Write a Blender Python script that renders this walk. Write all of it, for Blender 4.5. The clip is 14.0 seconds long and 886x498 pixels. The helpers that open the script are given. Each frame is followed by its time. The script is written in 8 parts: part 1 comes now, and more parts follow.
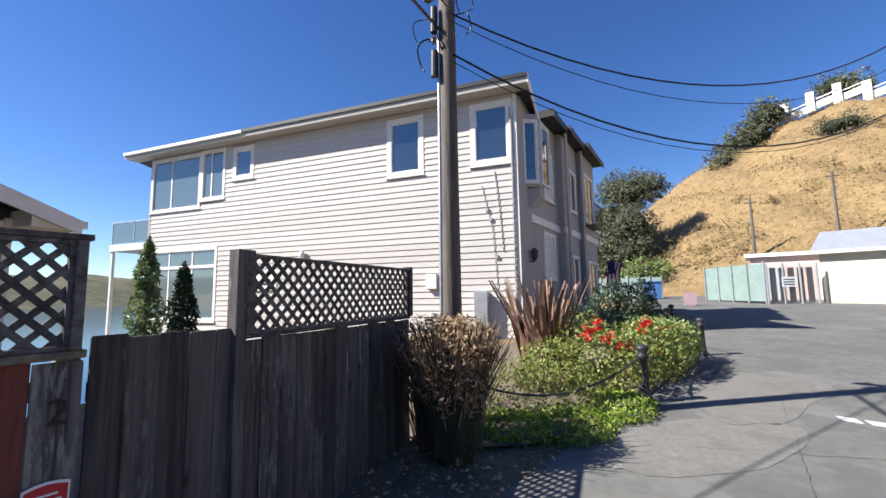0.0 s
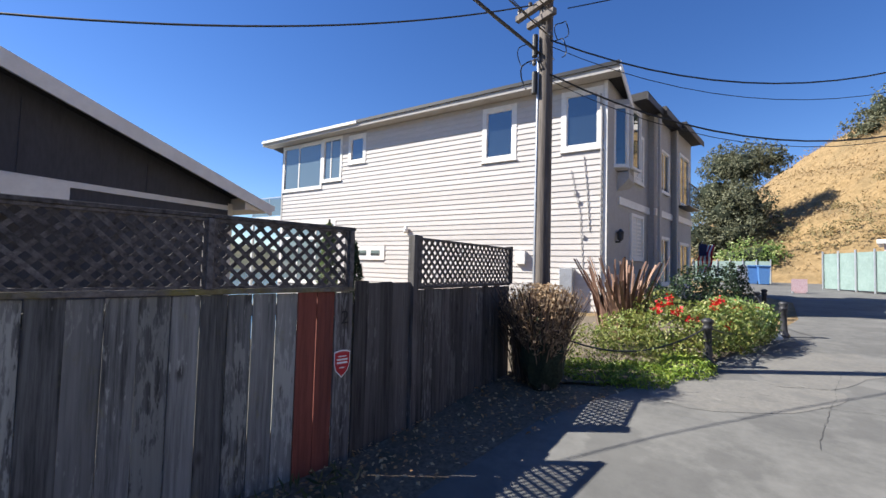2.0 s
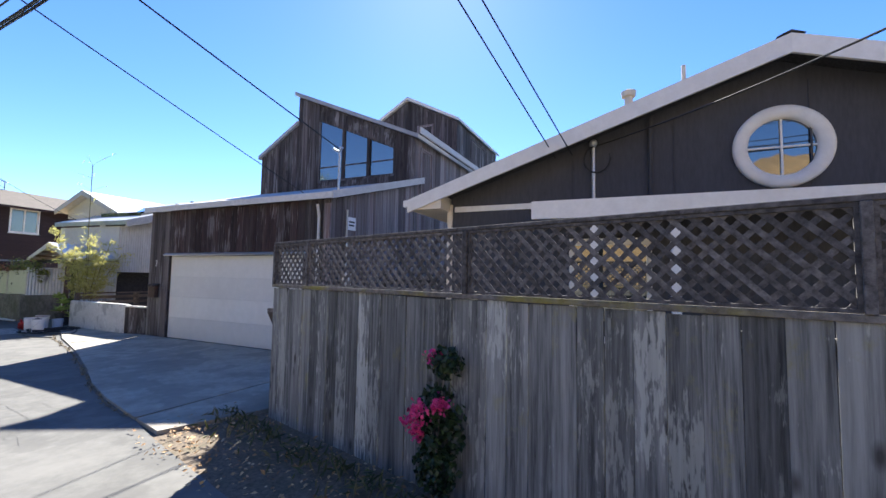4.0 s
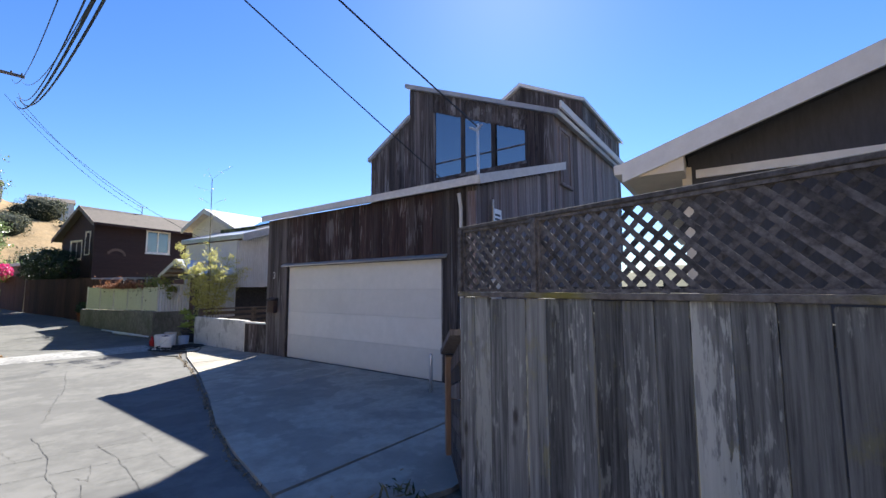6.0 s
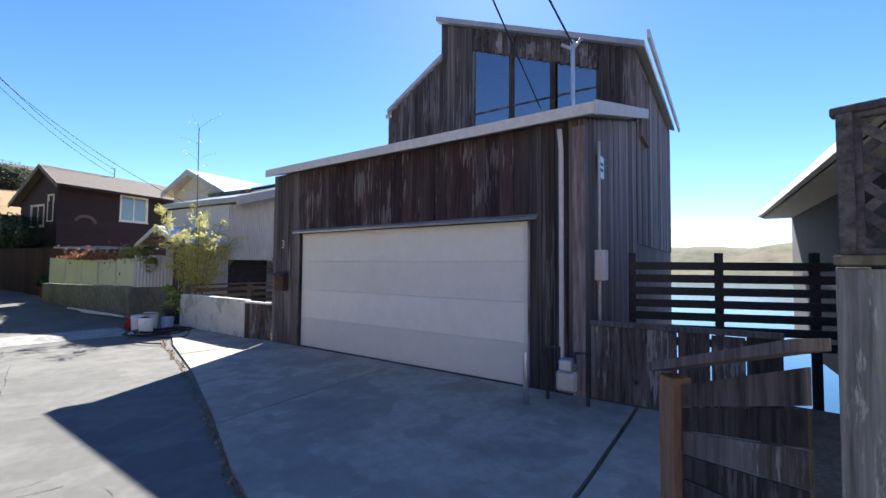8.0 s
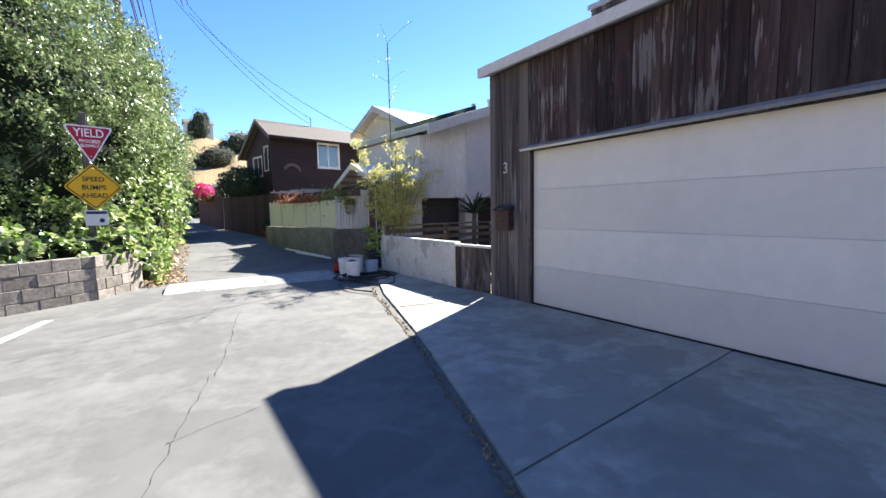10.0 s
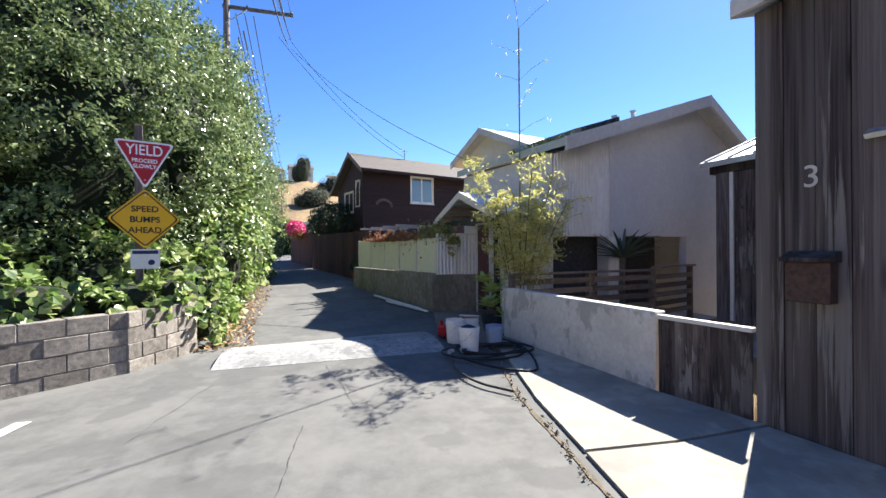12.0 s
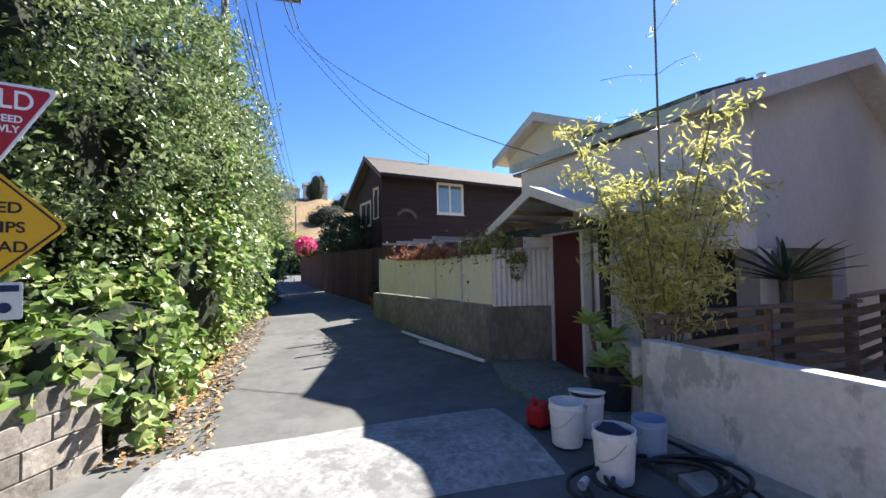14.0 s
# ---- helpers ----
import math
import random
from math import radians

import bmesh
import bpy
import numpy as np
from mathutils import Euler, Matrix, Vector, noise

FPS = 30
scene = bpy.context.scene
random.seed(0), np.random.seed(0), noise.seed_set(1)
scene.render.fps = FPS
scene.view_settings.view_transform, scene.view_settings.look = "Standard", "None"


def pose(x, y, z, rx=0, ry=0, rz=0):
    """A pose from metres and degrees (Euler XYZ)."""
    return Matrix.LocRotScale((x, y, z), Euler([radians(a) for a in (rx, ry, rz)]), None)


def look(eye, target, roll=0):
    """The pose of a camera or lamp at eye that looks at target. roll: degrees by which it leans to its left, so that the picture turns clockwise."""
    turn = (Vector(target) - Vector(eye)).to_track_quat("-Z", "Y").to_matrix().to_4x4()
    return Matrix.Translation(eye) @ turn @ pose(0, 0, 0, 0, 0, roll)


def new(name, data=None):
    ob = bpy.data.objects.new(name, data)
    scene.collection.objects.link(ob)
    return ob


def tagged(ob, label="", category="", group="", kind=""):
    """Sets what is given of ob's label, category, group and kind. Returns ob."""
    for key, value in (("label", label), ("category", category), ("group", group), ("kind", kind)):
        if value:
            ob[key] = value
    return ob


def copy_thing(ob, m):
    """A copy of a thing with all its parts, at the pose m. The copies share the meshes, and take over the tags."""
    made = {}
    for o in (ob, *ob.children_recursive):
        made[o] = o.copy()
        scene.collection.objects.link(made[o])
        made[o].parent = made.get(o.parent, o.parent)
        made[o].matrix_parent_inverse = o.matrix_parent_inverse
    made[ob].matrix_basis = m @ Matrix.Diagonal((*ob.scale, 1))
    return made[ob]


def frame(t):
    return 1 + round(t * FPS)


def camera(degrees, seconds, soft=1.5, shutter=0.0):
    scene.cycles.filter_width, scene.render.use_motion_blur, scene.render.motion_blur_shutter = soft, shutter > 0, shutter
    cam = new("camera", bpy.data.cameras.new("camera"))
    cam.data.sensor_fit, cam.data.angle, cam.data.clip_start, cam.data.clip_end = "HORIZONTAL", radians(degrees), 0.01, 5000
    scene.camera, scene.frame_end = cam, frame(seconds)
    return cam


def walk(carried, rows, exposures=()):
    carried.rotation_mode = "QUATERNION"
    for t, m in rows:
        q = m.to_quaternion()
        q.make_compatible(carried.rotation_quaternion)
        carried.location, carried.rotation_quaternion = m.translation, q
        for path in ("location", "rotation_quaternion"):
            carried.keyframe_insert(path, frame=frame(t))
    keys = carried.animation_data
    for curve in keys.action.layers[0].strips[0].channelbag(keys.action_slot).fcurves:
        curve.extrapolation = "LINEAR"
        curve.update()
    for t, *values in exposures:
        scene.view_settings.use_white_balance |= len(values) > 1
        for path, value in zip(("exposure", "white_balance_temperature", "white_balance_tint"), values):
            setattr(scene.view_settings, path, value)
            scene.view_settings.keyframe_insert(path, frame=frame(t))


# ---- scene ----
cam = camera(94.1, 14.0)
PATH = [
    (0, (-0.824, 0.349, 1.806), (-1.719, 2.125, 2.021), -0.9),
    (0.5, (-0.622, 0.009, 1.785), (-1.437, 1.827, 1.961), -1.1),
    (1, (-0.533, -0.34, 1.797), (-1.397, 1.458, 1.953), 0.7),
    (1.5, (-0.42, -0.73, 1.765), (-1.399, 1.009, 1.89), 2.1),
    (2, (-0.247, -1.112, 1.774), (-1.485, 0.456, 1.863), 1.5),
    (2.5, (-0.368, -1.428, 1.744), (-2.053, -0.354, 1.812), 0.1),
    (3, (-0.61, -1.755, 1.729), (-2.605, -1.625, 1.796), -0.2),
    (3.5, (-0.864, -2.133, 1.702), (-2.76, -2.766, 1.779), 0.2),
    (4, (-1.134, -2.65, 1.71), (-2.817, -3.722, 1.843), 1.0),
    (6.5, (-2.007, -5.705, 1.594), (-3.442, -7.086, 1.781), -0.3),
    (7, (-2.091, -6.277, 1.593), (-3.593, -7.58, 1.81), -1.0),
    (9.5, (-2.834, -9.545, 1.354), (-4.081, -11.087, 1.093), -0.2),
    (10, (-2.824, -10.301, 1.34), (-3.72, -12.079, 1.147), -1.1),
    (10.5, (-2.813, -11.077, 1.373), (-3.504, -12.949, 1.243), -1.8),
    (11, (-2.863, -11.828, 1.402), (-3.453, -13.737, 1.321), -1.9),
    (11.5, (-2.891, -12.562, 1.423), (-3.438, -14.485, 1.387), -1.3),
    (12, (-3.04, -13.279, 1.415), (-3.582, -15.204, 1.414), -0.4),
    (12.5, (-3.107, -13.984, 1.439), (-3.646, -15.91, 1.463), 0.2),
    (13, (-3.133, -14.802, 1.446), (-3.638, -16.736, 1.49), -0.1),
    (13.5, (-3.128, -15.572, 1.481), (-3.608, -17.512, 1.543), -0.7),
    (14, (-3.089, -16.274, 1.507), (-3.568, -18.215, 1.586), -1.1),
]
EXPOSURES = [(0.0, 1.19), (2.0, 1.22), (3.0, 2.08), (4.0, 1.98), (6.5, 1.64), (7.0, 1.62), (9.5, 2.22), (10.5, 1.9), (11.5, 1.79), (12.5, 1.75), (14.0, 1.74)]
walk(cam, [(t, look(eye, target, roll)) for t, eye, target, roll in PATH], EXPOSURES)

# ---- daylight ----
SUN_YAW, SUN_UP = 124.0, 41.2
sun_way = Vector((-math.sin(radians(SUN_YAW)) * math.cos(radians(SUN_UP)), math.cos(radians(SUN_YAW)) * math.cos(radians(SUN_UP)), math.sin(radians(SUN_UP))))
world = bpy.data.worlds.new("sky")
scene.world = world
world.use_nodes = True
wn = world.node_tree.nodes
sky = wn.new("ShaderNodeTexSky")
sky.sky_type, sky.sun_disc = "NISHITA", False
sky.sun_elevation, sky.sun_rotation = radians(SUN_UP), radians(360 - SUN_YAW)
sky.air_density, sky.dust_density, sky.ozone_density = 1.0, 0.08, 5.5
wn["Background"].inputs[1].default_value = 0.07
deep = wn.new("ShaderNodeHueSaturation")
deep.inputs["Saturation"].default_value = 1.18
deep.inputs["Hue"].default_value = 0.512
world.node_tree.links.new(sky.outputs[0], deep.inputs["Color"])
world.node_tree.links.new(deep.outputs[0], wn["Background"].inputs[0])
sun_data = bpy.data.lights.new("sun", "SUN")
sun_data.energy, sun_data.angle, sun_data.color = 5.0, radians(0.53), (1.0, 0.965, 0.9)
sun = new("sun", sun_data)
sun.matrix_world = look((0, 0, 30), Vector((0, 0, 30)) - sun_way)

# ---- materials ----


def surf(name, a, b, stain=None, amount=0.5, size=1.0, stretch=(1, 1, 1), rough=0.8, bump=0.25, metal=0.0, vary=0.15, spec=0.4, rise=0.01, knots=None, lichen=None, flakes=None, reach=(14, 14, 2.2)):
    """A weathered surface: two colours mixed by fine grain, broad stains over them, a little relief."""
    m = bpy.data.materials.new(name)
    m.use_nodes = True
    n, link = m.node_tree.nodes, m.node_tree.links.new
    p = n["Principled BSDF"]
    tc, oi, add, mp = n.new("ShaderNodeTexCoord"), n.new("ShaderNodeObjectInfo"), n.new("ShaderNodeVectorMath"), n.new("ShaderNodeMapping")
    mul = n.new("ShaderNodeMath")
    mul.operation, mul.inputs[1].default_value = "MULTIPLY", 53.0
    link(oi.outputs["Random"], mul.inputs[0])
    link(tc.outputs["Object"], add.inputs[0])
    link(mul.outputs[0], add.inputs[1])
    link(add.outputs[0], mp.inputs[0])
    mp.inputs["Scale"].default_value = [s / size for s in stretch]
    fine, broad = n.new("ShaderNodeTexNoise"), n.new("ShaderNodeTexNoise")
    fine.inputs["Scale"].default_value, fine.inputs["Detail"].default_value, fine.inputs["Roughness"].default_value = 9.0, 8.0, 0.7
    broad.inputs["Scale"].default_value, broad.inputs["Detail"].default_value, broad.inputs["Roughness"].default_value = 1.3, 5.0, 0.6
    link(mp.outputs[0], fine.inputs["Vector"])
    link(mp.outputs[0], broad.inputs["Vector"])
    r1 = n.new("ShaderNodeValToRGB")
    r1.color_ramp.elements[0].position, r1.color_ramp.elements[1].position = 0.36, 0.64
    r1.color_ramp.elements[0].color, r1.color_ramp.elements[1].color = (*a, 1), (*b, 1)
    link(fine.outputs["Fac"], r1.inputs[0])
    out = r1.outputs[0]
    if stain:
        r2, mix = n.new("ShaderNodeValToRGB"), n.new("ShaderNodeMix")
        r2.color_ramp.elements[0].position, r2.color_ramp.elements[1].position = 0.48, 0.68
        r2.color_ramp.elements[1].color = (amount, amount, amount, 1)
        mix.data_type = "RGBA"
        link(broad.outputs["Fac"], r2.inputs[0])
        link(r2.outputs[0], mix.inputs[0])
        link(out, mix.inputs[6])
        mix.inputs[7].default_value = (*stain, 1)
        out = mix.outputs[2]
    if knots:
        spot, near, dark = n.new("ShaderNodeTexVoronoi"), n.new("ShaderNodeMapRange"), n.new("ShaderNodeMix")
        place = n.new("ShaderNodeMapping")
        place.inputs["Scale"].default_value = (1, 1, 0.7)
        link(add.outputs[0], place.inputs[0])
        link(place.outputs[0], spot.inputs["Vector"])
        spot.inputs["Scale"].default_value = 4.5
        near.inputs[1].default_value, near.inputs[2].default_value, near.inputs[3].default_value, near.inputs[4].default_value = 0.05, 0.16, 0.85, 0.0
        link(spot.outputs["Distance"], near.inputs[0])
        dark.data_type = "RGBA"
        link(near.outputs[0], dark.inputs[0])
        link(out, dark.inputs[6])
        dark.inputs[7].default_value = (*knots, 1)
        out = dark.outputs[2]
    if lichen:
        patch, edge, cover = n.new("ShaderNodeTexNoise"), n.new("ShaderNodeMapRange"), n.new("ShaderNodeMix")
        patch.inputs["Scale"].default_value, patch.inputs["Detail"].default_value, patch.inputs["Roughness"].default_value = 3.5, 9.0, 0.75
        link(add.outputs[0], patch.inputs["Vector"])
        edge.inputs[1].default_value, edge.inputs[2].default_value, edge.inputs[4].default_value = 0.57, 0.66, 0.55
        link(patch.outputs["Fac"], edge.inputs[0])
        cover.data_type = "RGBA"
        link(edge.outputs[0], cover.inputs[0])
        link(out, cover.inputs[6])
        cover.inputs[7].default_value = (*lichen, 1)
        out = cover.outputs[2]
    if flakes:
        # crisp bare or crusted patches, crowded where a broad noise allows them
        chip, crowd, sum_, cut, lay, chip_at = n.new("ShaderNodeTexNoise"), n.new("ShaderNodeTexNoise"), n.new("ShaderNodeMath"), n.new("ShaderNodeMapRange"), n.new("ShaderNodeMix"), n.new("ShaderNodeMapping")
        chip_at.inputs["Scale"].default_value = reach
        link(add.outputs[0], chip_at.inputs[0])
        link(chip_at.outputs[0], chip.inputs["Vector"])
        chip.inputs["Scale"].default_value, chip.inputs["Detail"].default_value, chip.inputs["Roughness"].default_value = 1.0, 6.0, 0.65
        link(add.outputs[0], crowd.inputs["Vector"])
        crowd.inputs["Scale"].default_value, crowd.inputs["Detail"].default_value = 1.1, 2.0
        sum_.operation = "ADD"
        link(chip.outputs["Fac"], sum_.inputs[0])
        link(crowd.outputs["Fac"], sum_.inputs[1])
        cut.inputs[1].default_value, cut.inputs[2].default_value, cut.inputs[4].default_value = flakes[2], flakes[2] + 0.07, flakes[1]
        link(sum_.outputs[0], cut.inputs[0])
        lay.data_type = "RGBA"
        link(cut.outputs[0], lay.inputs[0])
        link(out, lay.inputs[6])
        lay.inputs[7].default_value = (*flakes[0], 1)
        out = lay.outputs[2]
    hsv, rng = n.new("ShaderNodeHueSaturation"), n.new("ShaderNodeMapRange")
    rng.inputs[3].default_value, rng.inputs[4].default_value = 1 - vary, 1 + vary
    link(oi.outputs["Random"], rng.inputs[0])
    link(rng.outputs[0], hsv.inputs["Value"])
    link(out, hsv.inputs["Color"])
    link(hsv.outputs[0], p.inputs["Base Color"])
    p.inputs["Roughness"].default_value, p.inputs["Metallic"].default_value = rough, metal
    p.inputs["Specular IOR Level"].default_value = spec
    if bump:
        bp = n.new("ShaderNodeBump")
        bp.inputs["Strength"].default_value, bp.inputs["Distance"].default_value = bump, rise
        link(fine.outputs["Fac"], bp.inputs["Height"])
        link(bp.outputs[0], p.inputs["Normal"])
    return m


def leafy(name, a, b, c, rough=0.5, through_light=0.25):
    """Leaves: each one its own shade, and some light passes through."""
    m = bpy.data.materials.new(name)
    m.use_nodes = True
    n, link = m.node_tree.nodes, m.node_tree.links.new
    p = n["Principled BSDF"]
    geo, ramp = n.new("ShaderNodeNewGeometry"), n.new("ShaderNodeValToRGB")
    ramp.color_ramp.elements[0].color, ramp.color_ramp.elements[1].color = (*a, 1), (*c, 1)
    ramp.color_ramp.elements.new(0.5).color = (*b, 1)
    link(geo.outputs["Random Per Island"], ramp.inputs[0])
    link(ramp.outputs[0], p.inputs["Base Color"])
    p.inputs["Roughness"].default_value = rough
    if through_light:
        tr, mix = n.new("ShaderNodeBsdfTranslucent"), n.new("ShaderNodeMixShader")
        link(ramp.outputs[0], tr.inputs[0])
        mix.inputs[0].default_value = through_light
        link(p.outputs[0], mix.inputs[1])
        link(tr.outputs[0], mix.inputs[2])
        link(mix.outputs[0], n["Material Output"].inputs[0])
    return m


def glazing(name, tint=(0.02, 0.03, 0.04), ior=2.0, rough=0.02):
    m = bpy.data.materials.new(name)
    m.use_nodes = True
    p = m.node_tree.nodes["Principled BSDF"]
    p.inputs["Base Color"].default_value = (*tint, 1)
    p.inputs["Roughness"].default_value, p.inputs["IOR"].default_value = rough, ior
    return m


FENCE_WOOD = surf("weathered_fence_wood", (0.048, 0.049, 0.047), (0.208, 0.21, 0.2), (0.31, 0.31, 0.29), 0.6, 1.0, (3.4, 3.4, 0.22), 0.88, 0.7, vary=0.42, rise=0.006, knots=(0.03, 0.026, 0.024), lichen=(0.2, 0.185, 0.085), flakes=((0.4, 0.405, 0.36), 0.55, 1.09), reach=(34, 34, 9))
LATTICE_WOOD = surf("weathered_lattice_wood", (0.04, 0.036, 0.035), (0.15, 0.138, 0.132), None, 0.5, 0.5, (1, 1, 1), 0.88, 0.4, vary=0.35)
# Fence wood again in darker colours, for the gate and the boards beside it.
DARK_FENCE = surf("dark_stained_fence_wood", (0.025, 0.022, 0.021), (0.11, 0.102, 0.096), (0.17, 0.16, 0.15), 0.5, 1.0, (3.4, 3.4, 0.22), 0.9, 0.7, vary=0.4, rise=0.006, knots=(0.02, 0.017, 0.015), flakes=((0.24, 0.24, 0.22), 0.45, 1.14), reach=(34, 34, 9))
MOSSY_RAIL = surf("mossy_rail_wood", (0.09, 0.08, 0.07), (0.2, 0.18, 0.16), (0.24, 0.2, 0.02), 0.7, 0.5, (1, 1, 1), 0.9, 0.4)
RED_BOARD = surf("red_stained_board", (0.16, 0.045, 0.03), (0.28, 0.08, 0.055), (0.1, 0.04, 0.035), 0.5, 0.8, (3, 3, 0.25), 0.8, 0.4)
BARN_WOOD = surf("weathered_redwood_boards", (0.018, 0.013, 0.012), (0.1, 0.08, 0.074), (0.24, 0.22, 0.21), 0.55, 1.0, (3.2, 3.2, 0.2), 0.87, 0.6, vary=0.5, rise=0.006, knots=(0.012, 0.01, 0.009), flakes=((0.3, 0.285, 0.27), 0.5, 1.1), reach=(24, 24, 2.4))
HEADER_WOOD = surf("red_brown_redwood_boards", (0.014, 0.009, 0.009), (0.065, 0.036, 0.032), (0.12, 0.1, 0.095), 0.5, 1.0, (3.0, 3.0, 0.2), 0.87, 0.5, vary=0.4, rise=0.006, flakes=((0.24, 0.22, 0.21), 0.5, 1.1), reach=(24, 24, 2.4))
GREY_BARN = surf("silver_grey_boards", (0.1, 0.085, 0.085), (0.3, 0.265, 0.26), (0.11, 0.06, 0.05), 0.7, 0.9, (3.5, 3.5, 0.2), 0.87, 0.5, vary=0.5, rise=0.006)
CHARCOAL = surf("charcoal_painted_wall", (0.044, 0.045, 0.052), (0.06, 0.061, 0.069), (0.07, 0.071, 0.079), 0.4, 0.7, (2, 2, 0.4), 0.75, 0.25)
WHITE_TRIM = surf("white_painted_trim", (0.74, 0.71, 0.66), (0.82, 0.79, 0.74), (0.6, 0.56, 0.5), 0.3, 1.2, (1, 1, 1), 0.6, 0.1, vary=0.03)
CREAM_TRIM = surf("cream_painted_trim", (0.72, 0.63, 0.5), (0.8, 0.7, 0.56), (0.6, 0.5, 0.38), 0.3, 1.2, (1, 1, 1), 0.65, 0.1, vary=0.03)
SIDING = surf("greige_lap_siding", (0.5, 0.465, 0.43), (0.57, 0.53, 0.495), (0.45, 0.415, 0.385), 0.35, 1.0, (0.5, 2, 2), 0.7, 0.12, vary=0.05)
STUCCO_TAN = surf("greige_stucco", (0.36, 0.34, 0.32), (0.44, 0.415, 0.39), (0.31, 0.29, 0.27), 0.3, 0.6, (1, 1, 1), 0.85, 0.3, vary=0.04)
ROOF_DARK = surf("dark_shingle", (0.03, 0.028, 0.028), (0.075, 0.07, 0.068), None, 0.5, 0.25, (1, 1, 1), 0.9, 0.5)
ROOF_GREY = surf("grey_brown_shingle", (0.1, 0.085, 0.072), (0.18, 0.152, 0.13), (0.08, 0.068, 0.058), 0.4, 0.3, (1, 1, 1), 0.9, 0.5)
METAL_ROOF = surf("pale_metal_roofing", (0.52, 0.53, 0.54), (0.66, 0.67, 0.68), (0.4, 0.4, 0.4), 0.35, 1.0, (1, 1, 1), 0.38, 0.05, metal=0.55, vary=0.03)
CORRUGATED = surf("galvanised_corrugated_metal", (0.62, 0.63, 0.65), (0.74, 0.75, 0.77), (0.52, 0.52, 0.53), 0.5, 0.8, (1, 1, 0.4), 0.45, 0.05, metal=0.3, vary=0.05)
RUSTIC_ROOF = surf("grey_membrane_roof", (0.33, 0.34, 0.36), (0.44, 0.45, 0.47), (0.27, 0.27, 0.29), 0.5, 1.0, (1, 1, 1), 0.6, 0.2)
FASCIA_GREY = surf("pale_grey_fascia_paint", (0.55, 0.53, 0.5), (0.66, 0.64, 0.6), (0.45, 0.42, 0.38), 0.3, 0.8, (1, 1, 1), 0.65, 0.15)
GARAGE_DOOR = surf("off_white_garage_door_paint", (0.69, 0.67, 0.6), (0.74, 0.715, 0.645), (0.63, 0.6, 0.53), 0.4, 1.6, (1, 1, 1), 0.55, 0.05)
ASPHALT = surf("worn_asphalt", (0.102, 0.1, 0.093), (0.14, 0.137, 0.127), (0.172, 0.167, 0.153), 0.7, 1.6, (1, 1, 1), 0.92, 0.12, vary=0.0, rise=0.003, flakes=((0.088, 0.086, 0.081), 0.5, 1.05), reach=(1.1, 1.1, 1.1))
FRESH_ASPHALT = surf("dark_asphalt_patch", (0.07, 0.07, 0.075), (0.12, 0.12, 0.125), None, 0.5, 0.4, (1, 1, 1), 0.92, 0.4, vary=0.0)
CONCRETE = surf("driveway_concrete", (0.29, 0.265, 0.217), (0.38, 0.348, 0.285), (0.185, 0.17, 0.145), 0.7, 1.3, (1, 1, 1), 0.85, 0.12, vary=0.05, rise=0.003, flakes=((0.2, 0.185, 0.16), 0.55, 1.03), reach=(2.2, 2.2, 2.2))
OLD_CONCRETE = surf("patched_concrete_wall", (0.56, 0.545, 0.505), (0.7, 0.68, 0.635), (0.45, 0.435, 0.4), 0.6, 0.6, (1, 1, 1), 0.9, 0.4, vary=0.05, flakes=((0.34, 0.33, 0.3), 0.75, 1.04), reach=(4.5, 4.5, 2.6))
MOSSY_CONCRETE = surf("mossy_concrete_base", (0.14, 0.135, 0.115), (0.27, 0.26, 0.225), (0.1, 0.11, 0.07), 0.7, 0.6, (1, 1, 0.5), 0.9, 0.4)
BLOCK = surf("concrete_block", (0.17, 0.15, 0.13), (0.35, 0.31, 0.265), (0.1, 0.088, 0.078), 0.8, 0.5, (1, 1, 1), 0.95, 0.7, vary=0.32)
BUMP_CONC = surf("worn_pale_paint_concrete", (0.17, 0.167, 0.16), (0.34, 0.333, 0.315), (0.17, 0.167, 0.16), 0.75, 0.6, (1, 1, 1), 0.9, 0.3, flakes=((0.14, 0.138, 0.132), 0.8, 1.06), reach=(5, 5, 5))
ROAD_PAINT = surf("worn_white_road_paint", (0.5, 0.49, 0.47), (0.75, 0.74, 0.72), (0.3, 0.29, 0.28), 0.5, 0.15, (1, 1, 1), 0.85, 0.2)
DIRT = surf("dry_dirt_and_litter", (0.09, 0.07, 0.05), (0.2, 0.155, 0.11), (0.07, 0.07, 0.04), 0.6, 0.35, (1, 1, 1), 0.98, 0.6, vary=0.0)
STUCCO_WHITE = surf("white_painted_stucco", (0.66, 0.64, 0.6), (0.74, 0.72, 0.68), (0.57, 0.55, 0.51), 0.35, 1.0, (1, 1, 1), 0.8, 0.15, vary=0.02)
GREY_STUCCO = surf("grey_lavender_stucco", (0.6, 0.59, 0.6), (0.68, 0.67, 0.68), (0.53, 0.52, 0.53), 0.4, 0.8, (1, 1, 1), 0.85, 0.2, vary=0.02)
BROWN_SIDING = surf("dark_red_brown_siding", (0.026, 0.013, 0.012), (0.042, 0.02, 0.017), (0.02, 0.011, 0.01), 0.5, 0.8, (0.4, 0.4, 3), 0.75, 0.3)
BROWN_FENCE = surf("red_brown_wood_fence", (0.05, 0.025, 0.02), (0.1, 0.05, 0.038), None, 0.5, 0.8, (3, 3, 0.3), 0.85, 0.3, vary=0.3)
CREAM_PANEL = surf("cream_translucent_panel", (0.6, 0.62, 0.47), (0.66, 0.68, 0.53), (0.5, 0.52, 0.38), 0.35, 0.8, (1, 1, 0.5), 0.45, 0.03, vary=0.05)
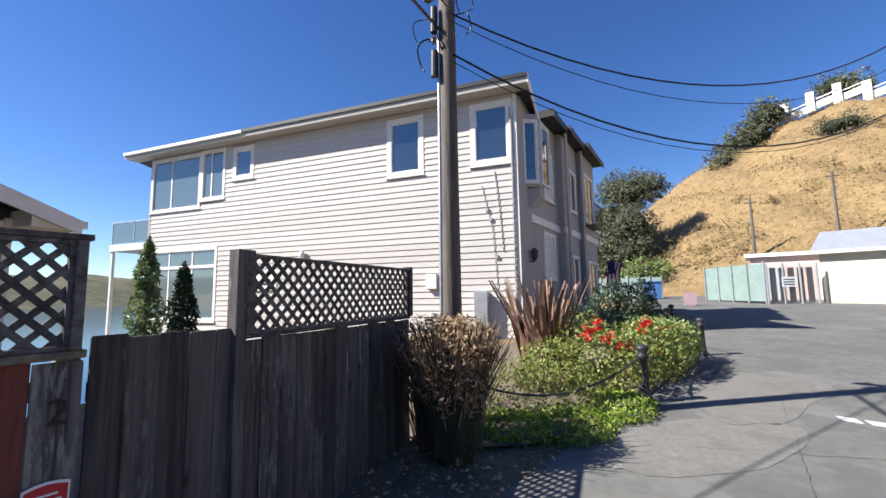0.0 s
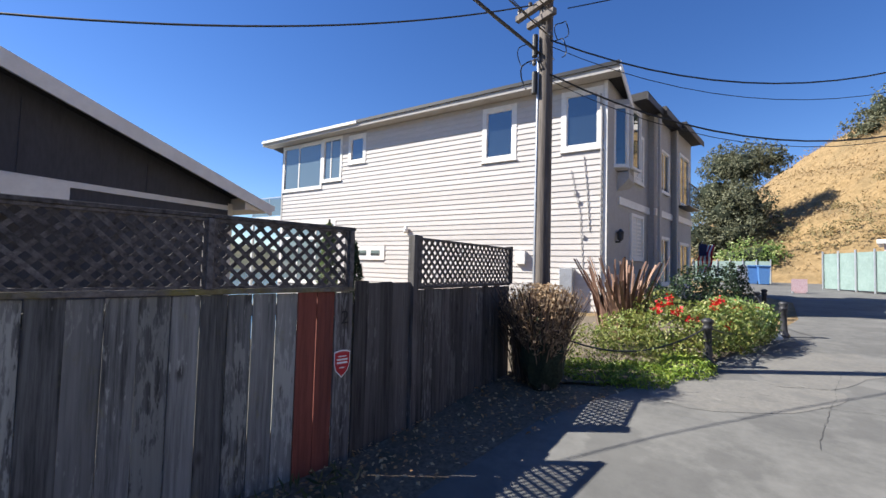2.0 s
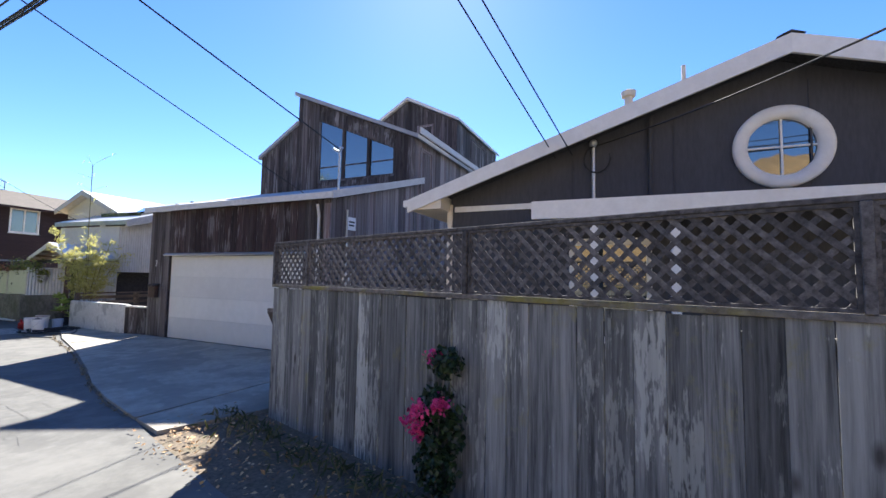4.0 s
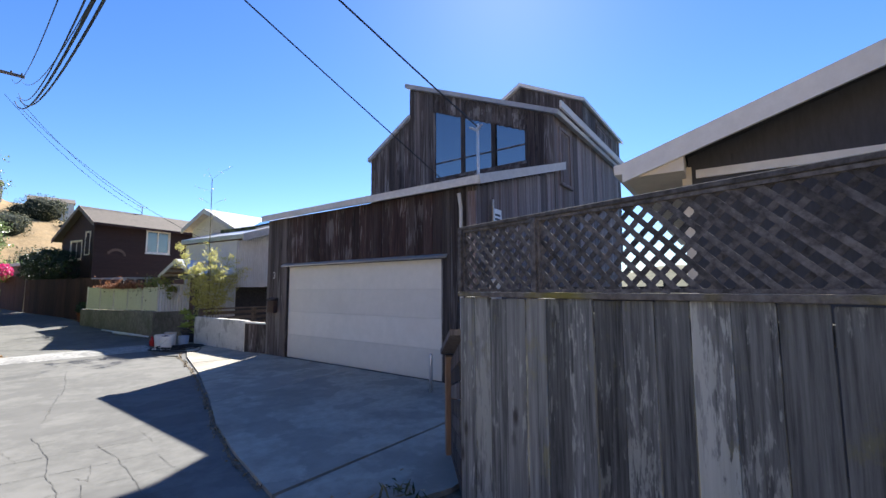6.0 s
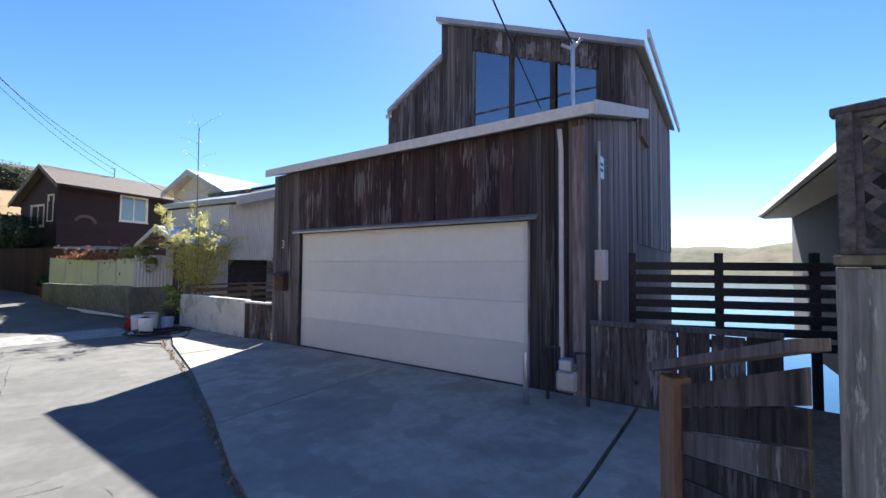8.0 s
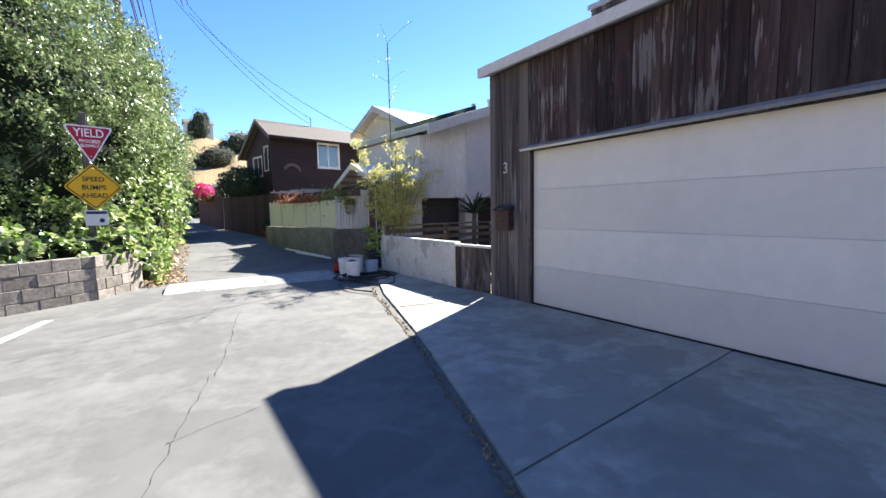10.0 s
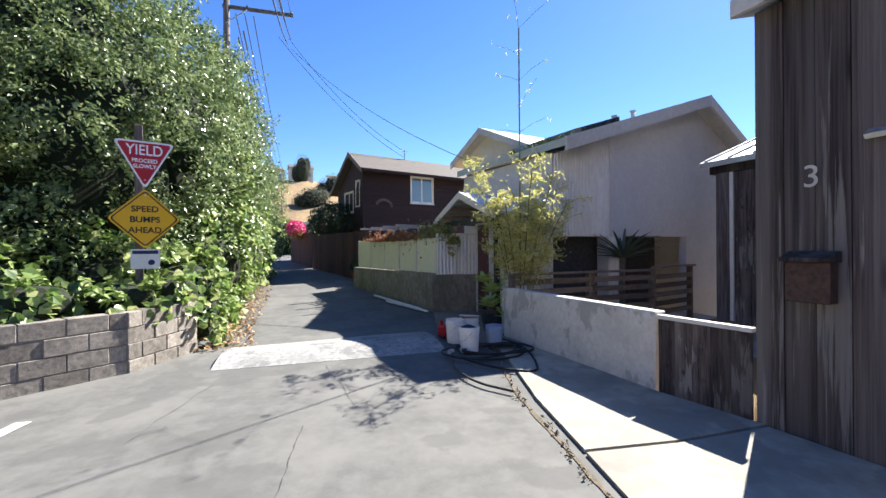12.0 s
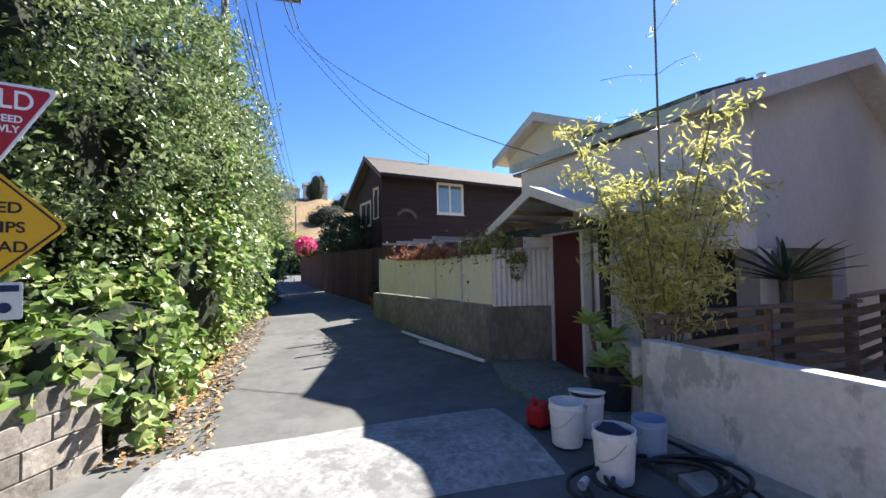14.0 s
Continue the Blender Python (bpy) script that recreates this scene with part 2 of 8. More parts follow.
DARK_METAL = surf("dark_painted_metal", (0.02, 0.02, 0.022), (0.04, 0.04, 0.043), None, 0.5, 0.5, (1, 1, 1), 0.5, 0.1)
BLACK_RUBBER = surf("black_rubber", (0.012, 0.012, 0.013), (0.025, 0.025, 0.026), None, 0.5, 0.2, (1, 1, 1), 0.55, 0.1)
GALV = surf("galvanised_steel", (0.45, 0.46, 0.47), (0.58, 0.59, 0.6), (0.35, 0.35, 0.35), 0.4, 0.3, (1, 1, 1), 0.45, 0.1, metal=0.8)
POLE_WOOD = surf("weathered_pole_wood", (0.09, 0.075, 0.065), (0.2, 0.17, 0.148), (0.05, 0.042, 0.038), 0.6, 0.6, (3, 3, 0.15), 0.9, 0.5, rise=0.008)
POST_WOOD = surf("fresh_post_wood", (0.2, 0.12, 0.07), (0.3, 0.19, 0.12), None, 0.5, 0.8, (3, 3, 0.3), 0.85, 0.3)
DECK_WOOD = surf("grey_brown_slat_wood", (0.11, 0.085, 0.07), (0.22, 0.175, 0.145), None, 0.5, 0.8, (0.3, 3, 3), 0.85, 0.3, vary=0.3)
RED_DOOR = surf("dark_red_door_paint", (0.06, 0.006, 0.008), (0.085, 0.008, 0.01), None, 0.5, 0.8, (1, 1, 1), 0.45, 0.1)
SIGN_RED = surf("red_sign_sheeting", (0.42, 0.01, 0.022), (0.46, 0.014, 0.028), None, 0.5, 0.5, (1, 1, 1), 0.4, 0.0)
SIGN_YELLOW = surf("yellow_sign_sheeting", (0.75, 0.42, 0.01), (0.8, 0.46, 0.015), None, 0.5, 0.5, (1, 1, 1), 0.4, 0.0)
SIGN_WHITE = surf("white_sign_sheeting", (0.75, 0.75, 0.75), (0.8, 0.8, 0.8), None, 0.5, 0.5, (1, 1, 1), 0.4, 0.0)
INK = surf("black_sign_ink", (0.012, 0.012, 0.012), (0.018, 0.018, 0.018), None, 0.5, 0.5, (1, 1, 1), 0.6, 0.0)
BUCKET_WHITE = surf("white_plastic", (0.68, 0.68, 0.68), (0.76, 0.76, 0.75), (0.5, 0.48, 0.45), 0.4, 0.3, (1, 1, 1), 0.4, 0.03)
BUCKET_BLUE = surf("pale_blue_plastic", (0.25, 0.34, 0.5), (0.3, 0.4, 0.56), (0.2, 0.25, 0.33), 0.4, 0.3, (1, 1, 1), 0.4, 0.03)
RED_PLASTIC = surf("red_plastic", (0.35, 0.01, 0.015), (0.42, 0.015, 0.02), None, 0.5, 0.5, (1, 1, 1), 0.4, 0.0)
GOLD_GRASS = surf("dry_golden_grass", (0.18, 0.118, 0.05), (0.3, 0.205, 0.098), (0.15, 0.11, 0.055), 0.6, 6.0, (1, 1, 1), 0.95, 0.6, vary=0.0, rise=0.3)
WATER = glazing("bay_water", (0.02, 0.06, 0.1), 1.33, 0.12)
GLASS = glazing("dark_window_glass", (0.02, 0.03, 0.04), 2.6)
GLASS_SKY = glazing("pale_window_glass", (0.12, 0.16, 0.17), 2.2, 0.03)
GLASS_REFLECT = glazing("reflecting_window_glass", (0.03, 0.035, 0.04), 3.2, 0.015)
CURTAIN = surf("white_curtain", (0.6, 0.6, 0.58), (0.7, 0.7, 0.68), None, 0.5, 0.3, (4, 4, 0.2), 0.9, 0.1)
IVY = leafy("ivy_leaves", (0.06, 0.11, 0.025), (0.22, 0.33, 0.085), (0.52, 0.55, 0.24), 0.38, 0.4)
TREE_LEAF = leafy("evergreen_tree_leaves", (0.055, 0.09, 0.028), (0.17, 0.235, 0.085), (0.36, 0.41, 0.2), 0.3, 0.36)
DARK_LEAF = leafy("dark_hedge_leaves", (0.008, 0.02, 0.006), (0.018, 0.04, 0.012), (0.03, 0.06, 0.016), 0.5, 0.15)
LIME_LEAF = leafy("lime_groundcover_leaves", (0.1, 0.17, 0.02), (0.2, 0.3, 0.035), (0.36, 0.42, 0.07), 0.5, 0.35)
ROSE_LEAF = leafy("rose_bush_leaves", (0.1, 0.14, 0.025), (0.2, 0.24, 0.05), (0.33, 0.3, 0.1), 0.5, 0.3)
BAMBOO_LEAF = leafy("yellow_bamboo_leaves", (0.4, 0.4, 0.1), (0.56, 0.54, 0.18), (0.7, 0.64, 0.3), 0.5, 0.45)
DRY_LEAF = leafy("dry_fallen_leaves", (0.2, 0.1, 0.04), (0.4, 0.24, 0.11), (0.55, 0.4, 0.22), 0.8, 0.1)
DRY_TWIG = leafy("dry_brown_twigs", (0.035, 0.022, 0.015), (0.1, 0.062, 0.04), (0.24, 0.16, 0.105), 0.85, 0.0)
TAN_TWIG = leafy("tan_dead_leaves", (0.2, 0.13, 0.07), (0.38, 0.26, 0.15), (0.55, 0.42, 0.27), 0.85, 0.15)
PINK_PETAL = leafy("pink_petals", (0.55, 0.02, 0.14), (0.7, 0.04, 0.22), (0.8, 0.1, 0.3), 0.5, 0.3)
RED_PETAL = leafy("red_petals", (0.5, 0.01, 0.012), (0.65, 0.02, 0.02), (0.75, 0.06, 0.04), 0.5, 0.3)
SCRUB = leafy("olive_scrub", (0.05, 0.056, 0.03), (0.115, 0.12, 0.065), (0.21, 0.21, 0.125), 0.7, 0.2)
# Near-black colour that stands in for the shade between leaves.
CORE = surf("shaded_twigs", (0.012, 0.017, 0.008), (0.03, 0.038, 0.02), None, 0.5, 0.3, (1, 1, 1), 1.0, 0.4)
BARK = surf("grey_bark", (0.1, 0.085, 0.07), (0.2, 0.175, 0.15), None, 0.5, 0.4, (2, 2, 0.5), 0.95, 0.6)

# ---- tools for building ----


def box(bm, x0, y0, z0, x1, y1, z1, bevel=0.0):
    """A box from corner to corner, added to bm."""
    vs = [bm.verts.new((x, y, z)) for z in (z0, z1) for y in (y0, y1) for x in (x0, x1)]
    fs = [bm.faces.new([vs[i] for i in f]) for f in ((0, 2, 3, 1), (4, 5, 7, 6), (0, 1, 5, 4), (2, 6, 7, 3), (0, 4, 6, 2), (1, 3, 7, 5))]
    if bevel:
        bmesh.ops.bevel(bm, geom=list({e for f in fs for e in f.edges}), offset=bevel, segments=1, affect="EDGES")
    return bm


def prism(bm, outline, a, b, axis="x"):
    """A flat outline pushed from a to b along an axis; the outline's pairs are the other two coordinates in order."""
    def at(u, v, w):
        return {"x": (w, u, v), "y": (u, w, v), "z": (u, v, w)}[axis]
    lo = [bm.verts.new(at(u, v, a)) for u, v in outline]
    hi = [bm.verts.new(at(u, v, b)) for u, v in outline]
    k = len(outline)
    for i in range(k):
        bm.faces.new((lo[i], lo[(i + 1) % k], hi[(i + 1) % k], hi[i]))
    bm.faces.new(lo[::-1])
    bm.faces.new(hi)
    bmesh.ops.recalc_face_normals(bm, faces=bm.faces)
    return bm


def rod(bm, a, b, r, r2=None, sides=10):
    """A round bar from a to b, tapering from r to r2."""
    a, b = Vector(a), Vector(b)
    q = (b - a).to_track_quat("Z", "Y").to_matrix().to_4x4()
    bmesh.ops.create_cone(bm, cap_ends=True, segments=sides, radius1=r, radius2=r if r2 is None else r2, depth=(b - a).length, matrix=Matrix.Translation((a + b) / 2) @ q)
    return bm


def tube(bm, points, r, sides=6):
    """A round bar that bends through points."""
    pts = [Vector(p) for p in points]
    rings = []
    for i, p in enumerate(pts):
        d = (pts[min(i + 1, len(pts) - 1)] - pts[max(i - 1, 0)]).normalized()
        q = d.to_track_quat("Z", "Y")
        rings.append([bm.verts.new(p + q @ Vector((r * math.cos(a), r * math.sin(a), 0))) for a in (2 * math.pi * k / sides for k in range(sides))])
    for u, v in zip(rings, rings[1:]):
        for k in range(sides):
            bm.faces.new((u[k], u[(k + 1) % sides], v[(k + 1) % sides], v[k]))
    bm.faces.new(rings[0][::-1])
    bm.faces.new(rings[-1])
    return bm


def turned(bm, profile, centre=(0, 0, 0), sides=20):
    """A shape of revolution from (radius, height) pairs."""
    rings = [[bm.verts.new((centre[0] + r * math.cos(a), centre[1] + r * math.sin(a), centre[2] + z)) for a in (2 * math.pi * k / sides for k in range(sides))] for r, z in profile]
    for u, v in zip(rings, rings[1:]):
        for k in range(sides):
            bm.faces.new((u[k], u[(k + 1) % sides], v[(k + 1) % sides], v[k]))
    bm.faces.new(rings[0][::-1])
    bm.faces.new(rings[-1])
    return bm


def part(name, bm, material, parent=None, label="", smooth=False):
    """Links a bmesh as one mesh object under a thing or under a part."""
    data = bpy.data.meshes.new(name)
    bm.to_mesh(data)
    bm.free()
    data.materials.append(material)
    if smooth:
        data.polygons.foreach_set("use_smooth", [True] * len(data.polygons))
    ob = new(name, data)
    ob.parent = parent
    return tagged(ob, label)


def again(ob, m, parent=None):
    """Another piece on the same mesh, at the pose m."""
    o = bpy.data.objects.new(ob.name.split(".")[0], ob.data)
    scene.collection.objects.link(o)
    o.parent = parent or ob.parent
    o.matrix_basis = m
    return o


def thing(name, m, label, category, group="", kind=""):
    """An empty at the base of a thing, to which its parts belong."""
    ob = new(name)
    ob.empty_display_size = 0.2
    ob.matrix_basis = m
    return tagged(ob, label, category, group, kind)


def cluster(name, centres, size, material, parent=None, seed=0, aim=None, shape=(0.5, 0.28), tilt=1.0, broad=False):
    """Many small leaves at the centres, as one mesh. aim: outward ways that the leaves roughly face."""
    rng = np.random.default_rng(seed)
    k = len(centres)
    nrm = rng.normal(size=(k, 3))
    if aim is not None:
        nrm = nrm * tilt + aim
    nrm /= np.linalg.norm(nrm, axis=1, keepdims=True)
    up = rng.normal(size=(k, 3)) + np.array((0, 0, -0.6))
    u = up - nrm * (up * nrm).sum(1, keepdims=True)
    u /= np.linalg.norm(u, axis=1, keepdims=True)
    v = np.cross(nrm, u)
    s = (size * rng.uniform(0.6, 1.35, k))[:, None]
    c = np.asarray(centres)
    if broad:
        f = nrm * s * 0.09
        verts = np.stack((c - u * s * shape[0], c - u * s * shape[0] * 0.35 - v * s * shape[1] + f, c + u * s * shape[0] * 0.3 - v * s * shape[1] * 0.75 + f, c + u * s * shape[0] * 1.05, c + u * s * shape[0] * 0.3 + v * s * shape[1] * 0.75 + f, c - u * s * shape[0] * 0.35 + v * s * shape[1] + f), 1).reshape(-1, 3)
        base = np.arange(k)[:, None] * 6
        faces = np.concatenate([base + np.array(q) for q in ((0, 1, 2), (0, 2, 3), (0, 3, 4), (0, 4, 5))], 0)
        data = bpy.data.meshes.new(name)
        data.from_pydata(verts.tolist(), [], faces.tolist())
        data.materials.append(material)
        ob = new(name, data)
        ob.parent = parent
        return ob
    verts = np.stack((c - u * s * shape[0], c - v * s * shape[1] + nrm * s * 0.1, c + u * s * shape[0], c + v * s * shape[1] + nrm * s * 0.1), 1).reshape(-1, 3)
    base = np.arange(k)[:, None] * 4
    faces = np.concatenate((base + np.array((0, 1, 2)), base + np.array((0, 2, 3))), 0)
    data = bpy.data.meshes.new(name)
    data.from_pydata(verts.tolist(), [], faces.tolist())
    data.materials.append(material)
    ob = new(name, data)
    ob.parent = parent
    return ob


def shell(lobes, count, seed=0, depth=0.35):
    """Points in the outer layer of a heap of lobes (centre, radii), with the outward ways."""
    rng = np.random.default_rng(seed)
    area = np.array([r[0] * r[1] + r[1] * r[2] + r[0] * r[2] for c, r in lobes])
    pick = rng.choice(len(lobes), size=count * 2, p=area / area.sum())
    cs, rs = np.array([c for c, r in lobes], float), np.array([r for c, r in lobes], float)
    d = rng.normal(size=(count * 2, 3))
    d /= np.linalg.norm(d, axis=1, keepdims=True)
    wob = 1 + 0.10 * np.sin(d[:, :1] * 9 + pick[:, None]) * np.sin(d[:, 1:2] * 8 + 1.3 * pick[:, None]) + 0.07 * np.sin(d[:, 2:] * 17 + pick[:, None])
    p = cs[pick] + d * rs[pick] * wob * (1 - depth * rng.random((count * 2, 1)) ** 2)
    inside = np.zeros(len(p), bool)
    for i in range(len(lobes)):
        q = (((p - cs[i]) / rs[i]) ** 2).sum(1)
        inside |= (q < 0.6) & (pick != i)
    way = d / rs[pick]
    way /= np.linalg.norm(way, axis=1, keepdims=True)
    keep = ~inside
    return p[keep][:count], way[keep][:count]


def sprays(lobes, count, each, small, seed=0, droop=0.35):
    """Leaf places in many small sprays set round the outside of a heap of lobes, thinning between them; with the ways they face."""
    rng = np.random.default_rng(seed)
    at, way = shell(lobes, count, seed, 0.22)
    n = len(at)
    size = rng.uniform(*small, n)
    side = rng.normal(size=(n, 3))
    grow = way + 0.5 * side / np.linalg.norm(side, axis=1, keepdims=True) + np.array((0, 0, -droop))
    grow /= np.linalg.norm(grow, axis=1, keepdims=True)
    s = np.repeat(size, each)[:, None]
    along = rng.random((n * each, 1)) - 0.35
    off = np.repeat(grow, each, 0) * along * 1.5 * s + rng.normal(size=(n * each, 3)) * s * 0.27 * (1.1 - along)
    face = np.repeat(way, each, 0) * 0.8 + np.array((0, 0, 0.95)) + off * 0.4
    return np.repeat(at, each, 0) + off, face / np.linalg.norm(face, axis=1, keepdims=True)


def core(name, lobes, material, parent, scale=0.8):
    """The dark inside of a plant, an uneven heap under the leaves; its colour paints in the shade."""
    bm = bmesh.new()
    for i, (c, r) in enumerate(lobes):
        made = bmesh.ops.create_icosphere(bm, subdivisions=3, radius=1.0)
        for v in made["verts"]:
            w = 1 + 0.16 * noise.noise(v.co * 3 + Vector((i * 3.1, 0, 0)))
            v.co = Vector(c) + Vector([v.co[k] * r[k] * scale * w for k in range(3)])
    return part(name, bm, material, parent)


def wall_with_holes(bm, length, z0, z1, thick, holes, y=0.0):
    """A wall along local x from 0 to length, from y to y + thick, with rectangular holes (x0, z0, x1, z1)."""
    xs = sorted({0.0, length, *[h[0] for h in holes], *[h[2] for h in holes]})
    for a, b in zip(xs, xs[1:]):
        mid = (a + b) / 2
        cuts = sorted((h[1], h[3]) for h in holes if h[0] < mid < h[2])
        lo = z0
        for c, d in cuts + [(z1, z1)]:
            if c - lo > 0.002:
                box(bm, a, y, lo, b, y + thick, c)
            lo = d
    return bm

# ---- ground ----
GROUND_Y = (-400, -150, -60, -40, -28, -25, -22, -14, -8, -1, 1, 3.5, 10, 20, 32, 45, 400)
GROUND_Z = (16, 6, 1.25, 0.7, 0.2, 0.02, -0.13, -0.1, -0.12, -0.02, 0.02, 0.2, 0.48, 0.75, 1.0, 1.2, 1.2)


def ground_z(x, y):
    """The height of the ground."""
    z = np.interp(y, GROUND_Y, GROUND_Z)
    # the shore falls away behind the houses
    z = z - 4.5 * np.clip((-9 - x) / 10, 0, 1) ** 1.2
    # and lies under the bay further out
    return z - 4.0 * np.clip((-18 - x) / 8, 0, 1)


HILL_YAW = (-170, -120, -60, -22, -14.7, -7.9, -1.7, 2.3, 6.6, 11, 16)
HILL_UP = (0, 6, 16, 18.2, 18.0, 15.6, 11.7, 9.3, 5.6, 2.5, 0)


def hill_z(x, y):
    """The steep dry hill beyond the parking ground, and the hills at the alley's far end."""
    z = np.asarray(ground_z(x, y), float)
    far, turn = np.hypot(x + 0.8, y - 0.3), np.degrees(np.arctan2(-(x + 0.8), y - 0.3))
    crest = 92 * np.tan(np.radians(np.interp(turn, HILL_YAW, HILL_UP)))
    z = z + crest * np.clip((far - 47) / 45, 0, 1) ** 0.85
    b = np.clip((-85 - y) / 90, 0, 1)
    return z + 21 * b * (0.7 + 0.3 * np.sin(x * 0.05 + 1.0)) * np.clip((x + 60) / 40, 0, 1)


def sheet(name, xs, ys, height, material, lift=0.0):
    gx, gy = np.meshgrid(xs, ys)
    gz = height(gx, gy) + lift
    k = len(xs)
    verts = np.stack((gx, gy, gz), -1).reshape(-1, 3)
    i = (np.arange(len(ys) - 1)[:, None] * k + np.arange(k - 1)).reshape(-1, 1)
    faces = i + np.array((0, 1, k + 1, k))
    data = bpy.data.meshes.new(name)
    data.from_pydata(verts.tolist(), [], faces.tolist())
    data.materials.append(material)
    data.polygons.foreach_set("use_smooth", [True] * len(data.polygons))
    return new(name, data)


def spread(near, step, far, grow=1.12):
    v, s = [near[0]], step
    while v[-1] < near[1]:
        v.append(v[-1] + step)
    a = v[-1]
    while a < far:
        s *= grow
        a += s
        v.append(a)
    s, a = step, near[0]
    while a > -far:
        s *= grow
        a -= s
        v.insert(0, a)
    return np.array(v)


def rough_hill(x, y):
    z = hill_z(x, y)
    far = np.clip((z - 2) / 4, 0, 1)
    return z + far * (0.7 * np.sin(x * 0.31 + 0.1 * y) * np.sin(y * 0.27) + 0.35 * np.sin(x * 0.83 + y * 0.4) + 0.25 * np.sin(1.7 * y - 0.9 * x))


ground = tagged(sheet("ground", spread((-24, 24), 0.8, 900), spread((-44, 60), 0.8, 900), rough_hill, GOLD_GRASS, -0.03), "dry earth and golden grass rising to hills", "ground", kind="structure")
water = bmesh.new()
box(water, -900, -600, -6.0, -18, 900, -3.6)
tagged(part("water", water, WATER), "calm blue bay behind the houses", "water", kind="structure")
FAR_HILL = surf("far_olive_hillside", (0.05, 0.055, 0.03), (0.11, 0.105, 0.06), (0.2, 0.16, 0.09), 0.6, 60.0, (1, 1, 1), 0.95, 0.0, vary=0.0)


def shore_z(x, y):
    """The low ridge across the bay."""
    up = np.clip((-340 - x) / 70, 0, 1) * np.clip((-340 - x) / -160 + 2.2, 0.3, 1)
    return -4.2 + up * (24 + 5 * np.sin(y * 0.013 + 1) + 3 * np.sin(y * 0.041) + 1.2 * np.sin(y * 0.13 + x * 0.05))


tagged(sheet("far_shore", np.arange(-520, -335, 14.0), np.arange(-580, 860, 12.0), shore_z, FAR_HILL), "low olive-brown ridge across the bay", "hills", kind="structure")


def strip(name, left, right, ys, material, lift, label, step=0.35, kind="structure", category="road"):
    """A paved band between two edges given at the ys, laid on the ground."""
    y = np.arange(ys[0], ys[-1] + step / 2, step)
    a, b = np.interp(y, ys, left), np.interp(y, ys, right)
    t = np.linspace(0, 1, 13)
    gx = a[:, None] + (b - a)[:, None] * t
    gy = np.repeat(y[:, None], 13, 1)
    gz = ground_z(gx, gy) + lift
    verts = np.stack((gx, gy, gz), -1).reshape(-1, 3)
    i = (np.arange(len(y) - 1)[:, None] * 13 + np.arange(12)).reshape(-1, 1)
    data = bpy.data.meshes.new(name)
    data.from_pydata(verts.tolist(), [], (i + np.array((0, 1, 14, 13))).tolist())
    data.materials.append(material)
    return tagged(new(name, data), label, category, kind=kind)


ROAD_Y = (-110, -60, -40, -28, -22, -17, -14, -11, -8, -2, 3, 6, 10, 14, 20, 34, 46)
strip("road", (4, 0, -2.2, -4.1, -5.6, -5.3, -4.6, -4.0, -3.4, -2.6, -2.2, -1.3, -0.3, 0.4, 0.5, -4, -3),
      (9, 4.5, 1.6, -0.6, -1.4, 1.4, 4, 6, 8, 11, 14, 18, 24, 28, 32, 34, 34), ROAD_Y, ASPHALT, 0.0, "worn grey asphalt lane with fine cracks")
strip("verge", (-9, -9, -8.6, -8.2), (-3.2, -2.5, -2.0, -1.1), (-8.4, -2, 3, 6), DIRT, -0.012, "bare dirt strip with dry litter along the fence", category="ground")

# ---- board fence with lattice ----


def lattice(parent, length, x0, z0, z1, layer=0.008, slat=0.031, pitch=0.105):
    """A framed diagonal lattice along local x, in the plane y = 0, from x0 to x0 + length."""
    panel = part("lattice_frame", box(box(box(box(bmesh.new(), x0, -0.02, z1 - 0.02, x0 + length, 0.02, z1), x0, -0.02, z0, x0 + length, 0.02, z0 + 0.02), x0, -0.02, z0 + 0.02, x0 + 0.02, 0.02, z1 - 0.02), x0 + length - 0.02, -0.02, z0 + 0.02, x0 + length, 0.02, z1 - 0.02), LATTICE_WOOD, parent)
    a0, a1, b0, b1 = x0 + 0.01, x0 + length - 0.01, z0 + 0.01, z1 - 0.01
    h = b1 - b0
    meshes = {}
    for lean in (1, -1):
        s = a0 - h + 0.04
        while s < a1:
            lo, hi = max(s, a0), min(s + h, a1)
            if hi - lo > 0.03:
                u0, u1 = lo - s, hi - s
                if lean < 0:
                    u0, u1 = h - u0, h - u1
                mid = Vector(((lo + hi) / 2, layer * lean * 0.55, b0 + (u0 + u1) / 2))
                long = round((hi - lo) * math.sqrt(2), 2)
                m = Matrix.Translation(mid) @ Matrix.Rotation(radians(-45 * lean), 4, "Y")
                if long in meshes:
                    again(meshes[long], m, panel)
                else:
                    meshes[long] = part("slat", box(bmesh.new(), -long / 2, -layer / 2, -slat / 2, long / 2, layer / 2, slat / 2), LATTICE_WOOD, panel)
                    meshes[long].matrix_basis = m
            s += pitch
    return panel


def between(a, b):
    """The pose of a run from a to b on plan, its local x along it, and its length. Local +y is to the left of the way."""
    d = Vector(b) - Vector(a)
    return pose(a[0], a[1], 0, 0, 0, math.degrees(math.atan2(d.y, d.x))), d.length


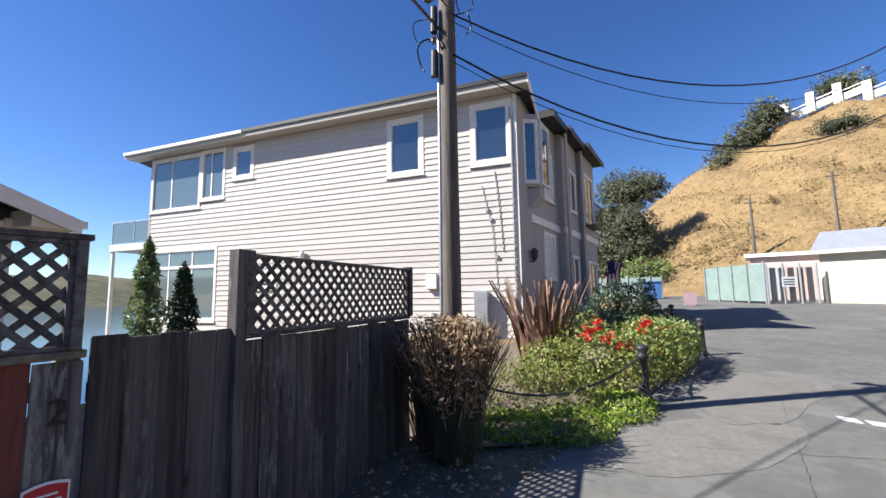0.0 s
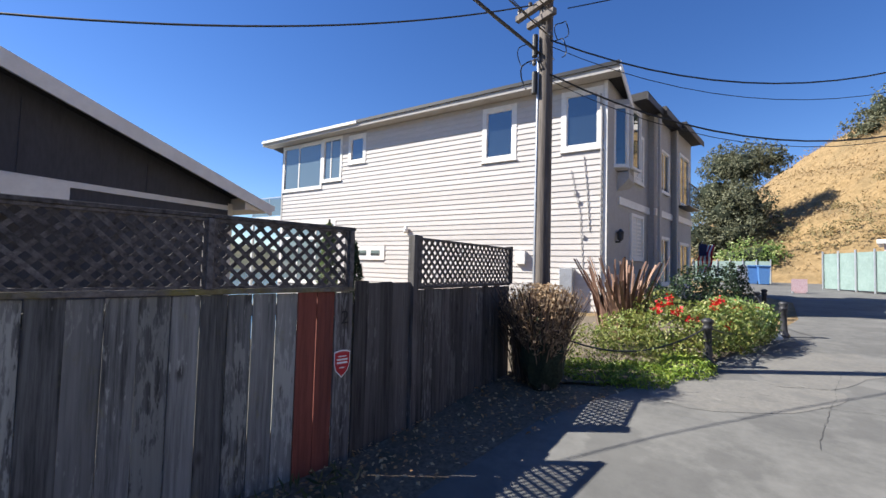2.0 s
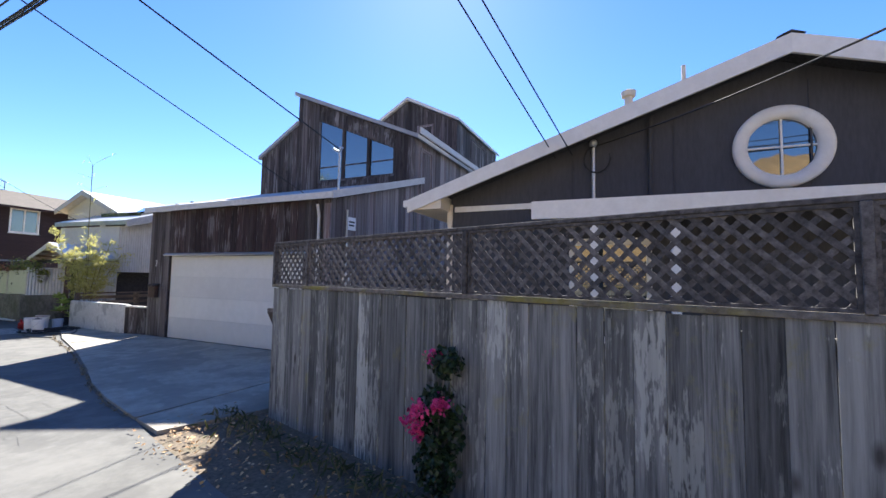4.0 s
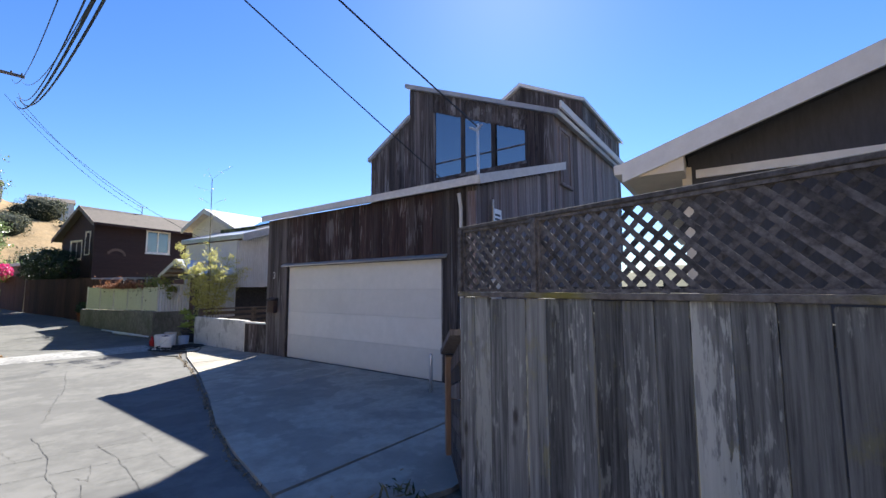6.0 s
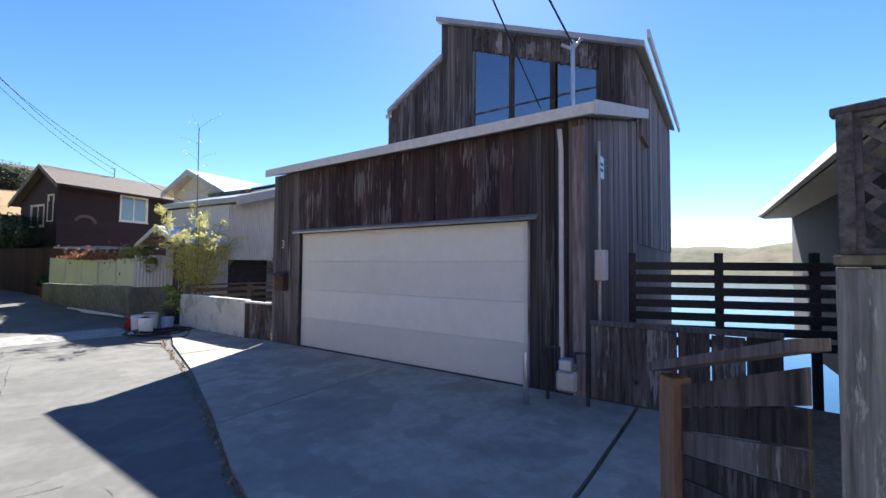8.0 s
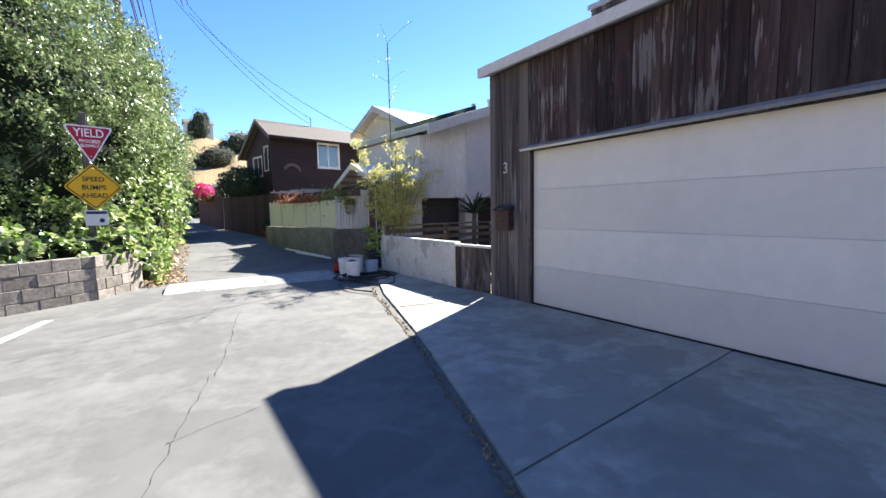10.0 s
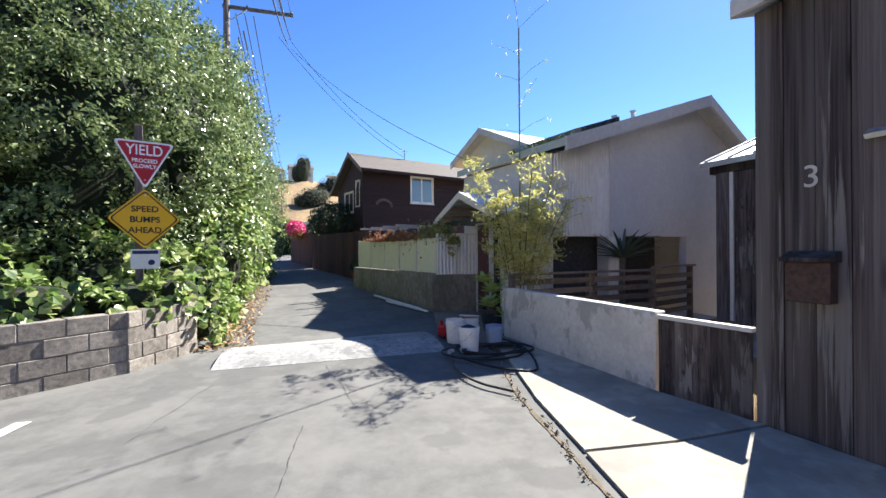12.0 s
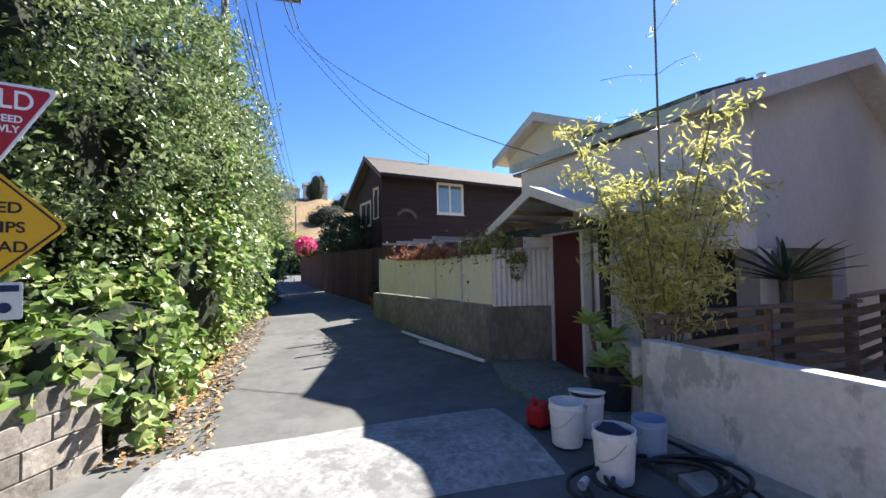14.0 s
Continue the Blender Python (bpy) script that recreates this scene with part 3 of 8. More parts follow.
def boards(parent, length, top, low, width=0.178, gap=0.007, thick=0.018, seed=1, material=None, name="board", start=0.0, uneven=0.012, y=0.0):
    """Upright boards side by side, each with a clipped or worn top."""
    rng = random.Random(seed)
    kinds = []
    for k in range(5):
        bm = bmesh.new()
        w = width - gap * (0.4 + 1.2 * rng.random())
        notch = 0.006 * rng.random()
        prism(bm, [(-w / 2, 0), (w / 2, 0), (w / 2, 1 - notch), (w / 2 - 0.006, 1), (-w / 2 + 0.005, 1), (-w / 2, 1 - 0.01 * rng.random())], -thick / 2, thick / 2, "y")
        kinds.append(bm)
    first = []
    n = max(1, round(length / width))
    for i in range(n):
        k = i if i < 5 else rng.randrange(5)
        x = start + (i + 0.5) * length / n
        b = low(x) if callable(low) else low
        t = top + rng.uniform(-uneven, uneven)
        m = Matrix.Translation((x, y + rng.uniform(-0.006, 0.006), b)) @ Matrix.Rotation(radians(rng.uniform(-0.15, 0.15)), 4, "Y") @ Matrix.Diagonal((1, 1, t - b, 1))
        if i < 5:
            first.append(part(name, kinds[k], material, parent))
            first[k].matrix_basis = m
        else:
            again(first[k], m, parent)
    for k in kinds[n:]:
        k.free()
    return first


FA, FB, FC, FD = (-4.53, -7.42), (-3.24, 1.36), (-3.2, 2.17), (-3.29, 4.35)
m, LONG = between(FA, FB)
fence = thing("fence", m, "weathered grey board fence topped with diagonal lattice", "fence")


def fence_low(origin, other):
    a, b = Vector(origin), Vector(other)
    def low(x):
        p = a + (b - a) * x / (b - a).length
        return float(ground_z(p.x, p.y)) - 0.05
    return low


low_main = fence_low(FA, FB)
boards(fence, LONG - 0.52, 1.53, low_main, material=FENCE_WOOD, seed=3)
red = boards(fence, 0.34, 1.54, low_main, width=0.17, material=RED_BOARD, seed=5, start=LONG - 0.52, uneven=0.004)
for r in red:
    tagged(r, "red-stained replacement board")
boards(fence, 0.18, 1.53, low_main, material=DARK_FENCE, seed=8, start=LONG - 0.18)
part("rail", box(bmesh.new(), 0, 0.012, 1.36, LONG, 0.05, 1.45), FENCE_WOOD, fence)
part("rail", box(bmesh.new(), 0, 0.012, 0.25, LONG, 0.05, 0.34), FENCE_WOOD, fence)
part("cap_rail", box(bmesh.new(), 0, -0.035, 1.535, LONG, 0.045, 1.572, 0.004), MOSSY_RAIL, fence, "mossy ledge rail")
part("top_rail", box(bmesh.new(), 0, -0.03, 2.085, LONG, 0.03, 2.115, 0.004), LATTICE_WOOD, fence)
POSTS = (0.04, 0.82, 3.17, 5.45, 7.68, 8.83)
for a, b in zip(POSTS, POSTS[1:]):
    lattice(fence, b - a - 0.044, a + 0.022, 1.575, 2.083)
for a in POSTS:
    part("post", box(bmesh.new(), a - 0.022, -0.045, 1.573, a + 0.022, 0.045, 2.084, 0.004), LATTICE_WOOD, fence)
    part("post", box(bmesh.new(), a - 0.045, 0.052, -0.25, a + 0.045, 0.14, 1.53, 0.004), FENCE_WOOD, fence)

m, GATE = between(FB, FC)
gate = thing("fence_gate", m, "weathered board gate with a painted number two", "gate")
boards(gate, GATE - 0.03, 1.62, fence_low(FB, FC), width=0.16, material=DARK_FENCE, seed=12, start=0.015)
part("brace", box(bmesh.new(), 0.03, 0.012, 1.32, GATE - 0.03, 0.045, 1.41), FENCE_WOOD, gate)
m, LONG2 = between(FC, FD)
fence2 = thing("fence", m, "weathered board fence with a raised lattice panel", "fence")
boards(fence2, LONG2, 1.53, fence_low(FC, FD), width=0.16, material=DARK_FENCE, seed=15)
part("rail", box(bmesh.new(), 0, 0.012, 1.36, LONG2, 0.05, 1.45), FENCE_WOOD, fence2)
part("cap_rail", box(bmesh.new(), 0, -0.03, 1.535, LONG2, 0.04, 1.56, 0.004), LATTICE_WOOD, fence2)
lattice(fence2, LONG2 - 0.1, 0.06, 1.562, 2.09)
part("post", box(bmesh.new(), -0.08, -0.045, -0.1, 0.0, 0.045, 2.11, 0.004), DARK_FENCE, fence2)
part("post", box(bmesh.new(), 0.0, -0.04, 1.562, 0.06, 0.04, 2.11, 0.004), LATTICE_WOOD, fence2)
part("post", box(bmesh.new(), LONG2 - 0.04, -0.045, 1.562, LONG2 + 0.03, 0.045, 2.11, 0.004), LATTICE_WOOD, fence2)

# ---- low charcoal house with a round window ----
grey = thing("house", pose(-7.78, -1.8, -0.3, 0, 0, 10), "low charcoal house with white bargeboards and a round window", "house")
RIDGE, EAVE, HALF, SPAN, OUT, DEEP = 5.0, 3.26, 4.5, 5.1, 0.44, 9.0
slope = (RIDGE - EAVE) / SPAN
bm = bmesh.new()
ring = [(0.37 * math.cos(a), 3.73 + 0.37 * math.sin(a)) for a in (2 * math.pi * k / 24 for k in range(24))]
gable = [(-HALF, 0), (HALF, 0), (HALF, RIDGE - slope * HALF - 0.14), (0, RIDGE - 0.14), (-HALF, RIDGE - slope * HALF - 0.14)]
outer, inner = [bm.verts.new((0, y, z)) for y, z in gable], [bm.verts.new((0, y, z)) for y, z in ring]
edges = [bm.edges.new((v[i], v[(i + 1) % len(v)])) for v in (outer, inner) for i in range(len(v))]
bmesh.ops.triangle_fill(bm, edges=edges, use_beauty=True)
ext = bmesh.ops.extrude_face_region(bm, geom=bm.faces[:])
for v in ext["geom"]:
    if isinstance(v, bmesh.types.BMVert):
        v.co.x -= 0.15
bmesh.ops.recalc_face_normals(bm, faces=bm.faces)
part("gable_wall", bm, CHARCOAL, grey, "charcoal painted panel siding")
bm = bmesh.new()
for s in (-1, 1):
    box(bm, -DEEP, min(s * HALF, s * (HALF - 0.15)), 0, -0.152, max(s * HALF, s * (HALF - 0.15)), RIDGE - slope * HALF - 0.14)
box(bm, -DEEP - 0.15, -HALF, 0, -DEEP, HALF, 3.2)
part("side_wall", bm, CHARCOAL, grey)
for s in (-1, 1):
    bm = bmesh.new()
    prism(bm, [(0, RIDGE), (s * SPAN, EAVE), (s * SPAN, EAVE - 0.13), (0, RIDGE - 0.13)], -DEEP - 0.3, OUT - 0.03, "x")
    part("roof_slope", bm, ROOF_DARK, grey, "dark shingle roof")
    bm = bmesh.new()
    prism(bm, [(0, RIDGE - 0.012), (s * SPAN, EAVE - 0.012), (s * SPAN, EAVE - 0.22), (0, RIDGE - 0.25)], OUT - 0.028, OUT + 0.012, "x")
    part("bargeboard", bm, WHITE_TRIM, grey, "white bargeboard")
    bm = bmesh.new()
    prism(bm, [(s * 4.52, RIDGE - slope * 4.52 - 0.14), (s * (SPAN - 0.01), EAVE - 0.14), (s * (SPAN - 0.01), EAVE - 0.17), (s * 4.52, EAVE - 0.17)], -DEEP, OUT - 0.03, "x")
    part("soffit", bm, CREAM_TRIM, grey, "cream boxed eave")
    part("corner_board", box(bmesh.new(), -0.03, s * HALF - 0.06, 0, 0.025, s * HALF + 0.03, EAVE - 0.05), CREAM_TRIM, grey, "cream corner board")
    part("gutter", box(bmesh.new(), -DEEP, s * (SPAN + 0.045) - 0.045, EAVE - 0.12, OUT - 0.02, s * (SPAN + 0.045) + 0.045, EAVE - 0.01), WHITE_TRIM, grey)
part("ridge_cap", prism(bmesh.new(), [(-0.14, RIDGE - 0.03), (0, RIDGE + 0.03), (0.14, RIDGE - 0.03), (0, RIDGE + 0.005)], -DEEP - 0.3, OUT + 0.01, "x"), ROOF_DARK, grey)
part("trim_band", box(bmesh.new(), 0.002, -HALF + 0.07, 3.08, 0.025, HALF - 0.07, 3.17), WHITE_TRIM, grey, "thin white trim band")
for y in (-4.1, -2.55, -1.2, 0.3, 1.45, 3.0):
    part("batten", box(bmesh.new(), 0.002, y - 0.012, 3.18, 0.012, y + 0.012, 3.3 + 0.0 + max(0, (RIDGE - slope * abs(y) - 3.62))), CHARCOAL, grey)
# round window
bm = bmesh.new()
rings = [[bm.verts.new((x, r * math.cos(a), 3.73 + r * math.sin(a))) for a in (2 * math.pi * k / 48 for k in range(48))] for r, x in ((0.53, 0.003), (0.53, 0.05), (0.5, 0.065), (0.42, 0.065), (0.4, 0.05), (0.37, 0.045), (0.36, -0.06))]
for u, v in zip(rings, rings[1:]):
    for k in range(48):
        bm.faces.new((u[k], v[k], v[(k + 1) % 48], u[(k + 1) % 48]))
window = part("round_window", bm, WHITE_TRIM, grey, "round white window frame", True)
bm = bmesh.new()
bmesh.ops.create_cone(bm, cap_ends=True, segments=40, radius1=0.365, radius2=0.365, depth=0.012, matrix=Matrix.Translation((-0.02, 0, 3.73)) @ Matrix.Rotation(radians(90), 4, "Y"))
part("pane", bm, GLASS, window)
part("glazing_bar", box(bmesh.new(), -0.012, -0.012, 3.37, 0.012, 0.012, 4.09), WHITE_TRIM, window)
part("glazing_bar", box(bmesh.new(), -0.012, -0.362, 3.718, 0.01, 0.362, 3.742), WHITE_TRIM, window)
# porch roof before the wall
bm = bmesh.new()
prism(bm, [(0.003, 3.13), (1.24, 2.93), (1.24, 2.88), (0.003, 3.07)], -2.92, 1.55, "y")
part("porch_roof", bm, ROOF_DARK, grey)
part("porch_fascia", box(bmesh.new(), 1.242, -2.93, 2.74, 1.28, 1.56, 2.96), WHITE_TRIM, grey, "white porch fascia board")
for y in (-2.2, -1.35):
    part("porch_post", box(bmesh.new(), 1.12, y - 0.045, 0, 1.21, y + 0.045, 2.88), WHITE_TRIM, grey)
for y0, y1 in ((1.0, 1.28), (-2.6, -1.5)):
    part("window_trim", box(bmesh.new(), 0.002, y0, 1.1, 0.03, y1, 2.6), WHITE_TRIM, grey)
    part("pane", box(bmesh.new(), 0.032, y0 + 0.07, 1.2, 0.036, y1 - 0.07, 2.5), GLASS, grey)
# service mast, vents
bm = bmesh.new()
rod(bm, (0.05, -2.25, 3.12), (0.05, -2.25, 3.98), 0.025)
bmesh.ops.create_uvsphere(bm, u_segments=10, v_segments=6, radius=0.06, matrix=Matrix.Translation((0.06, -2.25, 4.0)))
part("service_mast", bm, GALV, grey)
bm = bmesh.new()
tube(bm, [(0.08, -2.25 + 0.18 * math.cos(a) + 0.05, 3.76 + 0.2 * math.sin(a)) for a in np.linspace(1.8, 6.6, 16)], 0.012)
part("cable_loop", bm, BLACK_RUBBER, grey)
part("downpipe", rod(bmesh.new(), (0.04, -1.5, 3.1), (0.04, -1.5, 4.3), 0.03), CHARCOAL, grey)
bm = bmesh.new()
turned(bm, [(0.06, 0), (0.06, 0.5), (0.1, 0.51), (0.11, 0.59), (0.07, 0.61)], (-0.45, -1.75, RIDGE - slope * 1.9 - 0.02), 14)
part("roof_vent", bm, CREAM_TRIM, grey, "tan metal flue with a cap")
part("vent_pipe", rod(bmesh.new(), (-0.45, -1.0, RIDGE - slope * 1.0 - 0.05), (-0.45, -1.0, RIDGE - slope * 1.0 + 0.55), 0.03), CREAM_TRIM, grey)

# ---- tall three-storey house with lap siding ----


def window(parent, x0, z0, x1, z1, y=0.0, trim=0.12, bars=(), glass=None, name="window", frame_mat=None, sill=True, label="white-framed window"):
    """A trimmed window in a wall that faces local -y: frame proud of the wall, sashes and panes set back."""
    fm = frame_mat or WHITE_TRIM
    bm = bmesh.new()
    box(bm, x0, y - 0.04, z0, x0 + trim, y + 0.06, z1)
    box(bm, x1 - trim, y - 0.04, z0, x1, y + 0.06, z1)
    box(bm, x0 + trim, y - 0.04, z1 - trim, x1 - trim, y + 0.06, z1)
    box(bm, x0 + trim, y - 0.05, z0, x1 - trim, y + 0.06, z0 + trim)
    w = part(name, bm, fm, parent, label)
    xs = [x0 + trim, *bars, x1 - trim]
    for a, b in zip(xs, xs[1:]):
        bm = bmesh.new()
        s = 0.035
        box(bm, a, y - 0.005, z0 + trim, a + s, y + 0.04, z1 - trim)
        box(bm, b - s, y - 0.005, z0 + trim, b, y + 0.04, z1 - trim)
        box(bm, a + s, y - 0.005, z0 + trim, b - s, y + 0.04, z0 + trim + s)
        box(bm, a + s, y - 0.005, z1 - trim - s, b - s, y + 0.04, z1 - trim)
        part("sash", bm, fm, w)
        part("pane", box(bmesh.new(), a + s, y + 0.012, z0 + trim + s, b - s, y + 0.02, z1 - trim - s), glass or GLASS, w)
    if sill:
        part("sill", box(bmesh.new(), x0 - 0.03, y - 0.075, z0 - 0.03, x1 + 0.03, y - 0.002, z0 + 0.005), fm, w)
    return w


def lap_siding(parent, length, z0, z1, holes, step=0.19, y=0.0, material=None):
    """Overlapping boards on a wall that faces local -y, broken where the openings are."""
    made = {}
    z = z0
    while z < z1:
        h = min(step, z1 - z)
        cuts = sorted((q[0], q[2]) for q in holes if q[1] < z + h - 0.02 and q[3] > z + 0.02)
        a = 0.0
        for c, d in cuts + [(length, length)]:
            if c - a > 0.03:
                key = (round(c - a, 3), round(h, 3))
                m = Matrix.Translation((a, y, z))
                if key in made:
                    again(made[key], m, parent)
                else:
                    bm = bmesh.new()
                    prism(bm, [(-0.034, 0), (-0.004, 0), (-0.004, h + 0.015), (-0.01, h + 0.015)], 0, c - a, "x")
                    made[key] = part("board", bm, material or SIDING, parent)
                    made[key].matrix_basis = m
            a = d
        z += step


L = 15.7
tall = thing("house", pose(-19.72, 10.17, 0, 0, 0, 6), "tall greige lap-sided house with white-trimmed windows", "house")
OPEN = [(11.4, 5.58, 12.72, 7.56), (14.27, 5.6, 15.58, 7.57), (0.05, 5.35, 2.95, 7.66), (2.95, 5.62, 4.25, 7.7), (4.65, 6.28, 5.7, 7.6), (0.08, 0.87, 4.0, 3.77), (5.2, 2.02, 6.95, 2.62)]
bm = bmesh.new()
wall_with_holes(bm, L, -3, 7.9, 0.2, OPEN)
part("wall", bm, STUCCO_TAN, tall)
part("end_wall", prism(bmesh.new(), [(0.2, -5), (9.0, -5), (9.0, 6.2), (0.2, 7.72)], 0.0, 0.2, "x"), STUCCO_TAN, tall)
part("rear_wall", box(bmesh.new(), 0.2, 8.8, -5, L, 9.0, 6.2), STUCCO_TAN, tall)
lap_siding(tall, L - 0.1, 0.35, 7.7, OPEN)
for q, bars, g in ((OPEN[0], (), GLASS), (OPEN[1], (), GLASS), (OPEN[2], (1.25,), GLASS_SKY), (OPEN[3], (3.5,), GLASS_SKY), (OPEN[4], (), GLASS), (OPEN[5], (1.35, 2.65), GLASS_SKY)):
    window(tall, *q, bars=bars, glass=g, trim=0.17 if not bars else 0.12)
vent = part("basement_window", box(bmesh.new(), 5.2, -0.05, 2.02, 6.95, 0.1, 2.62), WHITE_TRIM, tall, "white panel with two small dark openings")
part("pane", box(bmesh.new(), 5.45, -0.056, 2.2, 5.95, -0.052, 2.42), GLASS, vent)
part("pane", box(bmesh.new(), 6.2, -0.056, 2.2, 6.7, -0.052, 2.42), GLASS, vent)
part("transom", box(bmesh.new(), 0.2, -0.03, 2.95, 3.88, 0.03, 3.07), WHITE_TRIM, tall)
part("foundation", box(bmesh.new(), 0.0, -0.03, -3, L, -0.001, 0.34), STUCCO_WHITE, tall, "white painted foundation")
for x in (0.0, L - 0.1):
    part("corner_board", box(bmesh.new(), x, -0.035, 0.34, x + 0.1, -0.003, 7.7), WHITE_TRIM if x else STUCCO_TAN, tall)
part("downpipe", tube(bmesh.new(), [(L - 0.16, -0.07, 0.4), (L - 0.16, -0.07, 6.6), (L - 0.2, -0.05, 7.3)], 0.035), STUCCO_TAN, tall)
# roof: high edge over this wall, falling away behind
bm = bmesh.new()
prism(bm, [(-0.5, 7.98), (-0.5, 7.86), (9.4, 6.2), (9.4, 6.34)], -1.0, L + 0.42, "x")
part("roof_slope", bm, ROOF_DARK, tall, "dark low-pitched roof")
part("fascia", box(bmesh.new(), -1.0, -0.53, 7.72, L + 0.42, -0.502, 7.93), STUCCO_TAN, tall)
part("gutter", box(bmesh.new(), -1.0, -0.6, 7.86, 5.6, -0.532, 7.98), WHITE_TRIM, tall, "white gutter")
part("roof_edge", box(bmesh.new(), 5.602, -0.58, 7.885, L + 0.42, -0.532, 8.0), DARK_METAL, tall, "dark roof edge")
part("soffit", box(bmesh.new(), -1.0, -0.5, 7.74, L + 0.4, 0.0, 7.77), STUCCO_TAN, tall)
part("verge_board", prism(bmesh.new(), [(-0.53, 7.98), (-0.53, 7.7), (2.4, 7.2), (2.4, 7.5)], L + 0.422, L + 0.46, "x"), WHITE_TRIM, tall)
# street front, set at a slant to the long wall and stepping forward
e2 = thing("front_side", pose(L, 0, 0, 0, 0, 79.5), "", "")
e2.parent = tall
part("front_wall", box(bmesh.new(), 0.02, 0.0, -1, 6.38, 0.2, 7.72), STUCCO_TAN, e2, "greige stucco front")
part("front_volume", box(bmesh.new(), 6.4, -0.35, -1, 9.1, 0.2, 7.76), STUCCO_TAN, e2)
part("front_pier", box(bmesh.new(), 4.0, -0.2, -1, 6.38, -0.003, 7.74), STUCCO_TAN, e2)
for a, b, out in ((2.2, 4.0, 0.5), (4.0, 6.2, 0.62), (6.2, 9.4, 0.8)):
    roof = part("step_roof", prism(bmesh.new(), [(a, 7.72), (b, 7.78), (b, 7.92), (a, 7.98)], -out, 0.6, "y"), ROOF_DARK, e2, "small dark stepped roof")
    part("fascia", box(bmesh.new(), a - 0.03, -out - 0.03, 7.66, b, -out - 0.002, 7.9), DARK_METAL, roof)
for z in (3.95, 0.7):
    part("string_course", box(bmesh.new(), 0.9, -0.06, z, 3.99, -0.003, z + 0.25), WHITE_TRIM if z > 2 else STUCCO_TAN, e2)
    part("string_course", box(bmesh.new(), 4.0, -0.26, z, 6.38, -0.203, z + 0.25), WHITE_TRIM if z > 2 else STUCCO_TAN, e2)
    part("string_course", box(bmesh.new(), 6.4, -0.41, z, 9.1, -0.353, z + 0.25), WHITE_TRIM if z > 2 else STUCCO_TAN, e2)
for x in (4.0, 6.4):
    part("pilaster", box(bmesh.new(), x - 0.12, -0.44, -1, x + 0.12, -0.36, 7.7), STUCCO_TAN, e2)
lamp = part("wall_lamp", turned(bmesh.new(), [(0.04, 0), (0.09, 0.06), (0.1, 0.25), (0.12, 0.28), (0.02, 0.38)], (0.75, -0.14, 2.75), 10), DARK_METAL, e2, "dark lantern wall lamp")
part("bracket", box(bmesh.new(), 0.72, -0.14, 2.7, 0.78, -0.003, 2.75), DARK_METAL, lamp)
bay = part("bay_window", prism(bmesh.new(), [(L + 0.002, 0.55), (L + 0.5, 0.8), (L + 0.5, 1.9), (L + 0.002, 2.2)], 5.0, 7.3, "z"), STUCCO_TAN, tall, "projecting bay window on brackets")
part("corbel", prism(bmesh.new(), [(L + 0.002, 4.2), (L + 0.5, 4.75), (L + 0.5, 4.98), (L + 0.002, 4.98)], 0.8, 1.9, "y"), STUCCO_TAN, bay)
e = thing("bay_side", pose(L + 0.015, 0.545, 0, 0, 0, 26.6), "", "")
e.parent = tall
window(e, 0.03, 5.1, 0.53, 7.1, y=-0.01, trim=0.07, sill=True)
window(e2, 1.05, 5.1, 1.9, 7.1, y=-0.36, trim=0.07, sill=False)
for a in ((2.0, 2.2, 3.3, 3.8), (2.2, 4.9, 3.3, 6.7)):
    w = window(e2, *a, y=-0.03, trim=0.12, bars=((a[0] + a[2]) / 2,), glass=CURTAIN, sill=True)
    for k in range(9):
        z = a[1] + 0.2 + k * (a[3] - a[1] - 0.4) / 9
        part("louvre", box(bmesh.new(), a[0] + 0.17, -0.036, z, a[2] - 0.17, -0.022, z + 0.06), WHITE_TRIM, w)
for a in ((4.4, 1.3, 5.9, 3.2), (4.4, 4.9, 5.9, 6.6)):
    window(e2, *a, y=-0.23, trim=0.1, bars=(5.15,))
window(e2, 6.8, 1.2, 8.5, 3.1, y=-0.38, trim=0.1, bars=(7.6,))
window(e2, 6.8, 4.7, 8.5, 6.9, y=-0.38, trim=0.1, bars=(7.6,))
bm = bmesh.new()
for k in range(9):
    box(bm, 6.7 + k * 0.22, -0.8, 4.6, 6.72 + k * 0.22, -0.78, 5.5)
box(bm, 6.7, -0.81, 5.5, 8.5, -0.77, 5.54)
box(bm, 6.7, -0.81, 4.56, 8.5, -0.355, 4.6)
part("balcony_rail", bm, DARK_METAL, e2)
# meter boxes, lamp, cables on the wall, aerials and the glass-railed deck
part("electric_meter_box", box(bmesh.new(), 12.8, -0.16, 1.95, 13.15, -0.03, 2.4, 0.01), STUCCO_WHITE, tall, "pale meter box")
part("cabinet", box(bmesh.new(), 14.35, -0.3, 0.8, 14.75, -0.03, 1.85, 0.012), GALV, tall, "grey metal utility cabinet")
bm = bmesh.new()
turned(bm, [(0.05, 0), (0.09, 0.05), (0.1, 0.16), (0.05, 0.26), (0.02, 0.3)], (8.1, -0.12, 3.1), 12)
part("wall_lamp", bm, WHITE_TRIM, tall)
bm = bmesh.new()
tube(bm, [(15.0, -0.045, 5.4), (15.1, -0.05, 4.4), (15.2, -0.045, 3.0)], 0.012)
tube(bm, [(14.6, -0.045, 5.0), (14.9, -0.05, 3.6), (15.0, -0.045, 1.9)], 0.01)
for z, x in ((4.2, 14.75), (3.9, 14.85), (2.8, 15.0)):
    box(bm, x - 0.04, -0.08, z, x + 0.04, -0.03, z + 0.1)
part("cable", bm, STUCCO_TAN, tall)
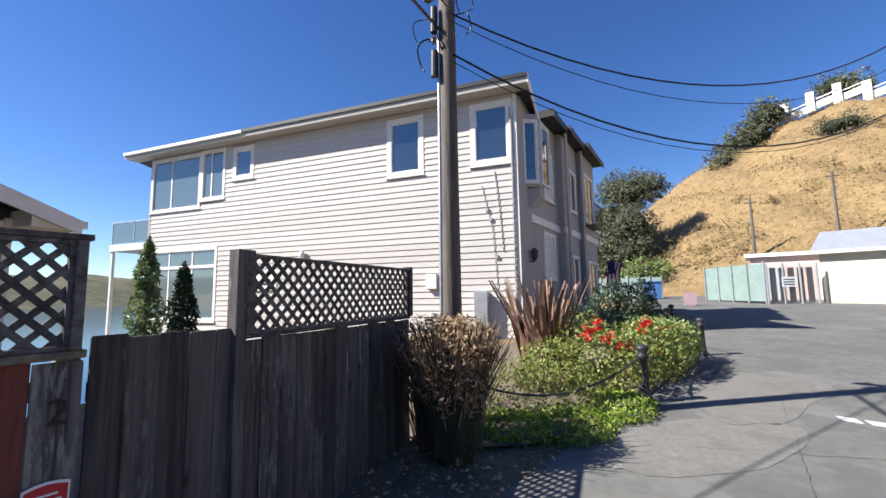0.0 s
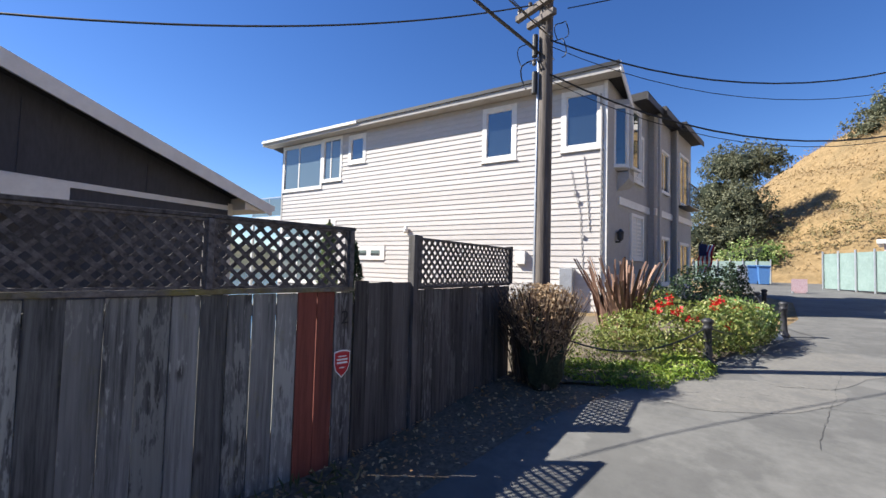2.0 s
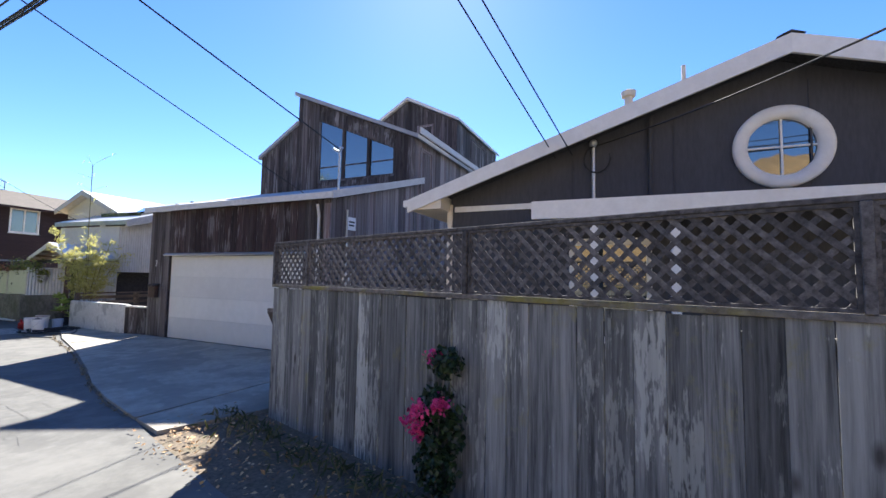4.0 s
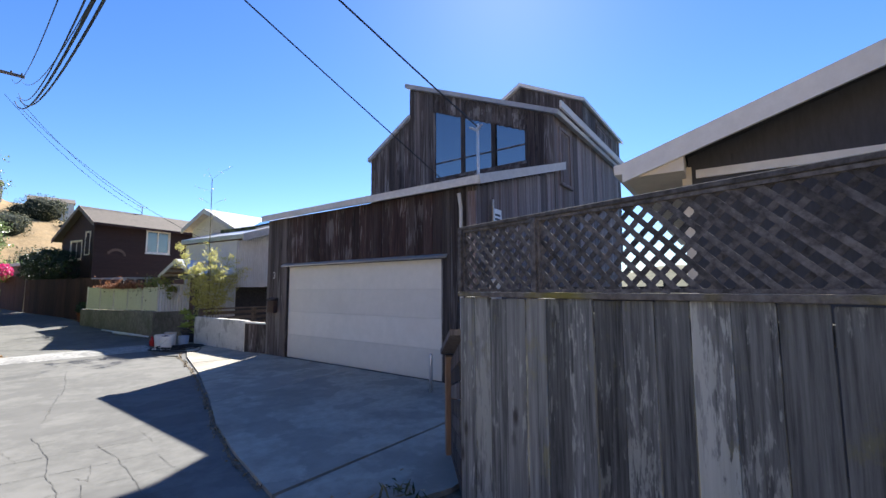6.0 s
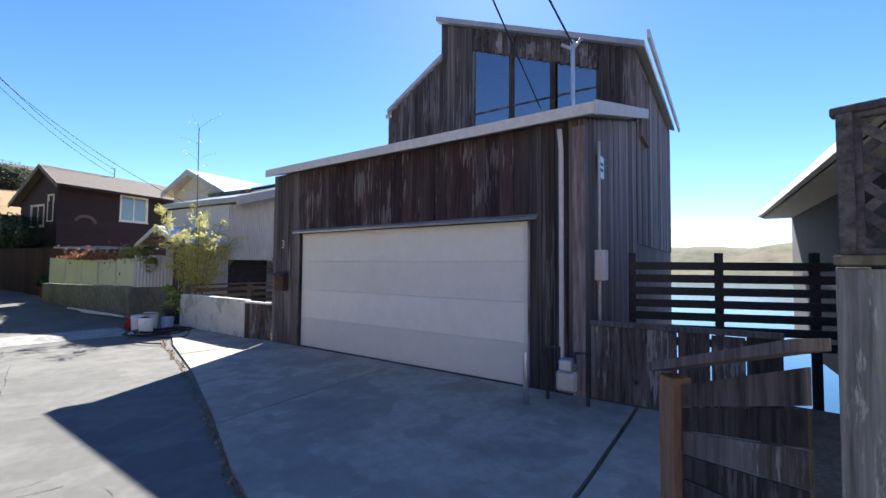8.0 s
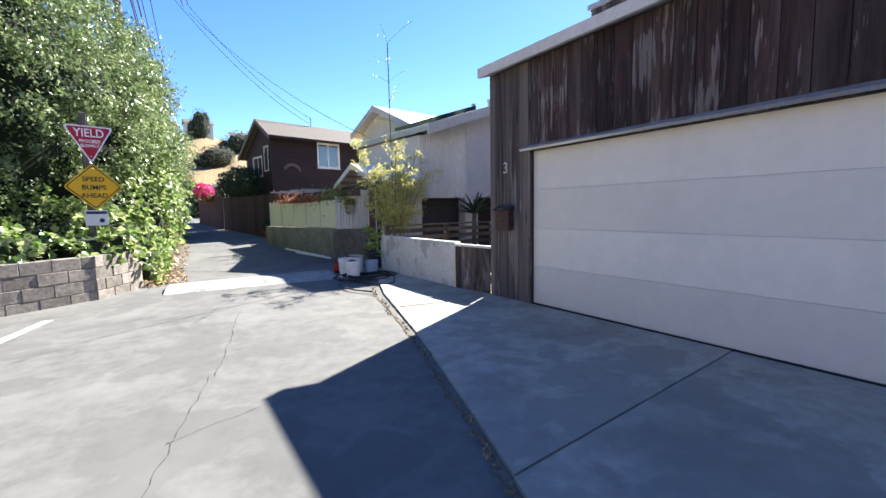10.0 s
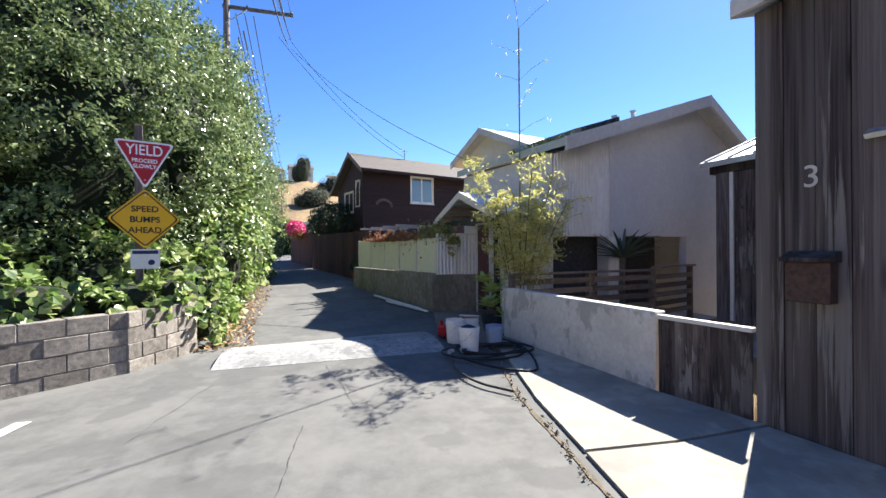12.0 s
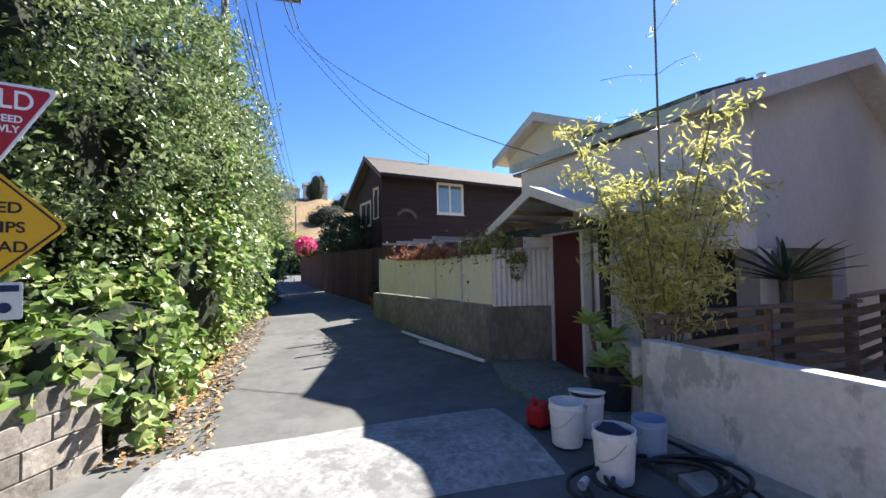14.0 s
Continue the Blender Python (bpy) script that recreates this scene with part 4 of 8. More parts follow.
for x, h in ((12.9, 1.0), (12.4, 0.8), (6.2, 0.35), (9.0, 0.3), (9.8, 0.3), (10.8, 0.35)):
    bm = bmesh.new()
    z = 7.6
    rod(bm, (x, 1.2, z), (x, 1.2, z + h + 0.25), 0.02 if h > 0.5 else 0.05)
    if h > 0.5:
        for k in range(4):
            rod(bm, (x - 0.3 + 0.06 * k, 1.2, z + h - 0.1 + 0.05 * k), (x + 0.3 - 0.06 * k, 1.2, z + h - 0.06 + 0.06 * k), 0.008)
    part("aerial" if h > 0.5 else "roof_vent", bm, GALV, tall)
bm = bmesh.new()
box(bm, -3.2, 0.4, 3.95, -0.02, 6, 4.25)
for x in (-3.1, -0.15):
    box(bm, x - 0.06, 0.45, -4, x + 0.06, 0.57, 3.95)
part("deck", bm, STUCCO_WHITE, tall, "white rear deck")
bm = bmesh.new()
for x in (-3.15, -1.65, -0.1):
    box(bm, x - 0.02, 0.45, 4.25, x + 0.02, 0.49, 5.25)
box(bm, -3.17, 0.44, 5.25, -0.08, 0.5, 5.3)
part("deck_rail", bm, GALV, tall)
part("pane", box(bmesh.new(), -3.13, 0.465, 4.3, -0.12, 0.475, 5.22), GLASS_SKY, tall)


def settle(frame_empty):
    """Hands the pieces that were placed in a turned frame over to the thing itself."""
    for c in list(frame_empty.children):
        c.matrix_basis = frame_empty.matrix_basis @ c.matrix_basis
        c.parent = frame_empty.parent
    bpy.data.objects.remove(frame_empty)


settle(e)
settle(e2)

# ---- weathered redwood house with its garage ----
barn = thing("house", pose(-6.53, -15.92, 0, 0, 0, 97.5), "weathered redwood board house with attached garage", "house")
# local x runs along the street front, local y away from the street
GL, GTOP = 6.4, 3.38
DOOR = (0.86, -0.2, 5.68, 2.14)
bm = bmesh.new()
wall_with_holes(bm, GL, -0.25, GTOP, 0.12, [DOOR], 0.02)
part("garage_wall", bm, BARN_WOOD, barn)
for a in (0.0, GL - 0.12):
    part("garage_side_wall", prism(bmesh.new(), [(0.14, -0.25), (3.9, -0.25), (3.9, 4.5), (0.14, 3.4)], a, a + 0.12, "x"), BARN_WOOD, barn)


def cladding(parent, x0, x1, z0, z1, material, seed, y=0.0, width=0.2, thick=0.025):
    """Upright boards on a wall that faces local -y; z0 and z1 may be functions of x."""
    rng = random.Random(seed)
    n = max(1, round((x1 - x0) / width))
    step = (x1 - x0) / n
    mesh = part("board", box(bmesh.new(), -step / 2 + 0.004, -thick, 0, step / 2 - 0.004, 0, 1), material, parent)
    first = True
    for i in range(n):
        x = x0 + (i + 0.5) * step
        a, b = (f(x) if callable(f) else f for f in (z0, z1))
        m = Matrix.Translation((x, y + rng.uniform(-0.004, 0.006), a)) @ Matrix.Diagonal((1, 1, b - a, 1))
        if first:
            mesh.matrix_basis, first = m, False
        else:
            again(mesh, m, parent)


cladding(barn, 0.0, 0.84, -0.12, GTOP, BARN_WOOD, 2, 0.018)
cladding(barn, 5.7, GL, -0.12, GTOP, BARN_WOOD, 3, 0.018)
cladding(barn, 0.84, 5.7, 2.2, GTOP, HEADER_WOOD, 4, 0.018, 0.22)
part("door_hood", prism(bmesh.new(), [(-0.06, 2.14), (0.0, 2.2), (0.0, 2.22), (-0.085, 2.17)], 0.72, 5.82, "x"), GALV, barn, "thin metal drip hood")
door = part("garage_door", box(bmesh.new(), DOOR[0], 0.1, -0.12, DOOR[2], 0.13, 2.14), GARAGE_DOOR, barn, "off-white sectional garage door")
for k in range(4):
    part("door_panel", box(bmesh.new(), DOOR[0] + 0.005, 0.075, -0.06 + k * 0.55, DOOR[2] - 0.005, 0.099, -0.06 + k * 0.55 + 0.5475, 0.002), GARAGE_DOOR, door)
part("weather_seal", box(bmesh.new(), DOOR[0], 0.06, -0.13, DOOR[2], 0.1, -0.065), BLACK_RUBBER, door)
for x in (DOOR[0] - 0.03, DOOR[2]):
    part("door_jamb", box(bmesh.new(), x, -0.012, -0.12, x + 0.03, 0.11, 2.14), BARN_WOOD, barn)
# low-pitched garage roof rising to the house
bm = bmesh.new()
prism(bm, [(-0.12, 3.49), (4.0, 4.7), (4.0, 4.58), (-0.12, 3.37)], -0.12, GL + 0.18, "x")
part("garage_roof", bm, RUSTIC_ROOF, barn, "pale low-pitched roof")
part("fascia", box(bmesh.new(), -0.09, -0.17, 3.36, GL + 0.2, -0.122, 3.5), FASCIA_GREY, barn, "pale painted fascia")
part("verge_board", prism(bmesh.new(), [(-0.17, 3.34), (4.0, 4.55), (4.0, 4.74), (-0.17, 3.51)], GL + 0.182, GL + 0.22, "x"), FASCIA_GREY, barn)
part("corner_post", box(bmesh.new(), GL - 0.12, -0.03, -0.15, GL + 0.03, 0.017, 3.28), GREY_BARN, barn)
part("downpipe", tube(bmesh.new(), [(GL - 0.25, -0.12, 3.25), (GL - 0.25, -0.06, 3.0), (GL - 0.25, -0.06, 0.1)], 0.032, 10), FASCIA_GREY, barn, "white downpipe")
side = thing("side_cladding", pose(GL + 0.0, 0, 0, 0, 0, 90), "", "")
side.parent = barn
cladding(side, 0.02, 4.0, -0.2, lambda x: 3.36 + 0.29 * x, GREY_BARN, 6, -0.005)
# upper house: tall front with a shed roof falling to one side
UY, UL = 3.66, 6.4
def ridge(x):
    return 8.05 - 0.437 * (x - 1.71)
XR = 6.42
G0, G1 = 2.7, 5.72
def glass_top(x):
    return 6.96 - 0.43 * (x - G0)
bm = bmesh.new()
prism(bm, [(0.0, 3.0), (1.71, 3.0), (1.71, 7.0), (0.0, 6.0)], UY + 0.03, UY + 0.15, "y")
prism(bm, [(1.71, 3.0), (G0, 3.0), (G0, ridge(G0)), (1.71, 8.05)], UY + 0.03, UY + 0.15, "y")
prism(bm, [(G1, 3.0), (XR, 3.0), (XR, ridge(XR)), (G1, ridge(G1))], UY + 0.03, UY + 0.15, "y")
prism(bm, [(G0, 3.0), (G1, 3.0), (G1, 4.8), (G0, 4.8)], UY + 0.03, UY + 0.15, "y")
prism(bm, [(G0, glass_top(G0)), (G1, glass_top(G1)), (G1, ridge(G1)), (G0, ridge(G0))], UY + 0.03, UY + 0.15, "y")
part("upper_wall", bm, BARN_WOOD, barn)
cladding(barn, 0.0, 1.7, 4.2, lambda x: 5.95 + 0.58 * x, BARN_WOOD, 11, UY + 0.028)
cladding(barn, 1.72, G0 - 0.02, 4.2, lambda x: ridge(x) - 0.1, BARN_WOOD, 12, UY + 0.028)
cladding(barn, G1 + 0.02, XR, 4.2, lambda x: ridge(x) - 0.1, BARN_WOOD, 13, UY + 0.028)
cladding(barn, G0, G1, lambda x: glass_top(x) + 0.02, lambda x: ridge(x) - 0.1, BARN_WOOD, 14, UY + 0.028)
cladding(barn, G0, G1, 4.2, 4.8, BARN_WOOD, 15, UY + 0.028)
clere = part("clerestory", box(box(bmesh.new(), G0, UY + 0.0, 4.8, G1, UY + 0.06, 4.88), G0 - 0.02, UY + 0.0, 4.88, G0 + 0.04, UY + 0.06, 6.93), BARN_WOOD, barn, "large sloping-topped windows")
for a, b in ((2.74, 3.68), (3.8, 4.68), (4.85, 5.68)):
    pane = bmesh.new()
    prism(pane, [(a, 4.88), (b, 4.88), (b, glass_top(b)), (a, glass_top(a))], UY + 0.03, UY + 0.038, "y")
    part("pane", pane, GLASS_REFLECT, clere)
    part("mullion", box(bmesh.new(), b, UY, 4.86, b + 0.12, UY + 0.06, glass_top(b)), BARN_WOOD, clere)
    part("glazing_bar", box(bmesh.new(), a, UY + 0.015, 5.3, b, UY + 0.03, 5.34), BARN_WOOD, clere)
bm = bmesh.new()
prism(bm, [(1.62, 8.15), (XR + 0.2, ridge(XR + 0.2) + 0.06), (XR + 0.2, ridge(XR + 0.2) - 0.06), (1.62, 8.02)], UY - 0.12, UY + 5.9, "y")
part("upper_roof", bm, RUSTIC_ROOF, barn)
bm = bmesh.new()
prism(bm, [(-0.1, 6.02), (1.75, 7.1), (1.75, 6.98), (-0.1, 5.9)], UY - 0.08, UY + 5, "y")
part("upper_roof", bm, RUSTIC_ROOF, barn)
part("upper_side_wall", box(bmesh.new(), 1.73, UY + 0.16, 6.6, 1.85, UY + 5.8, 7.95), BARN_WOOD, barn)
part("upper_side_wall", box(bmesh.new(), 0.0, UY + 0.16, 3, 0.12, UY + 5, 5.9), BARN_WOOD, barn)
part("upper_back_wall", box(bmesh.new(), 0.12, UY + 5.9, -4, XR - 0.12, UY + 6, 5.9), BARN_WOOD, barn)
up_side = thing("upper_side_cladding", pose(XR, UY, 0, 0, 0, 90), "", "")
up_side.parent = barn
part("wall", box(bmesh.new(), 0.16, 0.0, -4, 6.4, 0.12, 5.95), GREY_BARN, up_side)
cladding(up_side, 0.03, 6.4, 2.0, 6.0, GREY_BARN, 17, -0.002)
window(up_side, 0.35, 4.2, 1.15, 5.7, y=-0.03, trim=0.06, glass=GLASS_SKY, frame_mat=GREY_BARN)
part("verge_board", prism(bmesh.new(), [(-0.12, 5.98), (6.6, 5.98), (6.6, 6.16), (-0.12, 6.16)], -0.3, -0.25, "y"), FASCIA_GREY, up_side)
# the far tower behind
TY = 8.8
bm = bmesh.new()
prism(bm, [(0.9, 3), (5.6, 3), (5.6, 8.4), (3.2, 9.65), (0.9, 8.4)], TY, TY + 5.4, "y")
part("tower_wall", bm, BARN_WOOD, barn)
cladding(barn, 0.9, 3.2, 6.0, lambda x: 8.35 + 0.54 * (x - 0.9), BARN_WOOD, 21, TY - 0.002)
cladding(barn, 3.2, 5.6, 6.0, lambda x: 9.6 - 0.52 * (x - 3.2), BARN_WOOD, 22, TY - 0.002)
bm = bmesh.new()
prism(bm, [(0.75, 8.3), (3.2, 9.66), (5.75, 8.34), (5.75, 8.46), (3.2, 9.8), (0.75, 8.42)], TY - 0.15, TY + 5.6, "y")
part("tower_roof", bm, FASCIA_GREY, barn)
tow = thing("tower_side", pose(5.6, TY, 0, 0, 0, 90), "", "")
tow.parent = barn
cladding(tow, 0.0, 5.4, 5.0, 8.36, BARN_WOOD, 23, -0.002)
window(tow, 1.6, 6.9, 3.8, 8.1, y=-0.03, trim=0.06, bars=(2.3, 3.0), glass=GLASS_SKY, frame_mat=GREY_BARN)
window(barn, 3.7, 7.2, 4.5, 8.4, y=TY - 0.03, trim=0.06, glass=GLASS_SKY, frame_mat=GREY_BARN, sill=False)
# service mast, number sign, boxes on the side, mailbox, house number
bm = bmesh.new()
rod(bm, (6.1, 0.62, 3.45), (6.1, 0.62, 4.75), 0.03)
for k in (-1, 1):
    rod(bm, (6.1, 0.62, 4.62), (6.1 + k * 0.14, 0.55, 4.7), 0.025)
part("service_mast", bm, GALV, barn)
part("sign_plate", box(bmesh.new(), 0.55, -0.06, 2.75, 0.85, -0.035, 3.05), SIGN_WHITE, side, "small white plate with grey lines")
for k in range(2):
    part("lettering", box(bmesh.new(), 0.6, -0.063, 2.84 + k * 0.08, 0.8, -0.061, 2.88 + k * 0.08), DARK_METAL, side)
part("meter_box", box(bmesh.new(), 0.4, -0.16, 1.35, 0.62, -0.03, 1.75, 0.01), STUCCO_WHITE, side, "pale grey meter box")
part("conduit", rod(bmesh.new(), (0.51, -0.07, 0.2), (0.51, -0.07, 1.35), 0.03), GALV, side)
part("conduit", rod(bmesh.new(), (0.51, -0.07, 1.75), (0.51, -0.07, 3.2), 0.025), GALV, side)
for f in (side, up_side, tow):
    settle(f)
# porch on the yard side
porch = thing("porch", pose(-10.35, -19.75, 0, 0, 0, 97.5), "redwood porch with a seamed metal roof", "porch")
for x in (0.12, 1.6, 3.1):
    part("post", box(bmesh.new(), x, 0.05, -0.3, x + 0.24, 0.3, 2.85, 0.006), GREY_BARN, porch)
part("side_screen", box(bmesh.new(), 0.13, 0.302, -0.3, 0.25, 1.6, 2.95), BARN_WOOD, porch)
part("pier", box(bmesh.new(), 0.44, 0.09, -0.3, 0.86, 0.28, 2.85, 0.006), BARN_WOOD, porch)
part("post_trim", box(bmesh.new(), 0.36, 0.08, 0.0, 0.43, 0.15, 2.85), WHITE_TRIM, porch)
part("beam", box(bmesh.new(), 0, 0.05, 2.85, 3.5, 0.25, 3.0), BARN_WOOD, porch)
part("back_wall", box(bmesh.new(), 0.1, 1.6, -0.3, 3.5, 1.72, 3.6), HEADER_WOOD, porch)
cladding(porch, 0.1, 3.5, -0.2, 3.5, POST_WOOD, 31, 1.598)
part("porch_door", box(bmesh.new(), 1.0, 1.54, 0.0, 1.7, 1.572, 2.1), GLASS, porch)
bm = bmesh.new()
prism(bm, [(-0.1, 2.98), (2.3, 3.9), (2.3, 4.0), (-0.1, 3.08)], -0.1, 3.6, "x")
part("roof", bm, METAL_ROOF, porch, "standing-seam metal roof")
for k in range(9):
    bm = bmesh.new()
    prism(bm, [(-0.1, 3.08), (2.3, 4.0), (2.3, 4.04), (-0.1, 3.12)], k * 0.44, k * 0.44 + 0.03, "x")
    part("seam", bm, METAL_ROOF, porch)
part("floor_deck", box(bmesh.new(), 0, 0, -0.4, 3.6, 1.6, -0.02), DECK_WOOD, porch)
rear = thing("rear_wing", pose(-14.0, -21.0, 0, 0, 0, 97.5), "tall redwood rear wing beyond the porch", "house")
part("wall", box(bmesh.new(), 0, 0.0, -3, 3.0, 3, 7.9), BARN_WOOD, rear)
cladding(rear, 0.0, 3.0, 2.0, 7.9, BARN_WOOD, 33, -0.002)
window(rear, 0.55, 5.2, 1.6, 7.0, y=-0.03, trim=0.06, glass=GLASS_SKY, frame_mat=BARN_WOOD)
part("roof", box(bmesh.new(), -0.1, -0.1, 7.9, 3.1, 3.1, 8.05), RUSTIC_ROOF, rear)

# ---- garage apron, concrete wall, side gates ----
apron = new("driveway")
tagged(apron, "pale concrete driveway slabs before the garage", "driveway", kind="structure")


def slab(name, outline, material, parent, thick=0.2, lift=0.02):
    """A paved slab on the ground, its top following the ground."""
    bm = bmesh.new()
    hi = [bm.verts.new((x, y, z + lift)) for x, y, z in outline]
    lo = [bm.verts.new((x, y, z + lift - thick)) for x, y, z in outline]
    k = len(hi)
    bm.faces.new(hi)
    bm.faces.new(lo[::-1])
    for i in range(k):
        bm.faces.new((hi[i], lo[i], lo[(i + 1) % k], hi[(i + 1) % k]))
    bmesh.ops.recalc_face_normals(bm, faces=bm.faces)
    return part(name, bm, material, parent)


Z0, Z1 = -0.1, -0.075
slab("slab", [(-4.08, -12.0, Z0), (-4.3, -13.0, Z0), (-4.62, -14.5, Z0), (-4.86, -15.9, Z0), (-5.62, -15.83, Z0), (-6.5, -15.8, Z1), (-6.98, -12.48, Z1)], CONCRETE, apron)
slab("slab", [(-3.5, -8.6, Z0), (-3.62, -9.8, Z0), (-3.8, -10.9, Z0), (-4.065, -11.98, Z0), (-6.975, -12.46, Z1), (-7.36, -9.55, Z1), (-7.42, -9.0, Z1), (-5.6, -8.8, Z0)], CONCRETE, apron)
slab("slab", [(-7.44, -8.96, Z1), (-5.6, -8.76, Z0), (-3.5, -8.55, Z0), (-3.45, -7.9, Z0), (-4.6, -7.6, Z0), (-7.6, -7.9, Z1)], CONCRETE, apron)
slab("slab", [(-4.87, -15.94, Z0), (-5.05, -17.0, Z0), (-5.3, -18.0, Z0), (-5.5, -18.9, Z0), (-6.1, -18.9, Z0), (-6.33, -16.86, Z0), (-6.52, -15.84, Z1), (-5.63, -15.87, Z0)], CONCRETE, apron)
slab("slab", [(-5.5, -18.94, Z0), (-5.3, -19.9, Z0), (-5.2, -21.5, Z0), (-5.5, -22.9, Z0), (-6.7, -22.9, Z0), (-6.7, -18.94, Z0)], MOSSY_CONCRETE, apron)

wall = thing("concrete_wall", between((-5.95, -19.8), (-6.34, -16.83))[0], "low patched grey concrete wall", "wall")
bm = bmesh.new()
box(bm, 0, 0.0, -0.5, 2.99, 0.17, 0.74, 0.012)
part("wall_body", bm, OLD_CONCRETE, wall)
m, long = between((-6.345, -16.79), (-6.54, -15.95))
gate2 = thing("garden_gate", m, "low weathered wooden garden gate", "gate")
boards(gate2, long - 0.004, 0.68, -0.09, width=0.17, gap=0.002, material=BARN_WOOD, seed=41, start=0.002)
# The pale paint stands in for sunlight along the gate's top edge.
part("top_rail", box(bmesh.new(), 0, -0.03, 0.68, long, 0.05, 0.72, 0.004), FASCIA_GREY, gate2, "top rail coloured pale for the sun on it")
m, long = between((-7.4, -9.5), (-7.75, -7.7))
gate3 = thing("side_gate", m, "low brown wooden side gate", "gate")
boards(gate3, long, 0.82, -0.05, width=0.3, material=BARN_WOOD, seed=43)
part("top_rail", box(bmesh.new(), 0, -0.03, 0.82, long, 0.05, 0.88, 0.004), GREY_BARN, gate3)
# horizontal dark slat fence beyond it
slatf = thing("slat_fence", between((-9.2, -9.6), (-11.5, -5.0))[0], "dark horizontal slat fence overlooking the bay", "fence")
for k in range(7):
    part("slat", box(bmesh.new(), 0, 0, 0.35 + k * 0.19, 5.1, 0.025, 0.47 + k * 0.19), DARK_METAL, slatf)
for x in (0.0, 1.2, 2.4, 3.6, 4.8):
    part("post", box(bmesh.new(), x, 0.026, -0.6, x + 0.09, 0.12, 1.75), DARK_METAL, slatf)
# sloping fence return by the driveway
m, long = between((-4.62, -7.5), (-5.12, -8.08))
ret = thing("fence_return", m, "short fence return with a sloping cap and warm wooden post", "fence")
part("post", box(bmesh.new(), long - 0.05, -0.06, -0.3, long + 0.07, 0.06, 0.9, 0.006), POST_WOOD, ret, "warm brown post")
for k in range(8):
    bm = bmesh.new()
    prism(bm, [(0.0, -0.15 + k * 0.162), (long - 0.06, -0.15 + k * 0.128), (long - 0.06, -0.03 + k * 0.128), (0.0, 0.0 + k * 0.162)], -0.01, 0.012, "y")
    part("board", bm, BARN_WOOD, ret)
bm = bmesh.new()
prism(bm, [(-0.02, 1.2), (long + 0.12, 0.9), (long + 0.12, 0.95), (-0.02, 1.25)], -0.08, 0.1, "y")
part("cap", bm, GREY_BARN, ret)
# gas meter with its guard posts, mailbox, house number
gas = thing("gas_meter", pose(-7.0, -9.62, -0.08, 0, 0, 97.5), "grey gas meter behind a steel guard post", "gas meter")
for x, y in ((-0.4, -0.26),):
    part("guard_post", turned(bmesh.new(), [(0.03, -0.1), (0.03, 0.6), (0.02, 0.62)], (x, y, 0), 14), GALV, gas, smooth=True)
bm = bmesh.new()
box(bm, -0.1, -0.12, 0.18, 0.14, 0.06, 0.42, 0.03)
box(bm, -0.06, -0.14, 0.42, 0.1, 0.04, 0.55, 0.02)
part("meter_body", bm, GALV, gas)
part("pipe", tube(bmesh.new(), [(-0.08, -0.03, 0.5), (-0.08, -0.03, 0.66), (-0.25, -0.03, 0.66), (-0.25, 0.05, 0.3), (-0.25, 0.05, -0.1)], 0.022, 8), DARK_METAL, gas)
part("pipe", tube(bmesh.new(), [(0.1, -0.03, 0.5), (0.1, -0.03, 0.62), (0.22, 0.03, 0.62), (0.22, 0.06, 0.2), (0.22, 0.06, -0.1)], 0.022, 8), DARK_METAL, gas)
mail = thing("mailbox", pose(-6.55, -15.5, 1.0, 0, 0, 97.5), "rusty brown wall mailbox with a sloping lid", "mailbox")
part("mailbox_body", box(bmesh.new(), -0.13, -0.12, 0, 0.15, -0.012, 0.3, 0.006), surf("rusty_brown_metal", (0.045, 0.025, 0.02), (0.1, 0.055, 0.042), None, 0.5, 0.4, (1, 1, 1), 0.6, 0.2), mail)
part("lid", prism(bmesh.new(), [(-0.15, 0.3), (-0.012, 0.3), (-0.012, 0.38), (-0.15, 0.33)], -0.15, 0.17, "x"), BARN_WOOD, mail)


def words(name, text, height, material, m, parent, align="CENTER", stretch=1.0, bold=0.0):
    """Raised letters, their middle at the pose m, facing its +z."""
    curve = bpy.data.curves.new(name, "FONT")
    curve.body, curve.size, curve.align_x, curve.align_y, curve.extrude, curve.offset = text, height * 1.38, align, "CENTER", 0.0015, bold
    tmp = bpy.data.objects.new(name, curve)
    scene.collection.objects.link(tmp)
    data = bpy.data.meshes.new_from_object(tmp.evaluated_get(bpy.context.evaluated_depsgraph_get()))
    bpy.data.objects.remove(tmp)
    data.materials.clear()
    data.materials.append(material)
    ob = new(name, data)
    ob.parent = parent
    ob.matrix_basis = m @ Matrix.Diagonal((stretch, 1, 1, 1))
    return ob


num = thing("house_number", pose(-6.545, -15.5, 1.93, 0, 0, 97.5), "pale metal house number three", "house number")
words("digit", "3", 0.17, FASCIA_GREY, pose(0, -0.022, 0, 90, 0, 0), num)
words("digit", "2", 0.12, INK, pose(8.79, -0.024, 1.3, 90, 0, 0), fence)

# ---- pale house with corrugated walls, its gate and fences ----


